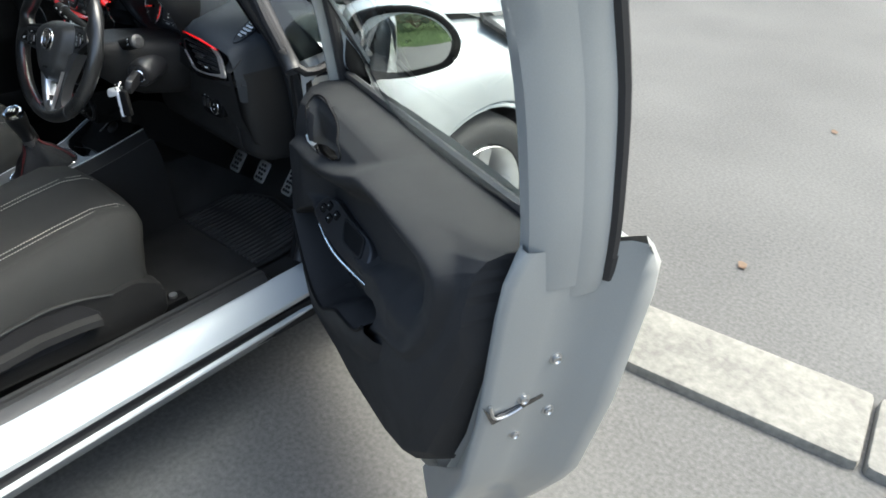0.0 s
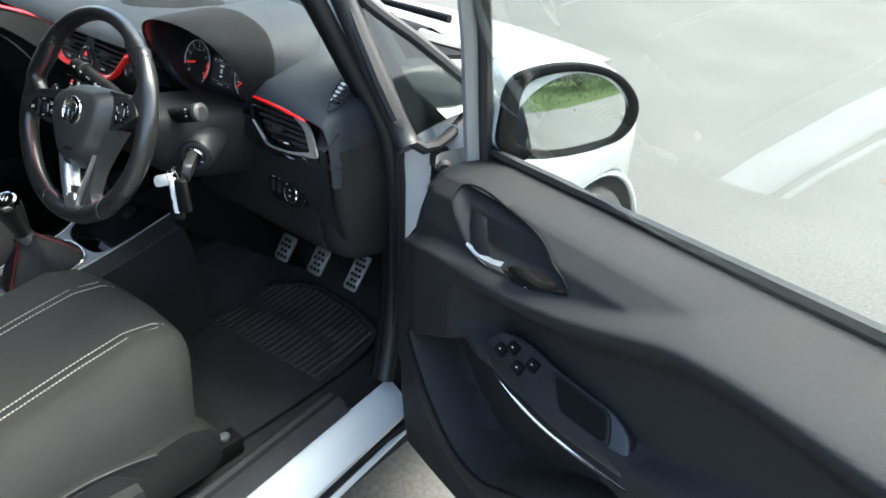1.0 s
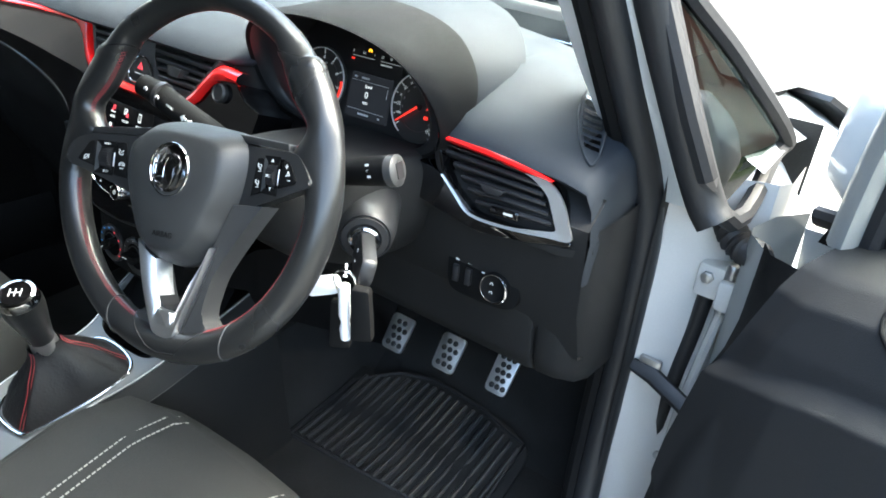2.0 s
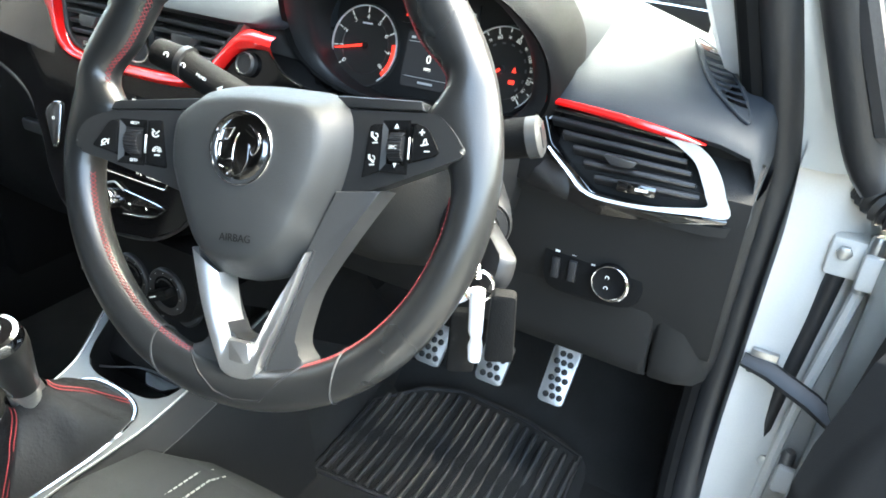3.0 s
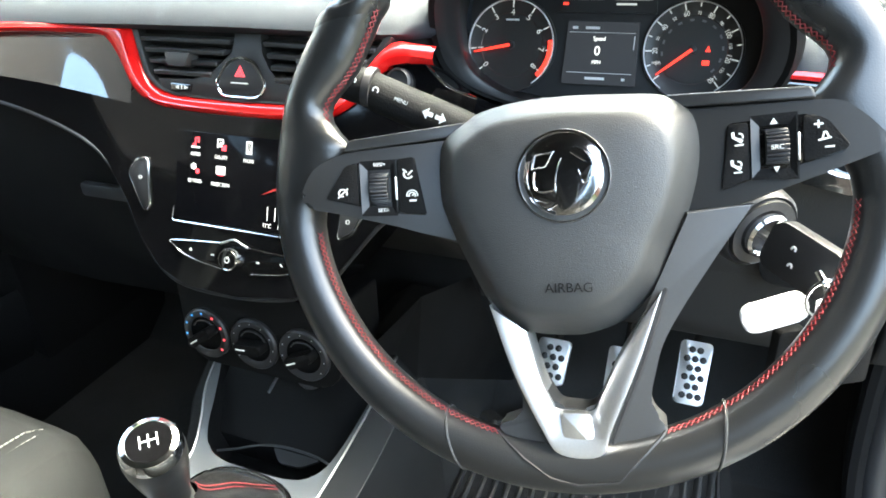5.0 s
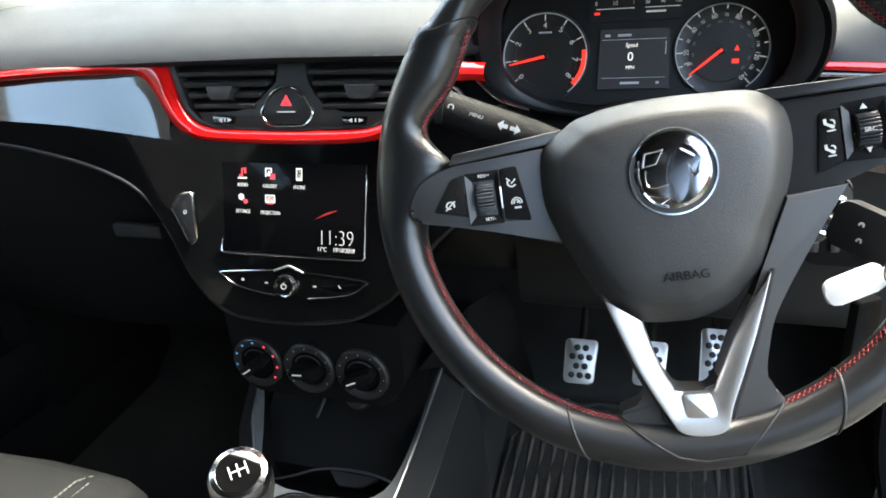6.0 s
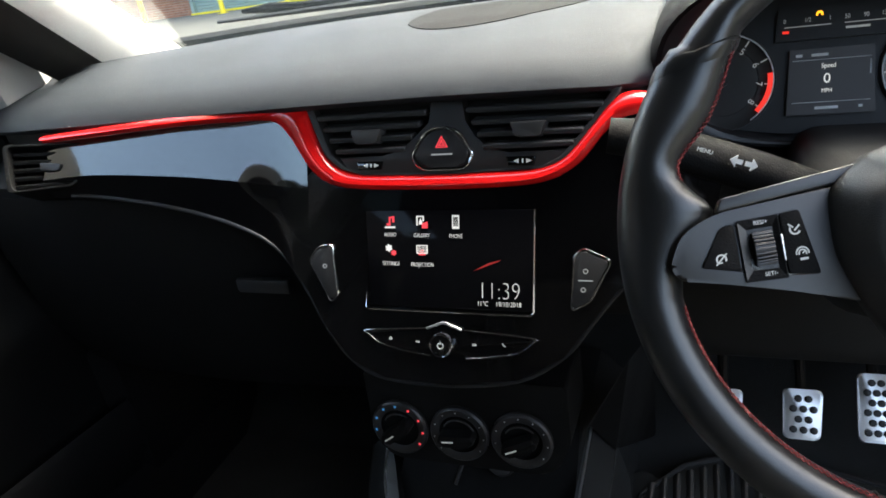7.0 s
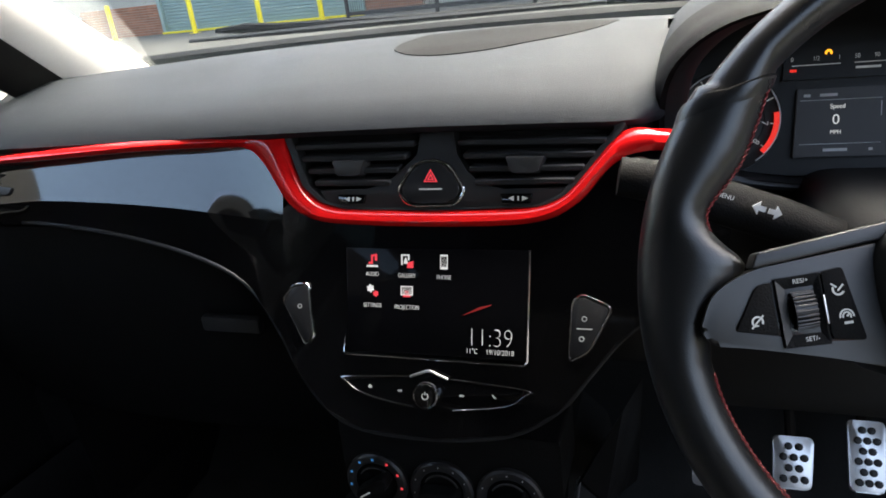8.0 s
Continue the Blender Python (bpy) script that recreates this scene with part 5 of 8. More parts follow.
def symbol(x, y, s, kind=0):
    """Small line symbols: a dial struck through, a dial with an arrow, a doubled dial over a word bar, a handset with waves."""
    def bar(x0, y0, x1, y1, w=0.22):
        a, b = Vector((x + s * x0, y + s * y0)), Vector((x + s * x1, y + s * y1))
        n = (b - a).normalized() * (w * s / 2)
        n = Vector((-n.y, n.x))
        return [a - n, b - n, b + n, a + n]
    if kind == 0:
        return [arc_band(s * 0.62, s * 0.88, -30, 210, 12, x, y), bar(-0.95, -0.85, 0.95, 0.85), bar(-0.7, -0.55, 0.1, -0.55)]
    if kind == 1:
        return [arc_band(s * 0.62, s * 0.88, 150, 330, 12, x, y), bar(-0.9, 0.9, -0.2, 0.3), bar(-0.1, -0.2, 0.75, 0.6)]
    if kind == 2:
        return [arc_band(s * 0.45, s * 0.65, -30, 200, 12, x, y + 0.15 * s), arc_band(s * 0.82, s * 1.02, -10, 190, 14, x, y + 0.15 * s), bar(0.0, 0.1, 0.35, 0.45), bar(-0.5, -0.75, 0.7, -0.75, 0.35)]
    return [bar(-0.8, 0.9, -0.75, 0.1, 0.4), bar(-0.75, 0.2, 0.1, -0.35, 0.35), bar(-0.1, -0.2, 0.35, -0.5, 0.5), arc_band(s * 0.35, s * 0.55, -30, 100, 6, x, y + 0.2 * s), bar(-0.6, -0.95, 0.5, -0.9)]


pod(spokes["left"], WHEEL_L, [(-0.1390, -0.0015), (-0.1250, 0.0195), (-0.0845, 0.0228), (-0.0785, -0.0150), (-0.10, -0.0115)], (-0.1180, -0.0955), (-0.1062, 0.0042),
    [symbol(-0.1275, 0.0020, 0.0032), symbol(-0.0885, 0.0115, 0.0034, 1), symbol(-0.0868, -0.0020, 0.0034, 2)])
pod(spokes["right"], WHEEL_R, [(0.0862, -0.0100), (0.0900, 0.0257), (0.1290, 0.0257), (0.1355, 0.0219), (0.1445, 0.0090), (0.1435, 0.0062)], (0.1005, 0.1235), (0.1115, 0.0108),
    [symbol(0.0955, 0.0165, 0.0038, 3), symbol(0.0945, 0.0022, 0.0036, 3), [(0.1290, 0.0195), (0.1330, 0.0195), (0.1330, 0.0204), (0.1290, 0.0204)], [(0.1306, 0.0180), (0.1314, 0.0180), (0.1314, 0.0219), (0.1306, 0.0219)], [[(0.1310, 0.0115), (0.1365, 0.0125), (0.1362, 0.0133), (0.1306, 0.0123)], [(0.1320, 0.0120), (0.1330, 0.0160), (0.1337, 0.0160), (0.1328, 0.0120)], [(0.1350, 0.0125), (0.1337, 0.0160), (0.1344, 0.0162), (0.1358, 0.0127)]], [(0.1335, 0.0080), (0.1375, 0.0080), (0.1375, 0.0088), (0.1335, 0.0088)], [(0.1098, 0.0222), (0.1132, 0.0222), (0.1115, 0.0252)], [(0.1108, 0.0005), (0.1136, 0.0005), (0.1122, -0.0024)]])
words("button_word", "RES/+", 0.0030, WHITEMARK, spokes["left"], WHEEL_L, -0.1050, 0.0180, 0.0046)
words("button_word", "SET/-", 0.0030, WHITEMARK, spokes["left"], WHEEL_L, -0.1040, -0.0095, 0.0046)
words("button_word", "SRC", 0.0034, WHITEMARK, spokes["right"], WHEEL_R, 0.1122, 0.0100, 0.0095)

# lower spoke: dark leather-look fork with a silver V
fork = rounded([(-0.0440, -0.062), (-0.0320, -0.1073), (-0.0220, -0.133), (-0.0420, -0.1400), (-0.0270, -0.1570), (-0.0101, -0.1695), (0.0057, -0.1740), (0.0284, -0.1725), (0.0430, -0.1570), (0.0550, -0.1385), (0.0462, -0.1300), (0.0463, -0.1185), (0.0530, -0.0915), (0.0642, -0.0720), (0.0787, -0.0500), (0.0891, -0.0349), (0.1020, -0.0174), (0.068, -0.0200), (0.046, -0.0740), (0.0297, -0.0992), (0.0211, -0.1186), (0.0134, -0.1299), (-0.0056, -0.1283), (-0.0150, -0.1120), (-0.0236, -0.0887), (-0.036, -0.060)], [0, 0.01, 0.012, 0.003, 0.01, 0.01, 0.01, 0.01, 0.01, 0.003, 0.006, 0.01, 0.01, 0.01, 0.01, 0.01, 0, 0, 0, 0.01, 0.005, 0.004, 0.004, 0.01, 0.01, 0], 4)
low_spoke = part("lower_spoke", prism(fork, -0.022, 0.0005, 0.004, 3), SPOKE, steering, "dark grey lower spoke", WHEEL)
part("fork_rib", tube([WHEEL @ Vector((*p, 0.0010)) for p in smooth([(0.0565, -0.0610), (0.0440, -0.0988), (0.0278, -0.1382), (0.0195, -0.1568), (-0.0050, -0.1570), (-0.0160, -0.1420)], 5)], 0.0011, 6), RUBBER, low_spoke, "")
vee_out = smooth([(-0.0415, -0.068), (-0.0293, -0.1073), (-0.0138, -0.1415), (-0.0040, -0.1545), (0.0175, -0.1545), (0.0253, -0.1370), (0.0415, -0.0985), (0.0540, -0.062)], 5)
vee_in = smooth([(-0.0205, -0.0845), (-0.0140, -0.1110), (-0.0078, -0.1255), (-0.0052, -0.1290), (0.0130, -0.1300), (0.0185, -0.1225), (0.0297, -0.0992), (0.0440, -0.0765)], 5)
part("silver_trim", loft([[WHEEL @ Vector((*(p + (q - p) * f), h)) for p, q in zip(vee_out, vee_in)] for f, h in ((0.0, -0.004), (0.0, 0.0060), (0.04, 0.0078), (0.12, 0.0080), (0.5, 0.0066), (0.9, 0.0040), (1.0, 0.002), (1.0, -0.018))]), ALU, low_spoke, "satin silver V-shaped trim", sharp=50)
part("trim_foot", prism(rounded([(-0.0035, -0.1295), (0.0125, -0.1300), (0.0172, -0.1515), (-0.0030, -0.1515)], 0.002, 3), 0.0005, 0.0068, 0.0012), ALU, low_spoke, "", WHEEL)
part("fork_groove", tube([rim_at(math.degrees(math.atan2(y, x)), q, 0.0003) for x, y, q in ((-0.042, -0.140, 165), (-0.034, -0.150, 135), (-0.0252, -0.1567, 112), (-0.0101, -0.1692, 80), (0.0057, -0.1736, 68), (0.0284, -0.1721, 72), (0.0413, -0.1560, 115), (0.050, -0.144, 145), (0.0535, -0.139, 165))], 0.0009, 5), RUBBER, low_spoke, "", WHEEL)

# steering column, stalks, ignition lock
column = thing("steering_column", (0.36, 0.16, 0.85), "dark grey steering column shroud with stalks", "steering column")
sections = []
for y, cx_, cz_, hw, up_, dn in ((0.055, 0.362, 0.950, 0.055, 0.010, 0.060), (0.10, 0.366, 0.942, 0.078, 0.018, 0.098), (0.16, 0.368, 0.930, 0.085, 0.022, 0.118), (0.24, 0.370, 0.915, 0.085, 0.025, 0.120), (0.30, 0.37, 0.90, 0.08, 0.025, 0.11)):
    sections.append([Vector((p.x, y, p.y)) for p in rounded([(cx_ - hw, cz_ - dn * 0.5), (cx_ - hw, cz_ + up_), (cx_ + hw, cz_ + up_), (cx_ + hw, cz_ - dn * 0.5), (cx_ + hw * 0.6, cz_ - dn), (cx_ - hw * 0.6, cz_ - dn)], 0.03, 5)])
part("shroud", loft(sections, closed=True, caps=True), DASHLOW, column, "dark grey column shroud", sharp=60)
LOCK = place((0.470, 0.132, 0.887), (0.80, 0.60, 0.0), (0.04, -0.06, 1.0))
part("lock_housing", lathe([(0.034, -0.07), (0.032, -0.02), (0.0295, 0.0), (0.027, 0.003), (0.025, 0.001)], 32), SATIN, column, "round ignition lock housing", LOCK)
lock = part("ignition_lock", lathe([(0.0255, 0.0), (0.0245, 0.005), (0.018, 0.005), (0.0165, 0.002), (0.0, 0.002)], 32), RUBBER, column, "black ignition lock", LOCK)
part("lock_ring", lathe([(0.0165, 0.002), (0.0165, 0.010), (0.0145, 0.012), (0.0125, 0.010), (0.0125, 0.002)], 32), CHROME, lock, "chrome ignition ring", LOCK)
left_stalk = part("left_stalk", tube([(0.30, 0.115, 0.930), (0.255, 0.108, 0.951), (0.215, 0.100, 0.968), (0.185, 0.096, 0.981), (0.158, 0.094, 0.986)], [0.014, 0.0145, 0.0145, 0.0140, 0.0125], 16, flat=0.8), HARD, column, "black indicator stalk")
ST = place((0.221, 0.0862, 0.9735), (0.93, 0.14, -0.36), (0.33, 0.35, 0.88))
part("stalk_collar", tube([(0.193, 0.0966, 0.980), (0.187, 0.096, 0.981)], 0.0152, 16, flat=0.85), SATIN, left_stalk, "")
for x, y in ((-0.040, 0.002), (-0.022, 0.0015)):
    part("stalk_mark", prism(arc_band(0.0016, 0.0024, -40, 220, 10, x, y), 0.0, 0.0012), PAINTMARK, left_stalk, "white stalk symbol", ST)
words("stalk_word", "MENU", 0.0038, PAINTMARK, left_stalk, ST, -0.002, 0.001, 0.001)
part("stalk_mark", prism([(0.015, 0.0), (0.019, 0.004), (0.019, 0.0015), (0.023, 0.0015), (0.023, -0.0015), (0.019, -0.0015), (0.019, -0.004)], 0.0, 0.0012), PAINTMARK, left_stalk, "white arrow", ST)
part("stalk_mark", prism([(0.033, 0.0), (0.029, 0.004), (0.029, 0.0015), (0.025, 0.0015), (0.025, -0.0015), (0.029, -0.0015), (0.029, -0.004)], 0.0, 0.0012), PAINTMARK, left_stalk, "", ST)
right_stalk = part("right_stalk", tube([(0.42, 0.127, 0.946), (0.45, 0.127, 0.955), (0.48, 0.127, 0.965), (0.500, 0.126, 0.972), (0.514, 0.1255, 0.9765)], [0.013, 0.0135, 0.0145, 0.0150, 0.0150], 18), HARD, column, "black wiper stalk")
STR = place((0.5170, 0.125, 0.9775), (-0.2, 0.95, -0.1), (-0.3, 0.0, 1.0))
part("stalk_cap", lathe([(0.0153, -0.008), (0.0153, 0.0), (0.0125, 0.002), (0.0, 0.0025)], 24), SPOKE, right_stalk, "black stalk end cap", STR)
part("cap_mark", prism(rounded([(-0.006, -0.008), (0.006, -0.008), (0.006, 0.008), (-0.006, 0.008)], 0.002, 2), 0.002, 0.003), SATIN, right_stalk, "", STR)
SM = place((0.490, 0.1125, 0.9715), (0.94, 0.0, 0.34), (-0.2, 0.25, 0.94))
for k in range(3):
    part("stalk_mark", box((0.004, 0.0022, 0.001), (0.001 * k, 0.0065 - 0.0055 * k, 0.0)), PAINTMARK, right_stalk, "white stalk symbol", SM)

# key in the lock with its ring and tags
key = thing("car_key", (0.47, 0.10, 0.85), "black car key in the ignition with white tags on its ring", "key")
KEY = place((0.474, 0.124, 0.887), (0.70, -0.70, -0.08), (0.10, 0.10, 0.98))
part("key_blade", box((0.03, 0.003, 0.009), (-0.01, 0, 0), 0.0008), STEEL, key, "steel key blade", KEY)
fob = part("key_head", dome(rounded([(0.005, -0.013), (0.012, -0.018), (0.062, -0.017), (0.068, 0.0), (0.062, 0.017), (0.012, 0.018), (0.005, 0.013)], 0.006, 4), [(0.95, -0.007), (1.0, -0.004), (1.0, 0.004), (0.95, 0.007), (0.7, 0.0078)]), SATIN, key, "black remote key head", KEY @ pose(0, 0, 0, -8, 0, 0))
for x, y in ((0.028, 0.005), (0.031, -0.006)):
    part("key_mark", prism(blob(x, y, 0.0022), 0.0076, 0.0082), PAINTMARK, fob, "white padlock symbol", KEY @ pose(0, 0, 0, -8, 0, 0))
ring_c = Vector((0.508, 0.062, 0.880))
part("key_ring", tube([ring_c + Vector((0.011 * math.cos(q), 0.004 * math.cos(q), 0.013 * math.sin(q))) for q in [2 * math.pi * j / 28 for j in range(28)]], 0.0011, 6, True), CHROME, key, "steel split ring")
part("ring_link", tube([(0.502, 0.071, 0.893), (0.508, 0.063, 0.886)], 0.0022, 8), CHROME, key, "")
TAGM = place((0.480, 0.058, 0.866), (0.90, 0.30, 0.32), (-0.2, 0.3, 0.93))
part("white_tag", prism(rounded([(-0.018, -0.010), (0.022, -0.009), (0.022, 0.010), (-0.018, 0.009)], 0.008, 5), -0.002, 0.002, 0.0012), TAG, key, "white plastic tag", TAGM)
part("white_stick", tube([(0.509, 0.060, 0.878), (0.510, 0.059, 0.862), (0.511, 0.058, 0.845), (0.512, 0.058, 0.838), (0.512, 0.058, 0.830), (0.512, 0.058, 0.818)], [0.006, 0.0058, 0.0058, 0.0042, 0.0060, 0.005], 10), TAG, key, "white plastic tag stick")
part("hanging_fob", prism(rounded([(-0.009, 0.0), (0.009, 0.0), (0.012, -0.058), (-0.010, -0.060)], 0.004, 3), -0.005, 0.005, 0.002), HARD, key, "black hanging fob", place((0.529, 0.062, 0.882), (0.9, 0.4, 0), (0, 0, 1)))
part("hanging_fob", prism(rounded([(-0.010, 0.0), (0.010, 0.0), (0.010, -0.055), (-0.012, -0.055)], 0.004, 3), -0.004, 0.004, 0.002), HARD, key, "", place((0.495, 0.070, 0.850), (0.85, 0.5, 0), (-0.15, 0, 1)))

# ---- dashboard ----
dash = thing("dashboard", (0, 0.45, 0.60), "black dashboard with a gloss red trim line", "dashboard")


def pad_lip(x):
    y = float(np.interp(x, [-0.70, -0.60, -0.465, -0.25, -0.13, 0.0, 0.12, 0.15, 0.17, 0.185, 0.198, 0.46, 0.474, 0.482, 0.62, 0.68], [0.290, 0.245, 0.215, 0.200, 0.190, 0.190, 0.193, 0.200, 0.215, 0.240, 0.36, 0.36, 0.262, 0.254, 0.262, 0.272]))
    z = float(np.interp(x, [-0.70, -0.60, -0.465, -0.25, -0.13, 0.0, 0.12, 0.15, 0.17, 0.185, 0.198, 0.46, 0.474, 0.482, 0.62, 0.68], [0.975, 0.984, 0.992, 0.999, 1.003, 1.004, 1.002, 1.000, 0.998, 0.996, 0.98, 0.98, 0.973, 0.972, 0.960, 0.94]))
    return y, z


rows = []
for x in [-0.70 + 0.021 * k for k in range(40)] + [0.135, 0.15, 0.16, 0.17, 0.178, 0.185, 0.198, 0.24, 0.30, 0.36, 0.42, 0.46, 0.474, 0.482] + [0.50 + 0.0155 * k for k in range(10)] + [0.648]:
    y, z = pad_lip(x)
    sag = (0.046 if x > 0 else 0.022) * (abs(x) / 0.65) ** 2.2 + 0.15 * max(0.0, x - 0.45)
    crown = 1.050 - sag
    ye = 0.655 - 0.10 * (abs(x) / 0.7) ** 2
    rows.append([(x, y + 0.03, z - 0.014), (x, y + 0.006, z - 0.010), (x, y - 0.001, z - 0.004), (x, y + 0.004, z + 0.004), (x, y + 0.025, z + 0.3 * (crown - z) + 0.004), (x, y + 0.07, z + 0.62 * (crown - z)), (x, y + 0.13, z + 0.88 * (crown - z)), (x, 0.40, crown), (x, 0.52, crown - 0.008), (x, ye - 0.03, crown - 0.018), (x, ye, crown - 0.035)])
rows.append([(0.656, y + 0.002, z - 0.018) for _, y, z in rows[-1]])
rows.append([(0.660, y + 0.004, z - 0.055) for _, y, z in rows[-2]])
rows.append([(0.655, y + 0.010, z - 0.110) for _, y, z in rows[-3]])
part("dash_top", loft(rows), SOFT, dash, "soft grained dark grey dash top", sharp=60)
part("dash_core", loft([[(x, pad_lip(x)[0] + 0.022, pad_lip(x)[1] - 0.012), (x, pad_lip(x)[0] + 0.025, 0.935), (x, 0.23 + 0.03 * (x > 0.17), 0.91), (x, 0.24 + 0.03 * (x > 0.17), 0.80), (x, 0.30, 0.72), (x, 0.42, 0.68)] for x in (-0.70, -0.55, -0.4, -0.2, -0.12, 0.12, 0.163, 0.185, 0.198, 0.3, 0.4, 0.46, 0.482, 0.5, 0.6, 0.66)]), DASHLOW, dash, "black lower dash body")


def dash_z(x, y):
    """Height of the dash top."""
    ly, lz = pad_lip(x)
    crown = 1.050 - (0.046 if x > 0 else 0.022) * (abs(x) / 0.65) ** 2.2 - 0.15 * max(0.0, x - 0.45)
    return float(np.interp(y, [ly + 0.004, ly + 0.025, ly + 0.07, ly + 0.13, 0.40, 0.52], [lz + 0.004, lz + 0.3 * (crown - lz) + 0.004, lz + 0.62 * (crown - lz), lz + 0.88 * (crown - lz), crown, crown - 0.008]))


rows = []
for f in (1.0, 0.985, 0.8, 0.6, 0.4, 0.2, 0.02):
    rows.append([(x, y, dash_z(x, y) + (0.0008 if f < 0.99 else -0.002)) for x, y in [(0.030 + f * (0.100 * math.cos(a) + 0.045 * math.sin(a)), 0.385 + f * 0.085 * math.sin(a)) for a in [2 * math.pi * j / 40 for j in range(40)]]])
part("speaker_grille", loft(rows, closed=True), HARD, dash, "fine black speaker grille")


# centre stack
AL = math.atan(0.38)
STACK = place((0, 0.14, 0.811), (1, 0, 0), (0, math.sin(AL), math.cos(AL)))


def sv(x, z):
    return Vector((x, (z - 0.811) / math.cos(AL)))


fascia = [sv(*p) for p in ((-0.136, 0.937), (-0.108, 0.922), (-0.07, 0.9175), (0.0, 0.9165), (0.07, 0.918), (0.104, 0.924), (0.126, 0.938), (0.146, 0.962), (0.165, 0.971), (0.188, 0.9722), (0.2014, 0.9620), (0.215, 0.9535), (0.239, 0.9470), (0.230, 0.90), (0.195, 0.865), (0.168, 0.846), (0.152, 0.833), (0.129, 0.804), (0.107, 0.777), (0.066, 0.755), (0.0, 0.746), (-0.066, 0.748), (-0.101, 0.761), (-0.129, 0.790), (-0.148, 0.823), (-0.146, 0.93))]
stack = part("centre_panel", prism(fascia, -0.06, 0.0), PIANO_DIM, dash, "piano black centre panel", STACK)
part("stack_edge", tube([STACK @ Vector((p.x, p.y, -0.003)) for p in smooth([sv(*q) for q in ((-0.46, 0.917), (-0.426, 0.916), (-0.339, 0.907), (-0.251, 0.890), (-0.188, 0.866), (-0.153, 0.828), (-0.129, 0.790), (-0.101, 0.761), (-0.067, 0.747), (0.0, 0.745), (0.066, 0.754), (0.107, 0.777), (0.130, 0.804), (0.156, 0.835), (0.19, 0.862))], 4)], 0.0022, 8), SATIN, stack, "satin black panel edge")
def along(xs, vals):
    """A smooth curve of one value over x."""
    line = smooth([Vector((x, v)) for x, v in zip(xs, vals)], 12)
    return lambda x: float(np.interp(x, [p.x for p in line], [p.y for p in line]))


fascia_top = along((-0.49, -0.41, -0.30, -0.20, -0.17, -0.145), (0.976, 0.980, 0.985, 0.985, 0.981, 0.968))
fascia_mid = along((-0.49, -0.41, -0.27, -0.145, -0.10), (0.934, 0.938, 0.932, 0.919, 0.914))
fascia_low = along((-0.49, -0.426, -0.339, -0.251, -0.188, -0.145), (0.915, 0.914, 0.905, 0.888, 0.864, 0.82))
upper, lower_ = [], []
for k in range(47):
    x = -0.49 + 0.345 * k / 46
    zt, zc, zb = fascia_top(x), fascia_mid(x), fascia_low(x)
    fade = float(ease((-0.140 - x) / 0.10))
    upper.append([STACK @ Vector((*sv(x, zt + (zc - zt) * f), (-0.004 + 0.0125 * f) * fade)) for f in (0.0, 0.2, 0.4, 0.6, 0.8, 0.95, 1.0)])
    lower_.append([STACK @ Vector((*sv(x, zc + (zb - zc) * f), (0.0085 - 0.0125 * f) * fade if f < 1.05 else -0.03)) for f in (0.0, 0.15, 0.5, 1.0, 1.06)])
fascia_part = part("passenger_fascia", loft(upper), PIANO, dash, "piano black passenger fascia", sharp=80)
part("fascia_lower_face", loft(lower_), PIANO_DIM, fascia_part, "", sharp=50)
# The glovebox takes the darkened plastic, its shade held in the colour.
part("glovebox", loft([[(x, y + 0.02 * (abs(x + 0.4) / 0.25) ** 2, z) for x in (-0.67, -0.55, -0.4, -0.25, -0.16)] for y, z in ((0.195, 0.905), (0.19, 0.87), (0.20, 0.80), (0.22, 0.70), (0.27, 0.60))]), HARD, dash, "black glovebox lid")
part("glovebox_handle", box((0.07, 0.012, 0.018), (-0.24, 0.196, 0.80), 0.004), SATIN, dash, "glovebox handle")

# red trim line: passenger strip, loop round the centre vents, short piece by the dials
red_out = [sv(*p) for p in ((-0.49, 0.974), (-0.409, 0.978), (-0.302, 0.983), (-0.205, 0.984), (-0.176, 0.981), (-0.160, 0.968), (-0.147, 0.950), (-0.134, 0.934), (-0.113, 0.9225), (-0.080, 0.918), (-0.004, 0.9165), (0.064, 0.918), (0.098, 0.923), (0.122, 0.936), (0.140, 0.956), (0.154, 0.967), (0.170, 0.971), (0.185, 0.972), (0.199, 0.971))]
red_in = [sv(*p) for p in ((-0.49, 0.982), (-0.408, 0.987), (-0.302, 0.993), (-0.205, 0.9955), (-0.165, 0.996), (-0.142, 0.995), (-0.134, 0.972), (-0.121, 0.949), (-0.104, 0.936), (-0.077, 0.931), (-0.004, 0.930), (0.064, 0.931), (0.092, 0.934), (0.110, 0.942), (0.130, 0.963), (0.147, 0.982), (0.162, 0.988), (0.180, 0.987), (0.199, 0.986))]
a, b = smooth(red_out, 4), smooth(red_in, 4)
part("red_trim", loft([[STACK @ Vector((p.x, p.y, -0.006)) for p in a], [STACK @ Vector((p.x, p.y, 0.006)) for p in a], [STACK @ Vector((*(p * 0.7 + q * 0.3), 0.0105)) for p, q in zip(a, b)], [STACK @ Vector((*(p * 0.35 + q * 0.65), 0.0095)) for p, q in zip(a, b)], [STACK @ Vector((p.x, p.y, 0.003)) for p in b], [STACK @ Vector((p.x, p.y, -0.01)) for p in b]]), RED, dash, "gloss red trim strip", sharp=50)


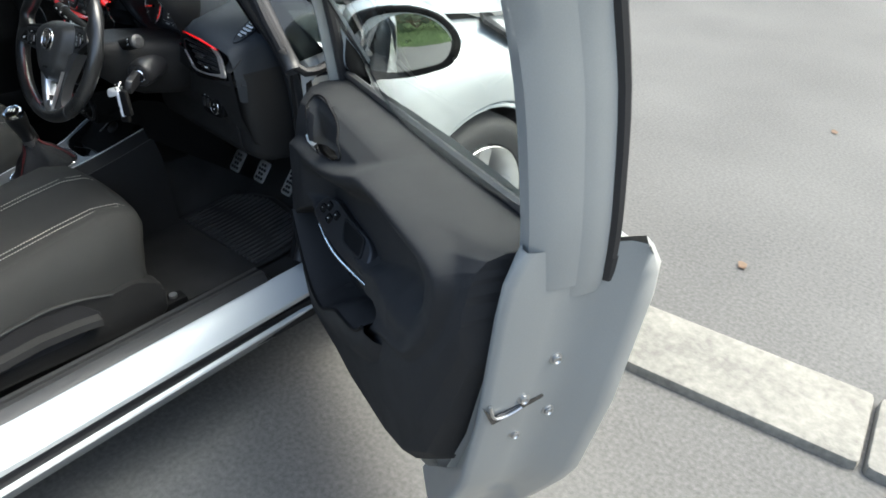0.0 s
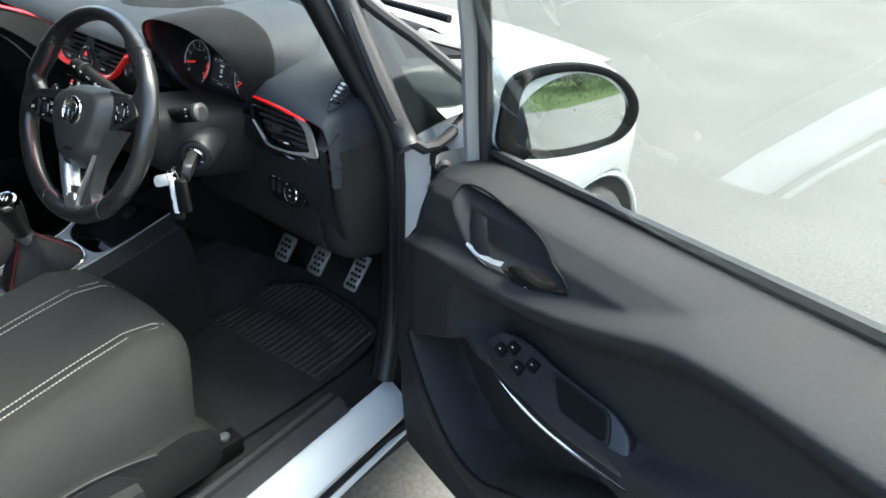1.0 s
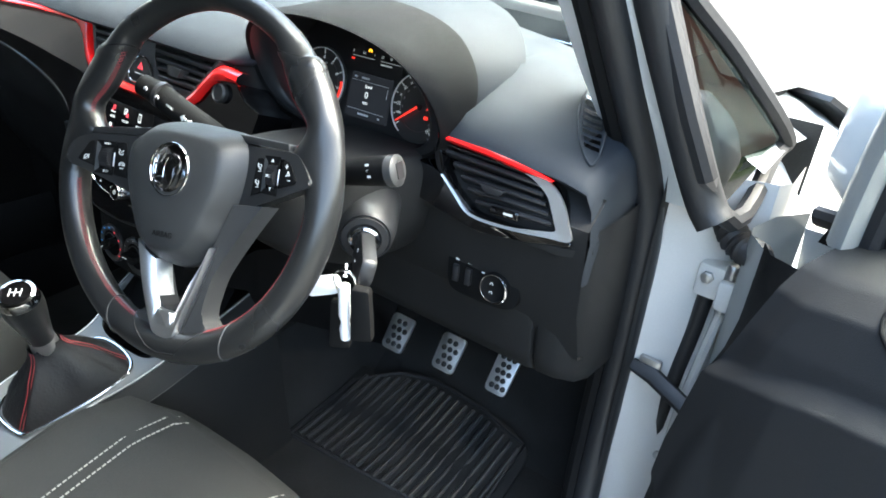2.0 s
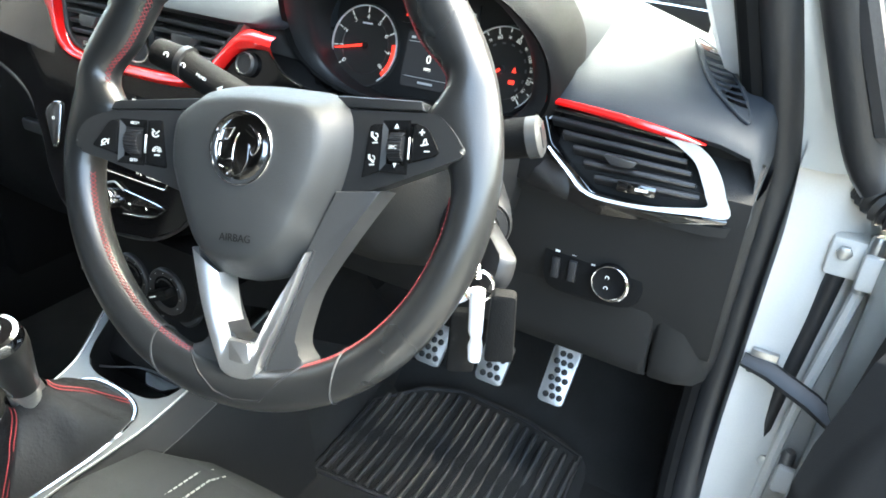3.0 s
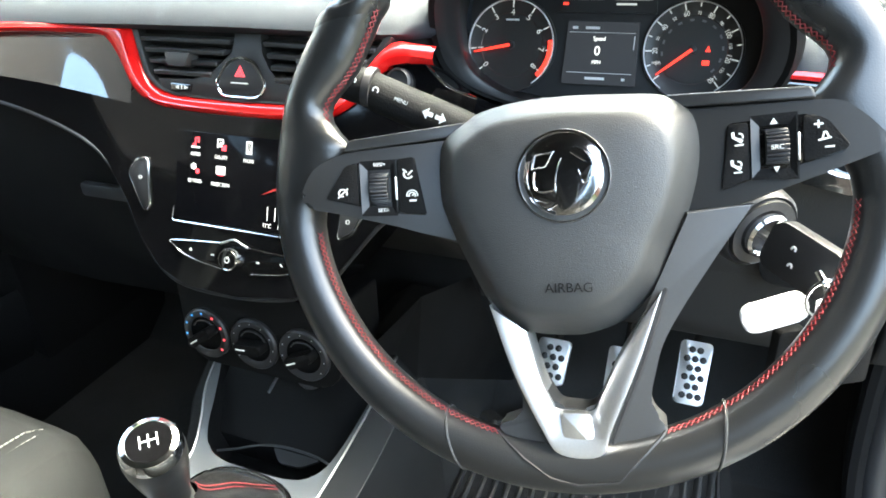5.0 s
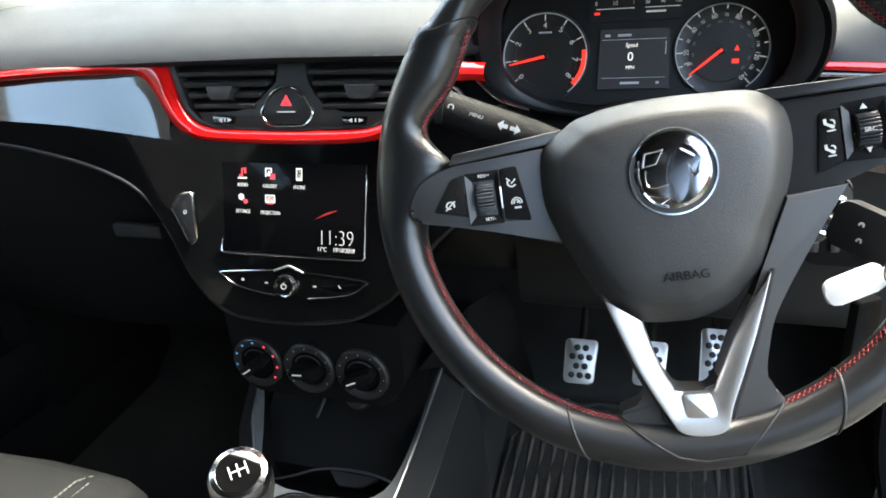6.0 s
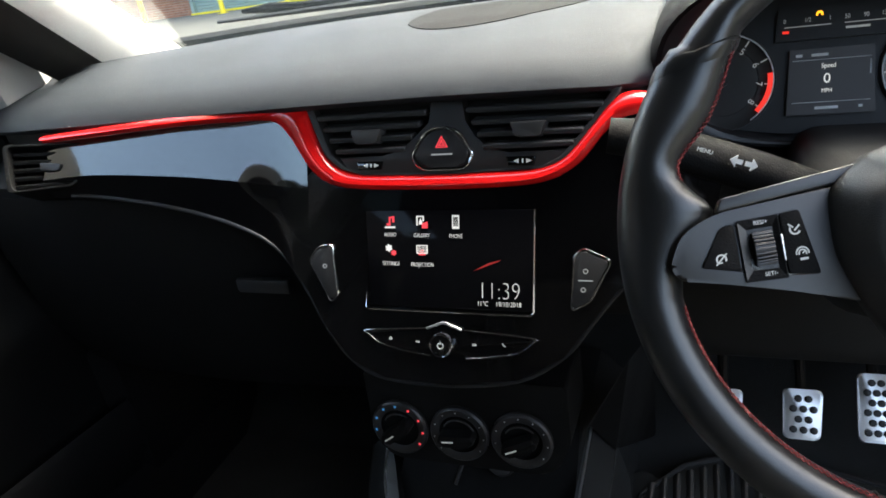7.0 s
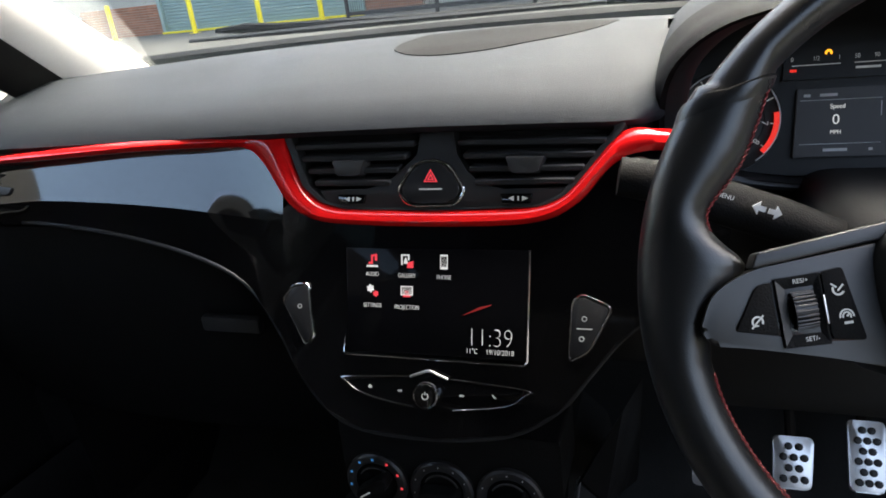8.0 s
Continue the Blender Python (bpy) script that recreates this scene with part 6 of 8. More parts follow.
def vent_slats(count, corners, out, parent, mat=SPOKE, m=STACK, tilt=18):
    """Slats between the left and the right edge of an opening, from its top to its bottom."""
    (tl, tr, bl, br) = [Vector(c) for c in corners]
    for k in range(count):
        f = (k + 0.5) / count
        l, r = tl.lerp(bl, f), tr.lerp(br, f)
        mid = (l + r) / 2
        ang = math.atan2((r - l).y, (r - l).x)
        part("slat", box(((r - l).length, 0.0052, 0.014), (0, 0, 0), 0.0012, seg=1), mat, parent, "", m @ Matrix.Translation((mid.x, mid.y, out)) @ pose(0, 0, 0, tilt, 0, math.degrees(ang)))


# centre air vents
housing = [sv(*p) for p in ((-0.142, 0.994), (0.158, 0.992), (0.132, 0.960), (0.112, 0.940), (0.094, 0.932), (0.0, 0.929), (-0.080, 0.930), (-0.105, 0.936), (-0.122, 0.949))]
hole_l = [sv(*p) for p in ((-0.131, 0.988), (-0.012, 0.988), (-0.012, 0.972), (-0.028, 0.962), (-0.042, 0.949), (-0.060, 0.9465), (-0.104, 0.9475))]
hole_r = [sv(*p) for p in ((0.020, 0.988), (0.146, 0.986), (0.116, 0.948), (0.062, 0.9455), (0.042, 0.948), (0.030, 0.960), (0.020, 0.972))]
vent = part("centre_vent", prism(housing, -0.05, -0.034), HARD, dash, "black twin air vent", STACK)
part("vent_face", ring(rounded(housing, 0.004, 3), [sum(housing, Vector((0, 0))) / 9 + (p - sum(housing, Vector((0, 0))) / 9) * 0.94 for p in rounded(housing, 0.004, 3)], -0.02, 0.0055, 0.001), SPOKE, vent, "satin dark grey vent frame", STACK)
lower = [sv(*p) for p in ((-0.106, 0.9465), (-0.060, 0.9465), (-0.042, 0.949), (-0.028, 0.962), (-0.012, 0.972), (-0.012, 0.990), (0.020, 0.990), (0.020, 0.972), (0.030, 0.960), (0.042, 0.948), (0.062, 0.9455), (0.118, 0.947), (0.100, 0.936), (0.080, 0.931), (0.0, 0.929), (-0.075, 0.930), (-0.098, 0.936))]
part("vent_lower_face", prism(lower, -0.02, 0.0045, 0.0015), SPOKE, vent, "satin dark grey vent panel", STACK)
vent_slats(4, (hole_l[0], hole_l[1], sv(-0.106, 0.948), sv(-0.040, 0.948)), 0.000, vent)
vent_slats(4, (hole_r[0], hole_r[1], sv(0.040, 0.947), sv(0.114, 0.948)), 0.000, vent)
for x in (-0.073, 0.080):
    part("vent_tab", prism(rounded([(x - 0.016, sv(0, 0.969).y), (x + 0.016, sv(0, 0.969).y), (x + 0.010, sv(0, 0.957).y), (x - 0.011, sv(0, 0.957).y)], 0.002, 3), 0.0, 0.014, 0.002), SPOKE, vent, "dark grey vent tab", STACK)
for x in (-0.073, 0.072):
    wheel_ = part("vent_thumbwheel", prism(rounded([(x - 0.0135, sv(0, 0.942).y), (x + 0.0135, sv(0, 0.942).y), (x + 0.0115, sv(0, 0.9345).y), (x - 0.0115, sv(0, 0.9345).y)], 0.001, 2), 0.003, 0.0072, 0.001), PIANO, vent, "black vent thumbwheel", STACK)
    cyv = sv(0, 0.9383).y
    part("thumb_mark", prism([(x - 0.006, cyv), (x - 0.0018, cyv + 0.002), (x - 0.0018, cyv - 0.002)], 0.0070, 0.0077), WHITEMARK, wheel_, "", STACK)
    part("thumb_mark", prism([(x + 0.010, cyv), (x + 0.005, cyv + 0.002), (x + 0.005, cyv - 0.002)], 0.0070, 0.0077), WHITEMARK, wheel_, "", STACK)
    part("thumb_mark", box((0.0012, 0.0035, 0.0006), (x + 0.0018, cyv, 0.0074)), WHITEMARK, wheel_, "", STACK)
haz = smooth([sv(*p) for p in ((-0.028, 0.944), (-0.024, 0.953), (-0.015, 0.964), (0.0, 0.968), (0.015, 0.964), (0.024, 0.953), (0.028, 0.944), (0.020, 0.9345), (0.0, 0.9335), (-0.020, 0.9345))], 4, True)
hc = sum(haz, Vector((0, 0))) / len(haz)
hazard = part("hazard_switch", prism([hc + (p - hc) * 0.9 for p in haz], 0.0, 0.0085, 0.002), SATIN, vent, "satin black hazard light switch", STACK)
part("chrome_ring", tube([(p.x, p.y, 0.0068) for p in haz], 0.0015, 8, True), CHROME, hazard, "chrome surround", STACK)
ty = sv(0, 0.9555).y
part("hazard_mark", ring([(-0.006, ty - 0.0045), (0.006, ty - 0.0045), (0.0, ty + 0.0060)], [(-0.0046, ty - 0.0037), (0.0046, ty - 0.0037), (0.0, ty + 0.0044)], 0.0084, 0.0091), SCREENRED, hazard, "red warning triangle", STACK)
part("hazard_mark", ring([(-0.003, ty - 0.003), (0.003, ty - 0.003), (0.0, ty + 0.0025)], [(-0.0015, ty - 0.0021), (0.0015, ty - 0.0021), (0.0, ty + 0.0006)], 0.0084, 0.0091), SCREENRED, hazard, "", STACK)
part("hazard_mark", box((0.020, 0.0012, 0.0006), (0.0, ty - 0.0105, 0.0088)), WHITEMARK, hazard, "", STACK)

# touch screen
SCR = STACK @ Matrix.Translation((0.0, 0.0, 0.0022))
s0, s1 = sv(0, 0.814).y, sv(0, 0.899).y
display = part("touch_screen", prism([(-0.079, s0), (0.080, s0), (0.082, s1), (-0.081, s1)], -0.004, 0.0, 0.0008), SCREENGLASS, dash, "black glass touch screen showing a menu", SCR)
part("screen_frame", tube([SCR @ Vector(p) for p in ((-0.0825, s0 + 0.012, -0.001), (-0.0825, s0 - 0.0005, 0.0008), (-0.080, s0 - 0.003, 0.0014), (0.079, s0 - 0.003, 0.0014), (0.0815, s0, 0.0008), (0.083, s1, -0.0005))], [0.0003, 0.0008, 0.0010, 0.0010, 0.0008, 0.0004], 6), CHROME, display, "thin chrome screen edge")


def on_screen(px, pz):
    return px, sv(0, pz).y


def icon(x, z, shapes):
    for pts, mat in shapes:
        part("screen_icon", prism([(x + px * 0.001, sv(0, z).y + py * 0.001) for px, py in pts], 0.0002, 0.0006), mat, display, "", SCR)


cols, top_z, low_z = (-0.0555, -0.0235, 0.0100), 0.8885, 0.8640
icon(cols[0], top_z, [([(-3.5, -1), (-1, -1), (-1, 5), (4.5, 6), (4.5, 0), (2.5, 0), (2.5, 4), (0.5, 3.6), (0.5, -3), (-3.5, -3)], SCREENRED), ([(-5.5, -5.5), (5.5, -5.5), (5, -3.8), (-5, -3.8)], SCREENWHITE)])
icon(cols[1], top_z, [([(-5, -3), (-5, 6), (2.5, 6), (2.5, 1), (1.2, 1), (1.2, 4.8), (-3.8, 4.8), (-3.8, -3)], SCREENWHITE), ([(-2.8, -2), (1, -2), (0.5, 1), (-0.8, 3.5), (-2.2, 1)], SCREENWHITE), ([(0.5, -5.5), (6, -5.5), (6, 0.5), (0.5, -1)], SCREENRED)])
icon(cols[2], top_z, [([(-3.3, -6), (3.3, -6), (3.3, 6.5), (-3.3, 6.5)], SCREENWHITE), ([(-2.5, -3.8), (2.5, -3.8), (2.5, 4.8), (-2.5, 4.8)], SCREENGLASS)])
gear = [(r * math.cos(a), r * math.sin(a)) for k in range(24) for r, a in [((3.6 if (k // 2) % 2 else 2.6), 2 * math.pi * k / 24)]]
icon(cols[0], low_z, [([(x - 1.8, y + 2) for x, y in gear], SCREENWHITE), ([(x * 0.75 + 3.2, y * 0.75 - 2.5) for x, y in gear], SCREENRED)])
icon(cols[1], low_z, [([(-5.5, -3), (5.5, -3), (5.5, 5), (-5.5, 5)], SCREENWHITE), ([(-4.6, -2.2), (4.6, -2.2), (4.6, 4.2), (-4.6, 4.2)], SCREENGLASS), ([(-3.4, -4.4), (3.4, -4.4), (1.6, 0.8), (-1.6, 0.8)], SCREENRED)])
for x, z, text in ((cols[0], 0.8775, "AUDIO"), (cols[1], 0.8770, "GALLERY"), (cols[2], 0.8765, "PHONE"), (cols[0], 0.8520, "SETTINGS"), (cols[1], 0.8515, "PROJECTION")):
    words("screen_word", text, 0.0054, SCREENWHITE, display, SCR, *on_screen(x, z), 0.0003, squeeze=0.72, thin=0.02)
words("screen_clock", "11:39", 0.0225, SCREENWHITE, display, SCR, *on_screen(0.0500, 0.8300), 0.0003, "white digital clock", squeeze=0.80, thin=0.034)
words("screen_word", "11°C", 0.0062, SCREENWHITE, display, SCR, *on_screen(0.0345, 0.8195), 0.0003, squeeze=0.8, thin=0.016)
words("screen_word", "19/10/2018", 0.0062, SCREENWHITE, display, SCR, *on_screen(0.0585, 0.8195), 0.0003, squeeze=0.85, thin=0.016)
part("screen_streak", prism([(0.026, sv(0, 0.847).y), (0.050, sv(0, 0.8555).y), (0.052, sv(0, 0.857).y), (0.040, sv(0, 0.8540).y)], 0.0002, 0.0005), SCREENDARKRED, display, "", SCR)

# key row below the screen with its turning knob
row = [sv(*p) for p in ((-0.083, 0.7905), (-0.020, 0.7955), (0.012, 0.7955), (0.080, 0.7915), (0.076, 0.784), (0.060, 0.7775), (0.018, 0.7715), (-0.018, 0.7720), (-0.055, 0.7755), (-0.074, 0.782)) ]
keys = part("radio_keypad", prism(rounded(row, 0.004, 3), -0.002, 0.0022, 0.0008), PIANO_DIM, dash, "piano black radio keypad", STACK)
part("keypad_edge", tube([STACK @ Vector((p.x, p.y, 0.0024)) for p in smooth([sv(*q) for q in ((-0.020, 0.7965), (-0.082, 0.7915), (-0.080, 0.787), (-0.070, 0.7805), (-0.050, 0.7755), (-0.018, 0.7715))], 5)], 0.0008, 6), CHROME, keys, "chrome edge")
part("keypad_edge", tube([STACK @ Vector((p.x, p.y, 0.0024)) for p in smooth([sv(*q) for q in ((0.014, 0.7965), (0.079, 0.7925), (0.079, 0.787), (0.062, 0.7775), (0.018, 0.7710))], 5)], 0.0006, 6), CHROME, keys, "")
part("knob_arch", tube([STACK @ Vector((p.x, p.y, 0.003)) for p in smooth([sv(*q) for q in ((-0.020, 0.7960), (-0.013, 0.7985), (-0.003, 0.8015), (0.007, 0.7985), (0.014, 0.7960))], 5)], 0.0012, 8), STEEL, keys, "chrome arch")
KN = STACK @ Matrix.Translation((-0.003, sv(0, 0.7835).y, 0.002))
knob = part("volume_knob", lathe([(0.0118, 0.0), (0.0115, 0.010), (0.0108, 0.0115), (0.0095, 0.0112)], 36), CHROME, keys, "chrome volume knob", KN)
part("knob_face", lathe([(0.0096, 0.0), (0.0096, 0.0108), (0.0, 0.0116)], 36), PIANO, keys, "", KN)
part("power_mark", prism(arc_band(0.0024, 0.0030, 125, 415, 20), 0.0110, 0.0120), WHITEMARK, keys, "", KN)
part("power_mark", box((0.0006, 0.0028, 0.0005), (0, 0.0024, 0.0117)), WHITEMARK, keys, "", KN)
for x, z, pts in ((-0.058, 0.785, [(-2, -1.6), (2, -1.6), (2, 0.6), (0, 2.2), (-2, 0.6)]), (-0.030, 0.7835, [(-2.8, 0), (-0.4, 1.5), (-0.4, 0), (2.2, 1.5), (2.2, -1.5), (-0.4, 0), (-0.4, -1.5)]), (0.026, 0.7835, [(2.8, 0), (0.4, 1.5), (0.4, 0), (-2.2, 1.5), (-2.2, -1.5), (0.4, 0), (0.4, -1.5)]), (0.054, 0.785, [(-2, 2), (-1, 1.8), (-0.8, 0.6), (0.8, -0.8), (2, -1), (1.8, -2), (0, -1.6), (-1.8, 0.4)])):
    part("key_mark", prism([(x + px * 0.0008, sv(0, z).y + py * 0.0008) for px, py in pts], 0.0020, 0.0026), WHITEMARK, keys, "", STACK)
# flank switches
for pts, edge in (([(-0.145, 0.853), (-0.134, 0.866), (-0.1185, 0.8685), (-0.1135, 0.822), (-0.121, 0.815)], 1), ([(0.117, 0.862), (0.125, 0.8675), (0.148, 0.858), (0.130, 0.824), (0.1145, 0.816)], -1)):
    outline = rounded([sv(*p) for p in pts], 0.005, 4)
    c = sum(outline, Vector((0, 0))) / len(outline)
    sw = part("flank_switch", prism([c + (p - c) * 0.93 for p in outline], -0.002, 0.0035, 0.001), SATIN, dash, "satin black side switch", STACK)
    part("switch_edge", tube([(p.x, p.y, 0.0018) for p in outline], 0.0011, 6, True), CHROME, sw, "chrome switch edge", STACK)
    part("switch_mark", ring(circle(0.0022, 12, c.x, c.y + 0.004), circle(0.0015, 12, c.x, c.y + 0.004), 0.0034, 0.0040), WHITEMARK, sw, "", STACK)
    if edge < 0:
        part("switch_mark", ring(circle(0.0022, 12, c.x - 0.002, c.y - 0.012), circle(0.0015, 12, c.x - 0.002, c.y - 0.012), 0.0034, 0.0040), WHITEMARK, sw, "", STACK)
        part("switch_mark", box((0.012, 0.0008, 0.0005), (c.x + 0.0, c.y - 0.004, 0.0037)), WHITEMARK, sw, "", STACK)
SB = STACK @ Matrix.Translation((0.166, sv(0, 0.956).y, 0.0))
part("round_button", lathe([(0.0125, -0.004), (0.0125, 0.006), (0.0105, 0.008), (0.0095, 0.006), (0.0, 0.0065)], 32), SATIN, dash, "round satin black button", SB)

# heater panel
CLIM = place((-0.006, 0.136, 0.672), (1, 0, 0), (0, 0.10, 1))
heater = part("heater_panel", prism(rounded([(-0.100, 0.062), (0.110, 0.062), (0.112, 0.0), (0.095, -0.040), (-0.085, -0.040), (-0.098, -0.01)], [0.004, 0.004, 0.01, 0.02, 0.02, 0.01], 4), -0.08, 0.0, 0.003), HARD, dash, "black heater control panel", CLIM)
for i, x in enumerate((-0.065, 0.0, 0.064)):
    at = CLIM @ Matrix.Translation((x, 0.0, 0.0))
    dial = part("heater_dial", lathe([(0.031, 0.0), (0.031, 0.004), (0.029, 0.006), (0.024, 0.006), (0.021, 0.004)], 36), SATIN, heater, "black heater dial", at)
    part("dial_grip", prism(rounded([(-0.018, -0.006), (0.018, -0.006), (0.019, 0.006), (-0.019, 0.006)], 0.005, 4), 0.003, 0.018, 0.003), HARD, dial, "", at @ pose(0, 0, 0, 0, 0, (35, 5, 25)[i]))
    part("grip_edge", prism(arc_band(0.0165, 0.0178, 20, 150, 16), 0.0042, 0.0060), SPOKE, dial, "grey dial edge", at)
    part("grip_mark", box((0.012, 0.0015, 0.0006), (0.008, 0, 0.0182)), WHITEMARK, dial, "", at @ pose(0, 0, 0, 0, 0, (215, 185, 205)[i]))
    for k in range(9):
        a = radians(220 - 32 * k)
        mat = (BLUEMARK if k < 5 else SCREENRED) if i == 0 else PAINTMARK
        s = 0.0022 if i == 0 else 0.0010
        part("dial_mark", box((s, s, 0.0006), (0.0262 * math.cos(a), 0.0262 * math.sin(a), 0.0062)), mat, dial, "", at)

# passenger air vent
PV = STACK @ Matrix.Translation((-0.475, sv(0, 0.947).y, -0.006)) @ pose(0, 0, 0, -12, 8, 0)
pv_out = rounded([(-0.075, 0.026), (0.050, 0.026), (0.054, 0.018), (0.030, -0.024), (-0.06, -0.032)], 0.008, 4)
pvent = part("passenger_vent", prism(pv_out, -0.04, -0.012), HARD, dash, "black passenger air vent", PV)
part("vent_bezel", ring(pv_out, [p * 0.9 for p in pv_out], -0.02, 0.014, 0.001), HARD, pvent, "", PV)
vent_slats(5, ((-0.066, 0.022), (0.046, 0.022), (-0.054, -0.027), (0.027, -0.021)), 0.002, pvent, HARD, PV)
part("vent_tab", prism(rounded([(-0.02, 0.004), (0.010, 0.002), (0.006, -0.006), (-0.018, -0.005)], 0.002, 3), 0.004, 0.014, 0.002), SATIN, pvent, "black vent tab", PV)

# driver air vent, light switch, side vent
DV = place((0.555, 0.258, 0.925), (1.0, 0.06, -0.06), (0.05, 0.25, 1.0))
vent_out = rounded([(-0.100, 0.030), (0.040, 0.030), (0.060, 0.0225), (0.0735, 0.009), (0.084, -0.009), (0.0905, -0.026), (0.0646, -0.031), (0.018, -0.0388), (-0.0285, -0.0402), (-0.055, -0.0225), (-0.084, -0.002)], [0.004, 0.01, 0.01, 0.01, 0.01, 0.002, 0.01, 0.01, 0.006, 0.01, 0.004], 4)
vc = Vector((0.005, -0.004))
dvent = part("driver_vent", prism(vent_out, -0.06, -0.03), HARD, dash, "black driver air vent with a chrome edge", DV)
part("vent_bezel", ring(vent_out, [vc + (p - vc) * 0.88 for p in vent_out], -0.03, 0.003, 0.001), PIANO, dvent, "piano black vent bezel", DV)
rim_out = smooth([(0.022, 0.0285), (0.0412, 0.0300), (0.060, 0.022), (0.0737, 0.0086), (0.0837, -0.0082), (0.0908, -0.0245), (0.0646, -0.0300), (0.018, -0.0378), (-0.0285, -0.0392), (-0.0547, -0.0224), (-0.0754, -0.0067)], 5)
rim_inner = smooth([(0.0220, 0.0270), (0.0344, 0.0228), (0.0515, 0.0130), (0.0622, -0.0021), (0.0680, -0.0120), (0.0715, -0.0200), (0.058, -0.0255), (0.017, -0.0350), (-0.028, -0.0367), (-0.0535, -0.0208), (-0.0744, -0.0058)], 5)
part("vent_chrome", loft([[DV @ Vector((*p, h)) for p in line] for line, h in ((rim_out, 0.0015), (rim_out, 0.0058), (rim_inner, 0.0050), (rim_inner, 0.0005))]), ALU, dvent, "bright satin chrome vent edge", sharp=50)
vent_slats(5, ((-0.086, 0.022), (0.036, 0.022), (-0.022, -0.030), (0.068, -0.022)), -0.006, dvent, SATIN, DV, -28)
part("vent_tab", prism(rounded([(-0.0243, 0.001), (0.007, 0.0013), (0.0028, -0.0055), (-0.0158, -0.0072)], 0.003, 3), 0.0, 0.010, 0.002), SATIN, dvent, "vent tab", DV)
part("vent_thumbwheel", box((0.034, 0.009, 0.008), (0.009, -0.0232, 0.001), 0.001), PIANO, dvent, "", DV @ pose(0, 0, 0, 0, 0, 5))
part("thumb_mark", box((0.011, 0.0024, 0.001), (0.014, -0.0232, 0.0052)), WHITEMARK, dvent, "", DV @ pose(0, 0, 0, 0, 0, 5))
strip_top = smooth([(-0.090, 0.0385), (-0.070, 0.0398), (-0.019, 0.0394), (0.030, 0.0362), (0.056, 0.0300)], 4)
strip_low = smooth([(-0.090, 0.0310), (-0.069, 0.0315), (-0.017, 0.0302), (0.019, 0.0278), (0.055, 0.0285)], 4)
part("red_trim_driver", loft([[DV @ Vector((*(p.lerp(q, f)), h)) for p, q in zip(strip_top, strip_low)] for f, h in ((0.0, -0.008), (0.0, 0.005), (0.25, 0.0105), (0.6, 0.0115), (0.95, 0.0085), (1.0, 0.0))]), RED, dash, "gloss red trim strip", sharp=50)
part("vent_under_lip", prism(rounded([(-0.112, 0.0), (-0.086, -0.004), (-0.0558, -0.0238), (-0.0285, -0.0414), (0.018, -0.0400), (0.0646, -0.0322), (0.0915, -0.0272), (0.091, -0.032), (0.04, -0.045), (-0.0143, -0.0545), (-0.0486, -0.0500), (-0.077, -0.0467), (-0.106, -0.042)], 0.003, 2), -0.03, 0.0, 0.0015), PIANO, dash, "gloss black panel under the vent", DV)

LIGHT = place((0.5360, 0.2785, 0.7955), (1.0, 0.02, 0.05), (-0.05, 0.13, 1.0)) @ Matrix.Translation((0, 0, 0.007))
lights = part("light_switch_panel", prism(rounded([(-0.052, 0.030), (0.020, 0.028), (0.052, 0.010), (0.048, -0.026), (0.010, -0.030), (-0.050, -0.026)], 0.016, 4), -0.03, 0.0035, 0.001), HARD, dash, "black headlight switch panel", LIGHT)
LK = LIGHT @ Matrix.Translation((0.020, -0.002, 0.0))
part("light_knob", lathe([(0.0188, 0.0), (0.0188, 0.010), (0.0172, 0.013), (0.0152, 0.0115), (0.0, 0.0115)], 32), HARD, lights, "round black light knob", LK)
part("knob_edge", tube([LK @ Vector((0.0176 * math.cos(a), 0.0176 * math.sin(a), 0.0125)) for a in [2 * math.pi * k / 36 for k in range(36)]], [0.0007 + 0.0017 * max(0.0, math.cos(2 * math.pi * k / 36 + 0.3)) for k in range(36)], 8, True), CHROME, lights, "chrome knob edge")
for x, y in ((-0.003, 0.005), (-0.003, -0.006)):
    part("light_mark", prism(arc_band(0.0014, 0.0021, -30, 210, 10, x, y), 0.0112, 0.0122), WHITEMARK, lights, "", LK)
for k in range(5):
    a = radians(150 - 28 * k)
    part("light_mark", box((0.004, 0.0016, 0.0006), (0.0235 * math.cos(a), 0.0235 * math.sin(a), 0.0038)), PAINTMARK, lights, "", LK @ pose(0, 0, 0))
for x in (-0.038, -0.020):
    part("light_wheel", box((0.008, 0.022, 0.006), (x, -0.002, 0.0045), 0.001), SATIN, lights, "", LIGHT)
    part("light_mark", box((0.005, 0.003, 0.0006), (x, 0.016, 0.0038)), PAINTMARK, lights, "", LIGHT)

knee = ((0.268, 0.875), (0.276, 0.83), (0.284, 0.76), (0.290, 0.70), (0.300, 0.675), (0.318, 0.662), (0.36, 0.655))
part("knee_panel", loft([[(x, y + d, z) for x, d in ((0.20, 0.0), (0.35, 0.0), (0.45, 0.0), (0.55, 0.0), (0.594, 0.0), (0.600, 0.002), (0.602, 0.008))] for y, z in knee]), DASHLOW, dash, "black grained knee panel", sharp=50)
part("dash_end_panel", loft([[(x, y + d, z) for x, d in ((0.6035, 0.010), (0.605, 0.004), (0.609, 0.002), (0.632, 0.004), (0.650, 0.012), (0.660, 0.030), (0.664, 0.07), (0.664, 0.14))] for y, z in ((0.262, 0.90),) + knee]), DASHLOW, dash, "black dash end panel", sharp=50)
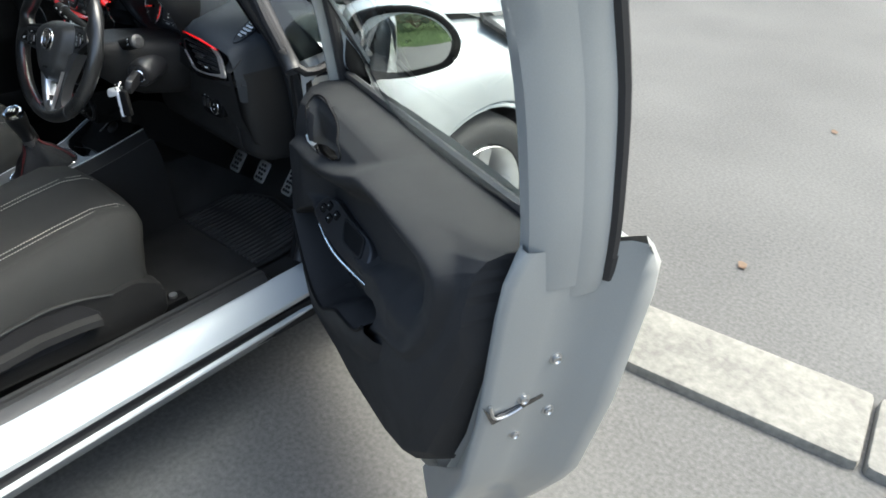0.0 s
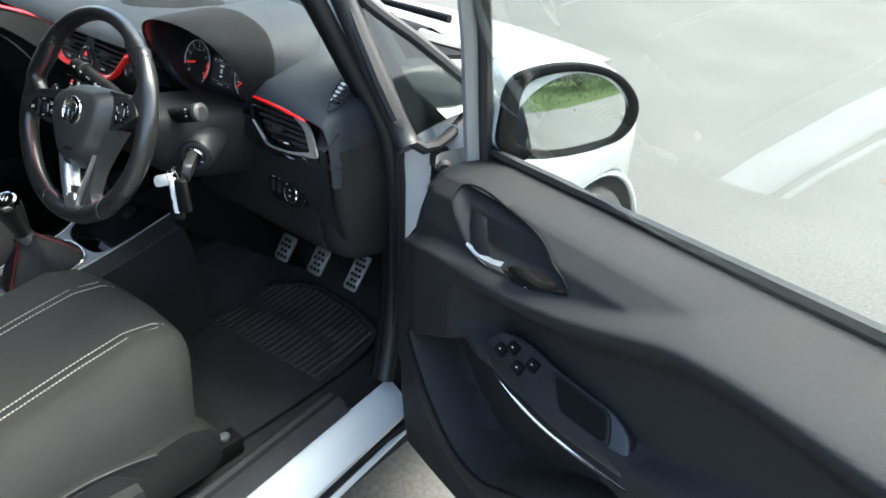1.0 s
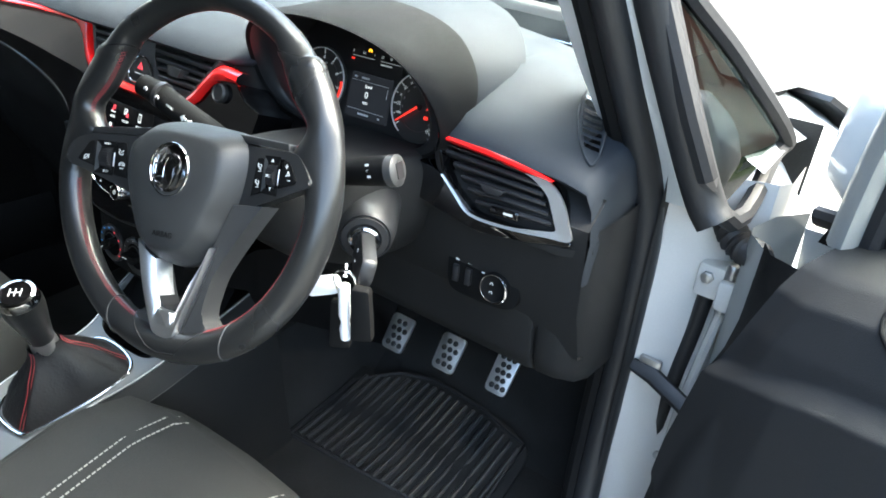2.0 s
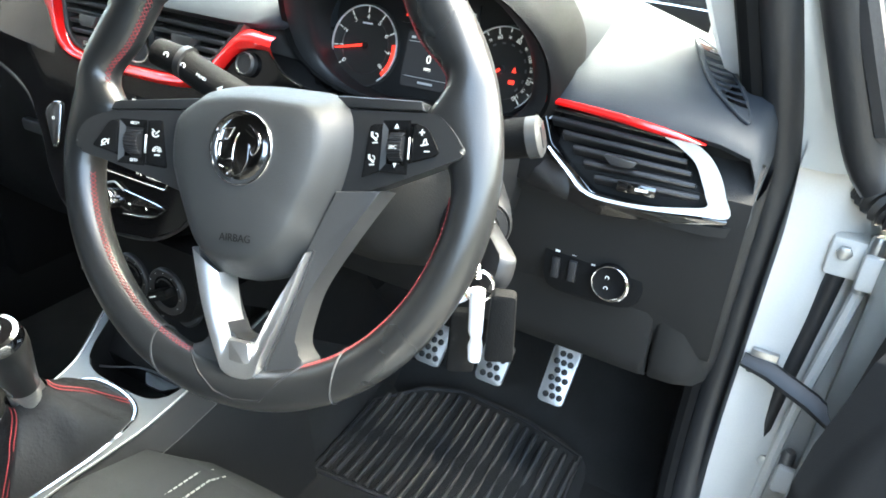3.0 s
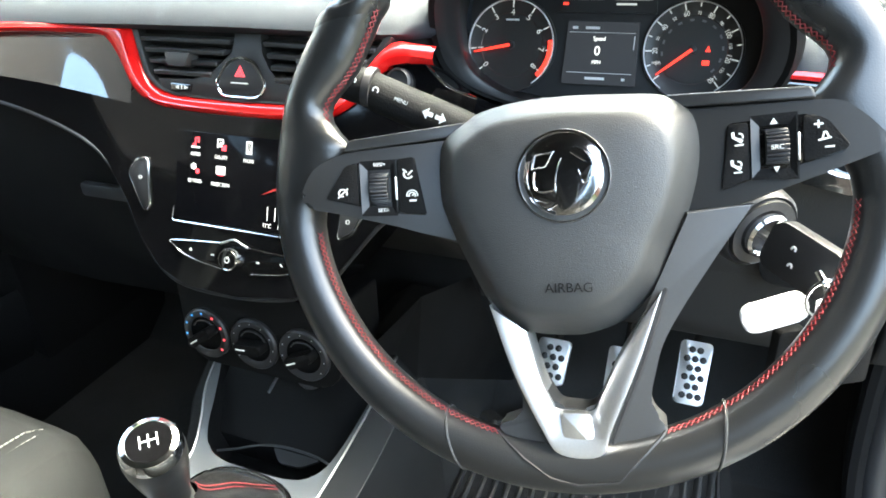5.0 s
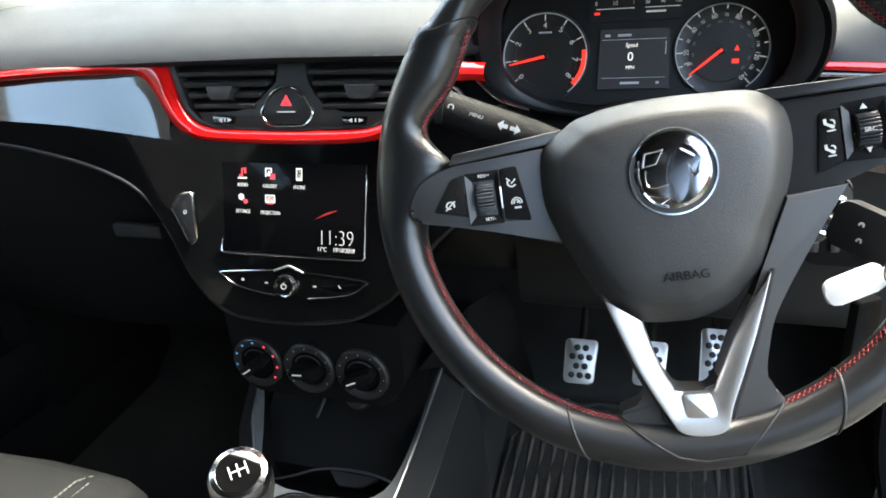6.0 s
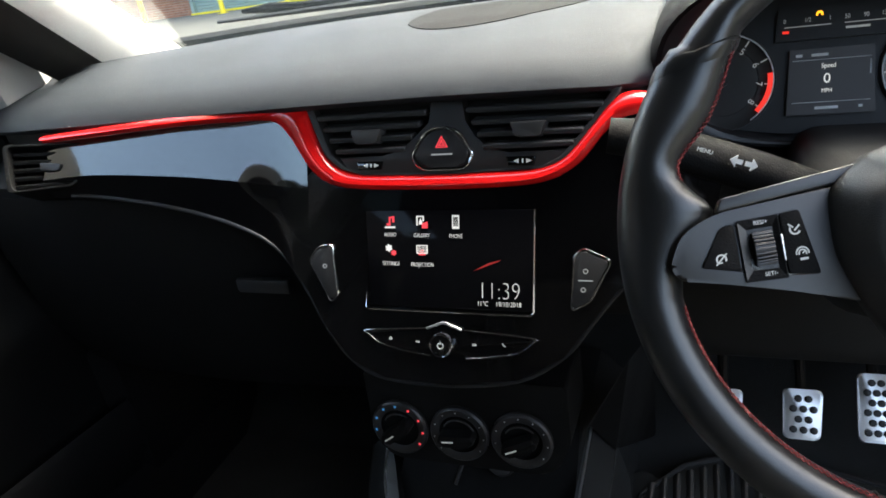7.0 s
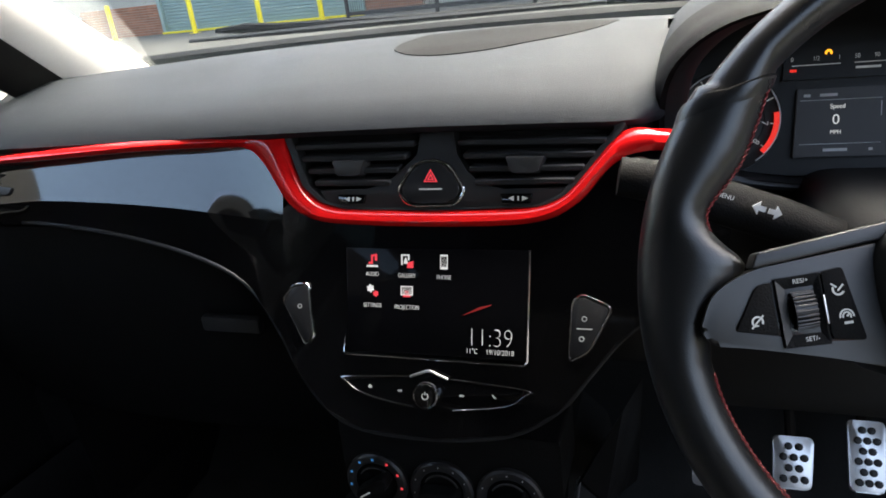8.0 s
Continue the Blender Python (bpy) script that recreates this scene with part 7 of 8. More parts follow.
part("dash_ledge", loft([[(x, y + d, z) for x, d in ((0.44, 0.0), (0.52, 0.0), (0.58, 0.0), (0.63, 0.002), (0.652, 0.012), (0.660, 0.03))] for y, z in ((0.275, 0.892), (0.252, 0.884), (0.254, 0.874), (0.278, 0.866))]), DASHLOW, dash, "")
va, vb = Vector((0.556, 0.452, 0)), Vector((0.636, 0.292, 0))
vd = (vb - va).normalized()
vn = Vector((-vd.y, vd.x, 0))


def on_pad(s, t, up=0.0):
    p = va + vd * s + vn * t
    return Vector((p.x, p.y, dash_z(p.x, p.y) + up))


LV = (vb - va).length
rim_ = []
for k in range(33):
    f = k / 32
    rim_.append((f * LV, 0.016 * math.sin(math.pi * f) ** 0.6))
svent = part("side_vent", loft([[on_pad(s_, t_ * q, 0.002) for s_, t_ in rim_] for q in (-1.0, -0.5, 0, 0.5, 1.0)]), SOFT, dash, "slotted side window vent")
part("vent_rim", tube([on_pad(s_, t_, 0.002) for s_, t_ in rim_] + [on_pad(s_, -t_, 0.002) for s_, t_ in reversed(rim_)], 0.0016, 6, True), SOFT, svent, "")
for k in range(9):
    s_ = LV * (0.14 + 0.08 * k)
    wdt = 0.011 * math.sin(math.pi * (0.14 + 0.08 * k)) ** 0.6
    part("vent_slot", loft([[on_pad(s_ + e, -wdt, 0.0028), on_pad(s_ + e + 0.004, 0.0, 0.0028), on_pad(s_ + e + 0.004, wdt, 0.0028)] for e in (0.0, 0.008)]), PIANO, svent, "")

# instrument binnacle
hood = [Vector(p) for p in ((0.184, 0.985), (0.191, 1.025), (0.219, 1.053), (0.265, 1.067), (0.325, 1.072), (0.385, 1.066), (0.432, 1.050), (0.464, 1.020), (0.474, 0.985), (0.466, 0.952), (0.436, 0.930), (0.385, 0.921), (0.325, 0.918), (0.266, 0.921), (0.220, 0.932), (0.191, 0.954))]
hood = smooth(hood, 4, True)
hcen = Vector((0.322, 0.985))


def hood_ring(scale, yf, tall=None):
    return [Vector((hcen.x + (p.x - hcen.x) * scale, yf(p.y), hcen.y + (p.y - hcen.y) * (tall or scale))) for p in hood]


binnacle = part("instrument_hood", loft([hood_ring(1.10, lambda z: 0.37 + 1.1 * max(0, z - 0.98)), hood_ring(1.09, lambda z: 0.29 + 0.5 * max(0, z - 0.98))], closed=True), SOFT, dash, "curved instrument hood", sharp=60)
part("hood_lip", loft([hood_ring(1.09, lambda z: 0.29 + 0.5 * max(0, z - 0.98)), hood_ring(1.076, lambda z: 0.259 - 0.30 * (z - 0.98)), hood_ring(1.06, lambda z: 0.248 - 0.38 * (z - 0.98)), hood_ring(1.03, lambda z: 0.240 - 0.40 * (z - 0.98)), hood_ring(1.0, lambda z: 0.244 - 0.38 * (z - 0.98))], closed=True), HARD, binnacle, "black hood lip", sharp=60)
part("hood_inside", loft([hood_ring(1.0, lambda z: 0.243 - 0.38 * (z - 0.98)), hood_ring(0.94, lambda z: 0.246 - 0.34 * (z - 0.98), 0.98), hood_ring(0.885, lambda z: 0.252 - 0.28 * (z - 0.98), 0.965), hood_ring(0.877, lambda z: 0.256 - 0.2 * (z - 0.98), 0.96), hood_ring(0.90, lambda z: 0.270 - 0.1 * (z - 0.98), 0.97), hood_ring(0.985, lambda z: 0.318 + 0.3 * (z - 0.98), 0.99)], closed=True), SATIN, binnacle, "satin black hood inside", sharp=60)
part("hood_chrome", tube(hood_ring(1.070, lambda z: 0.2515 - 0.33 * (z - 0.98))[36:50], 0.0014, 6), CHROME, binnacle, "thin bright lower edge")
part("panel_chrome", tube([STACK @ Vector((*p, 0.0004)) for p in smooth([sv(*q) for q in ((0.1895, 0.9725), (0.2014, 0.9624), (0.215, 0.9541), (0.239, 0.9477))], 5)], 0.0012, 6), CHROME, stack, "thin chrome panel edge")
DIAL = place((0.3225, 0.302, 0.972), (1, 0.01, 0.005), (0, 0.30, 1))
cluster = part("instrument_panel", prism([Vector(((p.x - 0.3225) * 0.95, (p.y - 0.985) * 0.96 + 0.012)) for p in hood], -0.02, -0.004), DIALFACE, dash, "instrument cluster with two lit dials", DIAL)


def gauge(x, y, r, label):
    at = DIAL @ Matrix.Translation((x, y, 0.0))
    g = part("dial", lathe([(r * 1.05, -0.004), (r * 1.04, -0.0005), (r * 1.0, -0.0015), (r * 0.72, -0.0018), (r * 0.70, -0.0026), (0.0, -0.0026)], 56), DIALGREY, cluster, label, at)
    part("dial_ring", prism(arc_band(r * 0.980, r * 1.005, -56, 236, 64), -0.0012, 0.0012, 0.0003), PAINTMARK, g, "white dial ring", at)
    return g, at


def needle(g, at, turn):
    part("needle", prism([(0.0, -0.0013), (0.020, -0.0011), (0.036, -0.0005), (0.036, 0.0005), (0.020, 0.0011), (0.0, 0.0013)], 0.0030, 0.0045), REDGLOW, g, "red needle", at @ pose(0, 0, 0, 0, 0, turn))
    part("needle_cap", lathe([(0.0040, -0.002), (0.0038, 0.0028), (0.0, 0.0034)], 20), DIALFACE, g, "", at)


tacho, TA = gauge(-0.0875, -0.003, 0.0422, "rev counter")
for k in range(9):
    a = 90 - (k - 4) * 32
    part("dial_tick", box((0.0062, 0.0010, 0.0006), (0.0378, 0, -0.0008)), WHITEMARK, tacho, "", TA @ pose(0, 0, 0, 0, 0, a))
    words("dial_number", str(k), 0.0078, WHITEMARK, tacho, TA @ pose(0, 0, 0, 0, 0, a - 90), 0.0, 0.0300, -0.0010)
part("red_zone", prism(arc_band(0.0372, 0.0412, -44, 8, 24), -0.0010, 0.0014), REDGLOW, tacho, "red zone", TA)
needle(tacho, TA, 192)
part("dial_print", box((0.013, 0.0016, 0.0004), (0.0, 0.0235, -0.0014)), PAINTMARK, tacho, "", TA)
speedo, SP = gauge(0.0785, -0.002, 0.0414, "speedometer")
for k in range(15):
    a = 222 - 19.45 * k
    part("dial_tick", box((0.0062 if k % 2 == 0 else 0.0036, 0.0010, 0.0006), (0.0372 if k % 2 == 0 else 0.0385, 0, -0.0008)), WHITEMARK, speedo, "", SP @ pose(0, 0, 0, 0, 0, a))
    if k:
        words("dial_number", str(10 * k), 0.0062 if k % 2 == 0 else 0.0040, WHITEMARK, speedo, SP @ pose(0, 0, 0, 0, 0, a - 90), 0.0, 0.0312, -0.0010, squeeze=0.85)
for k in range(1, 12):
    part("dial_print", box((0.0036, 0.0018, 0.0004), (0.0, 0.0255, -0.0014)), DIALPRINT, speedo, "", SP @ pose(0, 0, 0, 0, 0, 122 - 23.0 * k))
words("dial_number", "mph", 0.0045, WHITEMARK, speedo, SP, -0.0290, -0.0120, -0.0010)
needle(speedo, SP, 219)
part("warning_light", box((0.0060, 0.0040, 0.0006), (0.0125, -0.0105, -0.0016)), REDGLOW, speedo, "red warning light", SP)
part("warning_light", prism([(0.0110, -0.0010), (0.0155, -0.0010), (0.0133, 0.0042)], -0.002, -0.0012), REDGLOW, speedo, "", SP)
lcd = part("trip_display", prism([(-0.035, -0.036), (0.033, -0.036), (0.031, 0.020), (-0.033, 0.020)], -0.004, 0.0005), LCDFACE, cluster, "dim grey trip display", DIAL)
for y in (0.0105, -0.0255):
    part("display_line", box((0.060, 0.0005, 0.0003), (-0.001, y, 0.0008)), PAINTMARK, lcd, "", DIAL)
words("display_word", "Speed", 0.0055, SCREENWHITE, lcd, DIAL, -0.003, 0.005, 0.0008, squeeze=0.85)
words("display_word", "0", 0.0115, SCREENWHITE, lcd, DIAL, -0.004, -0.006, 0.0008)
words("display_word", "MPH", 0.0048, SCREENWHITE, lcd, DIAL, -0.004, -0.016, 0.0008, squeeze=0.85)
for x, y, w in ((-0.026, 0.0145, 0.005), (-0.010, 0.0145, 0.013), (-0.004, -0.0305, 0.018), (0.022, -0.0305, 0.003)):
    part("display_bar", box((w, 0.0024, 0.0003), (x, y, 0.0008)), PAINTMARK, lcd, "", DIAL)
part("display_bar", box((0.0008, 0.012, 0.0003), (0.0285, 0.002, 0.0008)), PAINTMARK, lcd, "", DIAL)
gauges = part("fuel_and_temperature_display", prism([(-0.045, 0.028), (0.045, 0.028), (0.043, 0.055), (-0.043, 0.055)], -0.004, 0.0), DIALFACE, cluster, "fuel and temperature bars", DIAL)
for x, text in ((-0.038, "0"), (-0.020, "1/2"), (-0.003, "1"), (0.010, "50"), (0.024, "90"), (0.038, "130")):
    words("display_word", text, 0.0050, WHITEMARK, gauges, DIAL, x, 0.0445, 0.0003, squeeze=0.8)
part("display_bar", box((0.036, 0.0007, 0.0004), (-0.020, 0.0395, 0.0003)), WHITEMARK, gauges, "", DIAL)
part("display_bar", box((0.032, 0.0007, 0.0004), (0.024, 0.0395, 0.0003)), WHITEMARK, gauges, "", DIAL)
part("display_bar", box((0.005, 0.0022, 0.0004), (-0.037, 0.0355, 0.0003)), REDGLOW, gauges, "red low fuel bar", DIAL)
part("display_bar", box((0.018, 0.0018, 0.0004), (0.018, 0.0355, 0.0003)), WHITEMARK, gauges, "", DIAL)
part("fuel_light", prism(blob(-0.011, 0.049, 0.0028), 0.0, 0.0006), AMBER, gauges, "amber fuel pump light", DIAL)


# ---- centre console and gear lever ----
CON = place((0.0, -0.0057, 0.520), (1, 0, 0), (0, 0.963, 0.27))
console = thing("centre_console", (0, 0.0, 0.25), "satin grey centre console with a dark open cup well", "console")
edge_r = smooth([(0.104, 0.275), (0.102, 0.20), (0.099, 0.13), (0.092, 0.06), (0.079, 0.01), (0.063, -0.045), (0.052, -0.10), (0.050, -0.18), (0.050, -0.30)], 4)
edge_l = smooth([(-0.138, 0.235), (-0.120, 0.170), (-0.096, 0.125), (-0.079, 0.085), (-0.078, 0.045), (-0.086, 0.0), (-0.090, -0.08), (-0.090, -0.18), (-0.090, -0.30)], 4)
well = smooth([(-0.136, 0.232), (-0.116, 0.195), (-0.096, 0.152), (-0.081, 0.118), (-0.062, 0.094), (-0.034, 0.084), (0.0, 0.083), (0.046, 0.084), (0.072, 0.092), (0.086, 0.110), (0.093, 0.14), (0.097, 0.19), (0.100, 0.272)], 4)
part("console_plate", prism(list(edge_r) + list(reversed(edge_l)) + list(well), -0.006, 0.0, 0.0015), CONSOLE, console, "satin grey console plate", CON)
part("well_wall", loft([[CON @ Vector((p.x * (1 - 0.06 * f), p.y - 0.004 * f, h)) for p in well] for f, h in ((0.0, -0.001), (0.3, -0.008), (1.0, -0.035), (1.2, -0.075))]), HARD, console, "black well lining")
part("well_floor", loft([[CON @ Vector((x, s, h)) for x in (-0.11, -0.05, 0.0, 0.05, 0.095)] for s, h in ((0.07, -0.072), (0.125, -0.072), (0.128, -0.030), (0.134, -0.026), (0.17, -0.020), (0.23, 0.004), (0.275, 0.035))]), HARD, console, "black storage tray", sharp=35)
part("well_ledge", tube([CON @ Vector((x, s, -0.028)) for x, s in smooth([(-0.085, 0.098), (-0.048, 0.112), (-0.02, 0.125), (0.016, 0.131), (0.059, 0.129), (0.088, 0.120)], 5)], 0.0016, 6), SPOKE, console, "thin ledge edge")
part("cup_clip", prism(rounded([(-0.005, 0.128), (0.060, 0.128), (0.040, 0.113), (0.012, 0.112)], 0.004, 3), -0.034, -0.030, 0.001), SATIN, console, "black cup clip", CON)
part("socket", lathe([(0.018, 0.0), (0.018, 0.006), (0.015, 0.008), (0.0, 0.0085)], 28), SATIN, console, "black power socket cover", place(CON @ Vector((0.012, 0.215, 0.002)), (1, 0, 0), (0, 0.80, 0.60)))
part("tray_rib", tube([CON @ Vector(p) for p in ((-0.040, 0.185, -0.012), (-0.036, 0.205, -0.004), (-0.034, 0.225, 0.006))], 0.0022, 6), SPOKE, console, "")
for line, sx in ((edge_r, 1), (edge_l, -1)):
    step = [CON @ Vector((p.x + sx * 0.027, p.y - 0.004, -0.026)) for p in line]
    part("console_shoulder", loft([[CON @ Vector((p.x - sx * 0.001, p.y, -0.003)) for p in line], [CON @ Vector((p.x + sx * 0.006, p.y, -0.006)) for p in line], step]), DASHLOW, console, "dark grey console shoulder", sharp=60)
    part("console_side", loft([step, [p + Vector((sx * 0.012, 0.01, -0.06)) for p in step], [Vector((sx * 0.150, p.y + 0.02, 0.255)) for p in step]]), DASHLOW, console, "dark grey console side", sharp=60)
    part("console_edge", tube([CON @ Vector((p.x, p.y, 0.0003)) for p in line], 0.0013, 6), ALU, console, "thin bright edge line")
    part("side_seam", tube(step, 0.0009, 6), SPOKE, console, "")
    # Footwell sides use the darkened plastic in place of real shade.
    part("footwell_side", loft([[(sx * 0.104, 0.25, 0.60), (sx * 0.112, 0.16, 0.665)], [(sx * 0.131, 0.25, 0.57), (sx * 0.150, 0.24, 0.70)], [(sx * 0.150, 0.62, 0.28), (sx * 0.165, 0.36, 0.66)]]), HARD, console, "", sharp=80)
ring_pts = smooth([(-0.036, 0.070), (-0.018, 0.077), (0.016, 0.079), (0.049, 0.074), (0.067, 0.063), (0.072, 0.045), (0.068, 0.005), (0.057, -0.035), (0.042, -0.078), (0.028, -0.096), (-0.030, -0.098), (-0.052, -0.080), (-0.064, -0.043), (-0.064, -0.008), (-0.060, 0.035), (-0.052, 0.056)], 3, True)
gear = thing("gear_lever", (0.0, -0.01, 0.52), "gear lever with a black leather gaiter and red stitching", "gear lever")
part("gaiter_frame", tube([CON @ Vector((p.x, p.y, 0.002)) for p in ring_pts], 0.0030, 8, True), CHROME, gear, "chrome gaiter frame")
KTOP, KLOW = Vector((0.029, -0.052, 0.708)), Vector((0.004, -0.028, 0.606))
base_mid = CON @ Vector((0.003, -0.005, 0.0))
rows = []
for f, s in ((0.0, 0.95), (0.05, 0.93), (0.14, 0.84), (0.26, 0.73), (0.40, 0.60), (0.54, 0.48), (0.68, 0.36), (0.80, 0.29), (0.92, 0.25), (1.0, 0.24)):
    row = []
    for i, p in enumerate(ring_pts):
        base = CON @ Vector((p.x, p.y, 0.0))
        fold = 1.0 + (0.085 * math.sin(i * 0.785 + 0.6) + 0.05 * math.sin(i * 1.7 + f * 8)) * math.sin(math.pi * min(1.0, f * 1.15))
        row.append(base_mid.lerp(KLOW, f) + (base - base_mid) * s * fold + Vector((0, 0, 0.006 * math.sin(math.pi * f))))
    rows.append(row)
part("gaiter", loft(rows, closed=True), GAITER, gear, "folded black leather gaiter", sharp=50)
for column in (27, 9):
    out = (rows[3][column] - base_mid.lerp(KLOW, 0.26)).normalized()
    seam = smooth([rows[k][column] + out * 0.0012 for k in range(1, 10)], 5)
    across = out.cross(KLOW - base_mid).normalized()
    for s in (-0.0028, 0.0028):
        part("gaiter_stitching", stitches([p + across * s for p in seam], [across * 0.0006] * len(seam), 0.003, 0.0005), REDTHREAD, gear, "red gaiter stitching")
axis = (KTOP - KLOW).normalized()
KM = place(KLOW, axis.orthogonal(), axis.cross(axis.orthogonal()))
part("lever_neck", lathe([(0.0195, -0.012), (0.0185, 0.0), (0.0178, 0.010), (0.0178, 0.013)], 28), STEEL, gear, "satin collar below the knob", KM)
knob = part("gear_knob", lathe([(0.0172, 0.008), (0.0180, 0.020), (0.0205, 0.040), (0.0240, 0.062), (0.0268, 0.082), (0.0272, 0.094), (0.0262, 0.102)], 40), LEATHER, gear, "black leather gear knob", KM)
part("knob_cap", lathe([(0.0266, 0.098), (0.0262, 0.106), (0.0235, 0.1115), (0.0195, 0.1130), (0.0188, 0.1120)], 40), CHROME, knob, "chrome knob cap", KM)
part("knob_badge", lathe([(0.0190, 0.1105), (0.0188, 0.1125), (0.0, 0.1140)], 32), PIANO, knob, "black shift pattern badge", KM)
for x0, y0, x1, y1 in ((-0.007, 0.0, 0.007, 0.0), (-0.007, -0.006, -0.007, 0.006), (0.0, -0.006, 0.0, 0.006), (0.007, -0.006, 0.007, 0.006)):
    part("shift_mark", tube([KM @ Vector((x0, y0, 0.1142)), KM @ Vector((x1, y1, 0.1142))], 0.0007, 5), PAINTMARK, knob, "")

# ---- pedals ----
def pedal(name, at, w, h, tilt, label, rows_, cols_):
    ob = thing("pedal", at, label, "pedal", "pedals")
    m = place(at, (1, 0, 0), (0, math.sin(radians(tilt)), math.cos(radians(tilt))))
    part("pedal_pad", prism(rounded([(-w / 2, -h / 2), (w / 2 - 0.004, -h / 2), (w / 2, h / 2), (-w / 2, h / 2)], 0.008, 4), -0.006, 0.0, 0.002), ALU, ob, "satin aluminium pedal pad", m)
    for r in range(rows_):
        n = cols_ if r % 2 == 0 else cols_ - 1
        for c in range(n):
            x = (c - (n - 1) / 2) * (w - 0.012) / cols_
            y = (r - (rows_ - 1) / 2) * (h - 0.012) / rows_
            part("rubber_stud", lathe([(0.0052, -0.001), (0.0050, 0.0018), (0.0036, 0.0025), (0.0, 0.0025)], 10), RUBBER, ob, "", m @ Matrix.Translation((x, y, 0)))
    part("pedal_arm", tube([m @ Vector(p) for p in ((0, h * 0.2, -0.008), (0, h * 0.45, -0.02), (0.0, h * 0.5 + 0.08, -0.05), (0.0, h * 0.5 + 0.25, 0.02))], 0.007, 8), HARD, ob, "black pedal arm")
    return ob


pedal("clutch", (0.252, 0.462, 0.468), 0.050, 0.068, 35, "aluminium clutch pedal with black rubber studs", 4, 3)
pedal("brake", (0.354, 0.482, 0.462), 0.050, 0.068, 35, "aluminium brake pedal with black rubber studs", 4, 3)
pedal("throttle", (0.450, 0.522, 0.452), 0.046, 0.094, 38, "tall aluminium accelerator pedal with black rubber studs", 6, 3)

# ---- mats ----
def mat_z(y):
    return 0.260 + 0.02 * max(0.0, y) + 0.16 * max(0.0, y - 0.40)


mat = thing("floor_mat", (0.33, 0.2, 0.258), "ribbed black rubber heel mat on a black carpet mat", "floor mat")
outline = smooth([(0.10, 0.47), (0.135, 0.515), (0.17, 0.50), (0.20, 0.535), (0.26, 0.565), (0.39, 0.560), (0.50, 0.535), (0.53, 0.46), (0.53, 0.10), (0.50, 0.02), (0.17, 0.02), (0.13, 0.10), (0.12, 0.33)], 5, True)
bm = prism(outline, 0.0, 0.006, 0.002)
bmesh.ops.triangulate(bm, faces=[f for f in bm.faces if len(f.verts) > 4])
for v in bm.verts:
    v.co.z += mat_z(v.co.y) - 0.001
part("carpet_mat", bm, CARPET, mat, "black carpet mat")
for k in range(19):
    x = 0.150 + 0.0195 * k
    y1 = float(np.interp(x, [0.13, 0.20, 0.26, 0.40, 0.50], [0.48, 0.52, 0.545, 0.54, 0.515]))
    y0 = 0.30 + 0.06 * (x - 0.15)
    part("rib", tube([(x, y0 + (y1 - y0) * f, mat_z(y0 + (y1 - y0) * f) + 0.0065) for f in (0, 0.25, 0.5, 0.75, 1)], 0.0062, 8, flat=0.8), MATRUB, mat)
part("heel_border", tube([(x, y, mat_z(y) + 0.006) for x, y in ((0.135, 0.29), (0.135, 0.47), (0.20, 0.535), (0.27, 0.562), (0.40, 0.556), (0.505, 0.53), (0.518, 0.33), (0.135, 0.29))], 0.004, 6), RUBBER, mat, "")

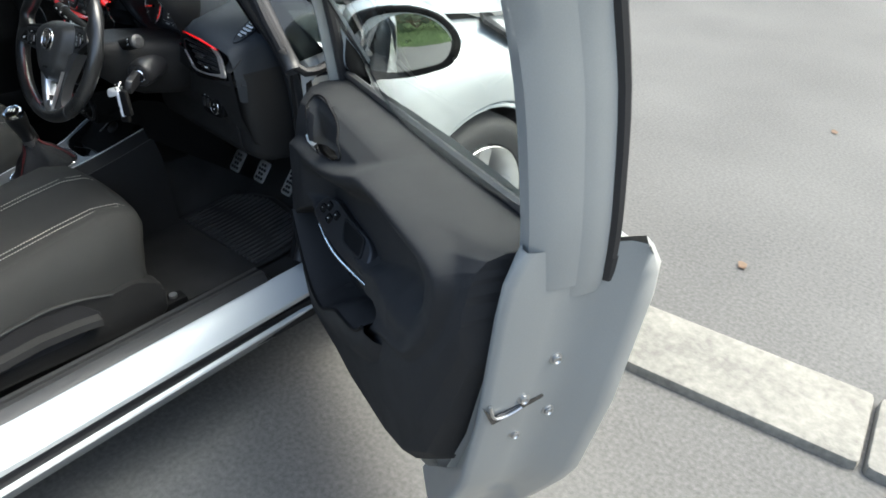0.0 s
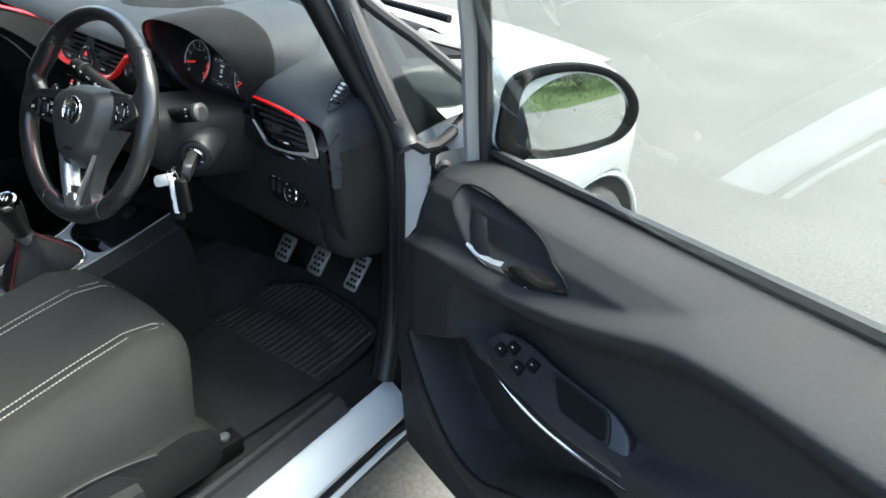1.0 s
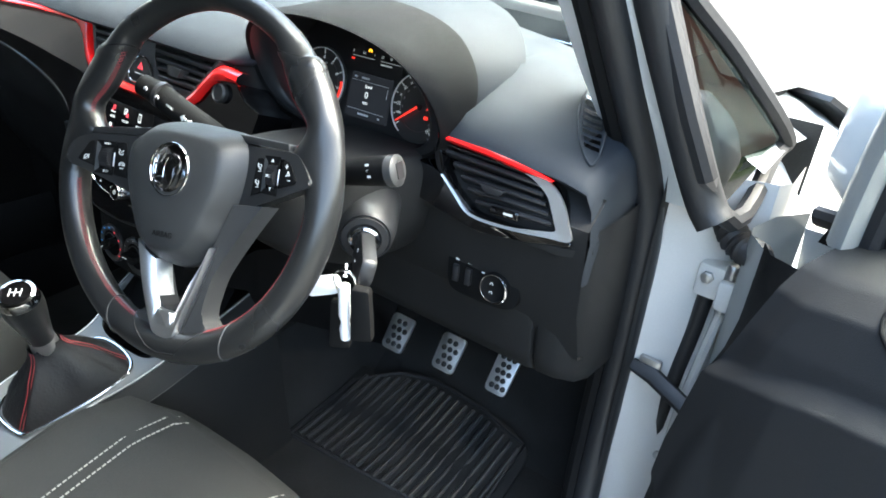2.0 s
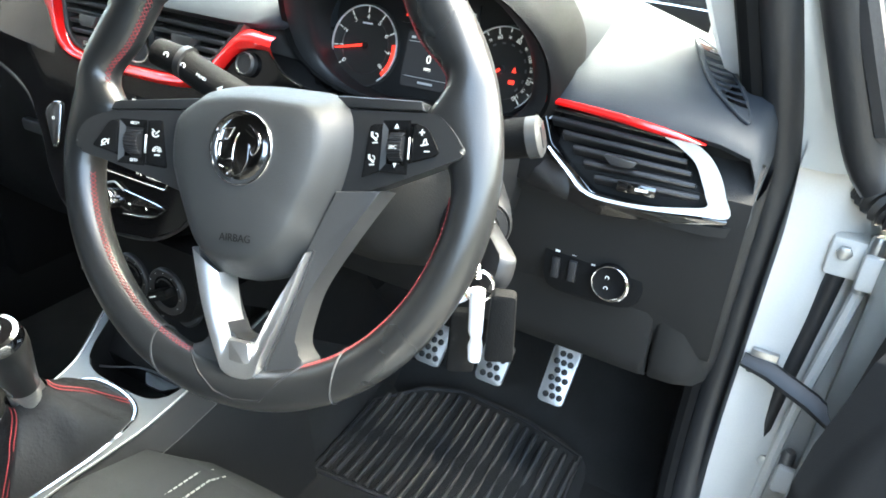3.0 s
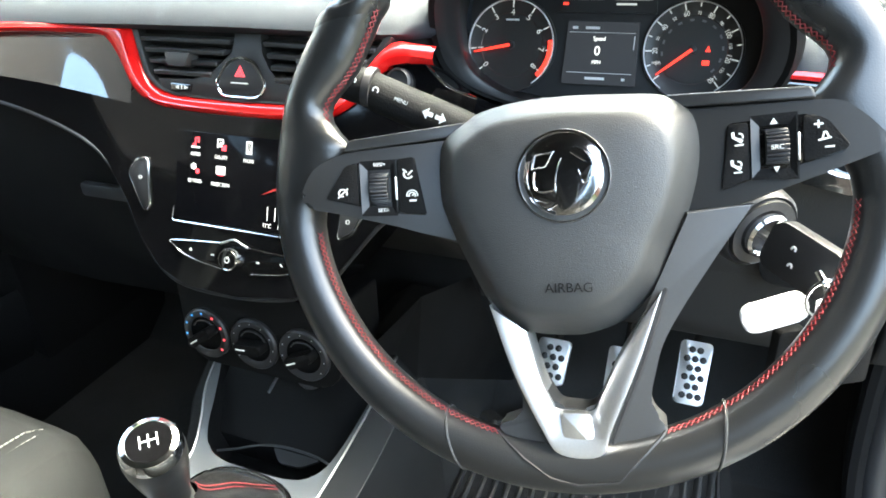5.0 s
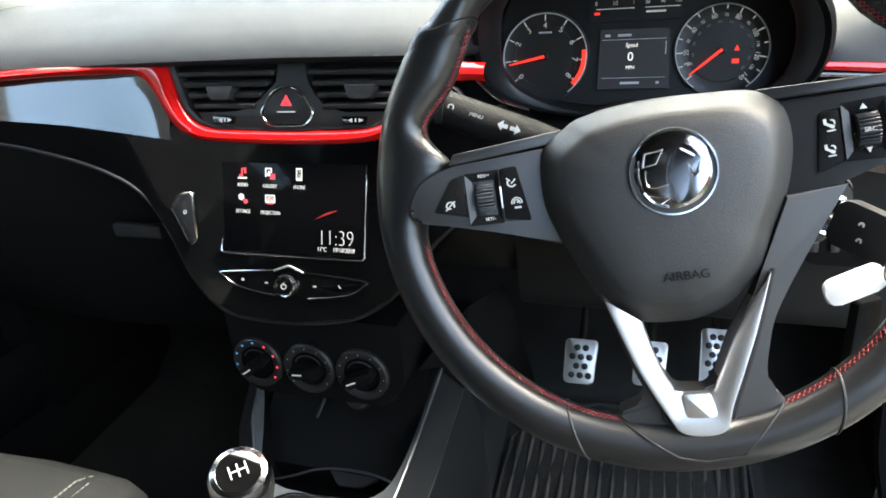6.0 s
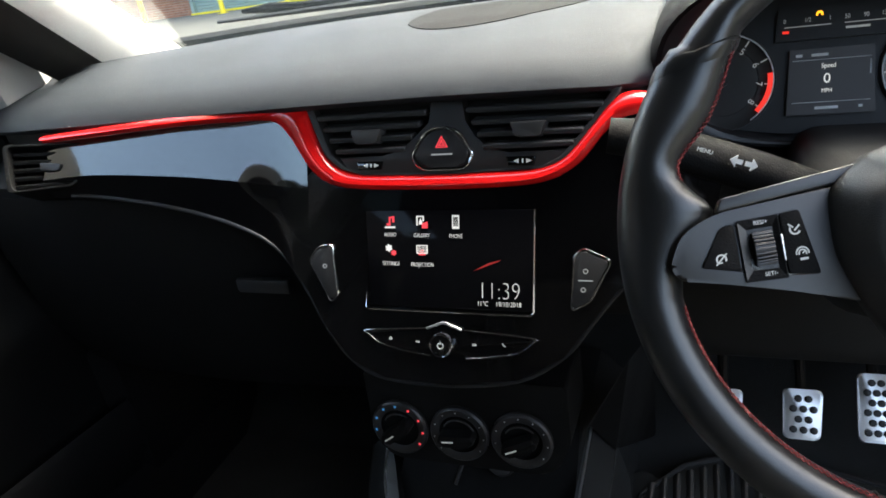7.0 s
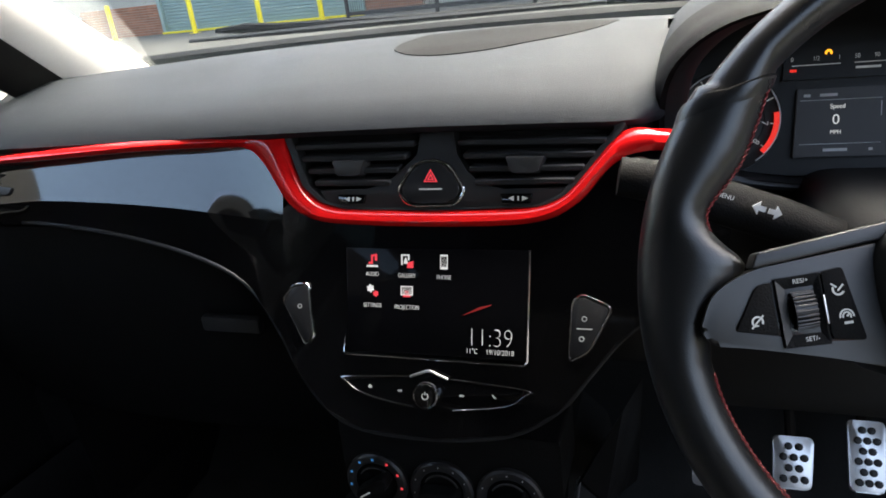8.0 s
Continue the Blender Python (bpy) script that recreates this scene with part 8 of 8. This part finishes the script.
# ---- seats ----
def seat(cx, label, flip):
    """A front seat: cushion with raised bolsters, backrest, side cover and rails."""
    ob = thing("front_seat", (cx, -0.25, 0.26), label, "car seat", "front seats")
    rows = []
    for y, zf, wf in ((0.062, 0.470, 0.80), (0.070, 0.505, 0.90), (0.060, 0.540, 0.965), (0.030, 0.565, 1.0), (-0.03, 0.575, 1.02), (-0.12, 0.562, 1.04), (-0.25, 0.538, 1.05), (-0.40, 0.512, 1.04), (-0.50, 0.500, 1.0)):
        row = []
        for xf, dz in ((-0.225, -0.20), (-0.232, -0.13), (-0.226, -0.06), (-0.205, -0.005), (-0.175, 0.018), (-0.135, 0.010), (-0.09, -0.004), (0.0, -0.008), (0.09, -0.004), (0.135, 0.010), (0.175, 0.018), (0.205, -0.005), (0.226, -0.06), (0.232, -0.13), (0.225, -0.20)):
            edge = 1.0 if abs(xf) > 0.13 else 0.6
            drop = -0.02 * max(0, (y - 0.0) / 0.06) * (abs(xf) / 0.23) ** 2
            row.append((cx + xf * wf, y - 0.065 * (abs(xf) / 0.23) ** 3 * (1 if y > -0.1 else 0.3), max(0.335, zf + dz * (1.0 if y < 0.04 else 0.85) + drop)))
        rows.append(row)
    first = [(x, y - 0.03, 0.345 + 0.2 * (z - 0.345)) for x, y, z in rows[0]]
    part("cushion", loft([first] + rows), FABRIC, ob, "dark grey woven cushion", sharp=80)
    for dx in (-0.112, -0.094):
        for s in (1, -1):
            line = []
            for y in [0.045 - 0.02 * k for k in range(26)]:
                zf = float(np.interp(-y, [-0.06, -0.03, 0.03, 0.12, 0.25, 0.40, 0.50], [0.540, 0.565, 0.575, 0.562, 0.538, 0.512, 0.500]))
                line.append((cx + s * dx, y - 0.012, zf + 0.0015))
            bm = bmesh.new()
            for a, b in zip(line, line[1:]):
                n = 3
                for j in range(n):
                    p, q = Vector(a).lerp(Vector(b), j / n), Vector(a).lerp(Vector(b), (j + 0.7) / n)
                    tube([p, q], 0.0011, 5, bm=bm)
            part("seam_stitching", bm, GREYTHREAD, ob, "light grey stitching")
    back = []
    for t in (0.0, 0.1, 0.3, 0.5, 0.7, 0.85, 0.95, 1.0):
        y, z = -0.47 - 0.26 * t, 0.50 + 0.62 * t
        w = 0.235 - 0.07 * t * t
        back.append([(cx + w * f, y + dy, z) for f, dy in ((-0.95, -0.10), (-1.0, 0.03), (-0.85, 0.06), (-0.6, 0.02), (0, 0.0), (0.6, 0.02), (0.85, 0.06), (1.0, 0.03), (0.95, -0.10))])
    part("backrest", loft(back, closed=True, caps=True), FABRIC, ob, "dark grey woven backrest", sharp=80)
    part("headrest", box((0.24, 0.09, 0.17), (cx, -0.755, 1.22), 0.035, seg=4), FABRIC, ob, "dark grey headrest")
    s = flip
    side = rounded([(0.02, 0.300), (0.025, 0.395), (-0.04, 0.430), (-0.11, 0.425), (-0.17, 0.445), (-0.26, 0.455), (-0.48, 0.42), (-0.48, 0.305)], 0.02, 4)
    SIDE = place((cx + s * 0.205, 0, 0), (0, 1, 0), (0, 0, 1)) if s > 0 else place((cx + s * 0.205, 0, 0), (0, 1, 0), (0, 0, 1))
    part("side_cover", prism(side, 0.0, 0.048 * s, 0.01 if s > 0 else 0.0, 3), DASHLOW, ob, "black plastic side cover", SIDE)
    if s > 0:
        lever = part("height_lever", loft([[(cx + 0.256 + dx, y, z + dz) for dx, dz in ((0.0, 0.016), (0.022, 0.012), (0.026, -0.004), (0.004, -0.016))] for y, z in ((-0.145, 0.378), (-0.20, 0.385), (-0.28, 0.388), (-0.40, 0.375))], closed=True, caps=True), DASHLOW, ob, "dark grey height lever", sharp=60)
        part("lever_recess", prism(rounded([(-0.13, 0.385), (-0.18, 0.440), (-0.30, 0.445), (-0.45, 0.40), (-0.44, 0.35), (-0.20, 0.345)], 0.02, 4), 0.046, 0.0495), RUBBER, ob, "", SIDE)
        part("trim_line", tube([(cx + 0.258, y, z) for y, z in smooth([(-0.10, 0.428), (-0.17, 0.449), (-0.26, 0.458), (-0.42, 0.435)], 4)], 0.002, 6), SPOKE, ob, "")
    for x in (cx - 0.17, cx + 0.20):
        part("seat_rail", box((0.045, 0.62, 0.045), (x, -0.22, 0.280), 0.005), STEEL if x < cx else HARD, ob, "seat rail")
        part("rail_bolt", lathe([(0.011, 0.0), (0.011, 0.008), (0.0, 0.009)], 12), STEEL, ob, "", Matrix.Translation((x + 0.0, 0.06, 0.302)))
    return ob


seat(0.335, "driver seat in dark grey woven cloth with light stitching", 1)
seat(-0.360, "passenger seat in dark grey woven cloth with light stitching", -1)

# ---- passenger door card on the far side ----
far = thing("passenger_door", (-0.70, 0.0, 0.3), "closed passenger door with a darkened card", parent=car)
# Card in darkened plastic: the far side's shade is in its colour.
part("door_card", loft([[(-side_x(y) + 0.06 - dx, y, z) for dx, z in ((0.05, 0.34), (0.0, 0.45), (0.0, 0.6), (-0.03, 0.68), (-0.03, 0.72), (0.005, 0.76), (0.0, 0.908 - 0.138 * (y - 0.4) - 0.03), (0.02, 0.918 - 0.138 * (y - 0.4) - 0.006), (0.05, 0.918 - 0.138 * (y - 0.4)))] for y in (0.38, 0.2, 0.0, -0.3, -0.72)]), HARD, far, "door card darkened for shade", sharp=60)
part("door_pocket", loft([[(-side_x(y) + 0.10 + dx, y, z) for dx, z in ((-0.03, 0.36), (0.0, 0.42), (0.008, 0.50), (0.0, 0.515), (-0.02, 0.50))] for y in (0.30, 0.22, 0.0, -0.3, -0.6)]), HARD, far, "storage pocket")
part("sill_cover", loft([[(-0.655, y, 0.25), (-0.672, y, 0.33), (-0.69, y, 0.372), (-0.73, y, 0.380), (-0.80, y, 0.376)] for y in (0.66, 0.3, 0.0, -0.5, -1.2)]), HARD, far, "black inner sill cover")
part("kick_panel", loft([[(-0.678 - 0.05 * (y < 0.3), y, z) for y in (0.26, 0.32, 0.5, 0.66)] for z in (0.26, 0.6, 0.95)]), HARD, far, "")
part("driver_kick_panel", loft([[(0.685, y, z) for y in (0.40, 0.5, 0.66)] for z in (0.26, 0.6, 0.95)]), DASHLOW, car, "black kick panel")
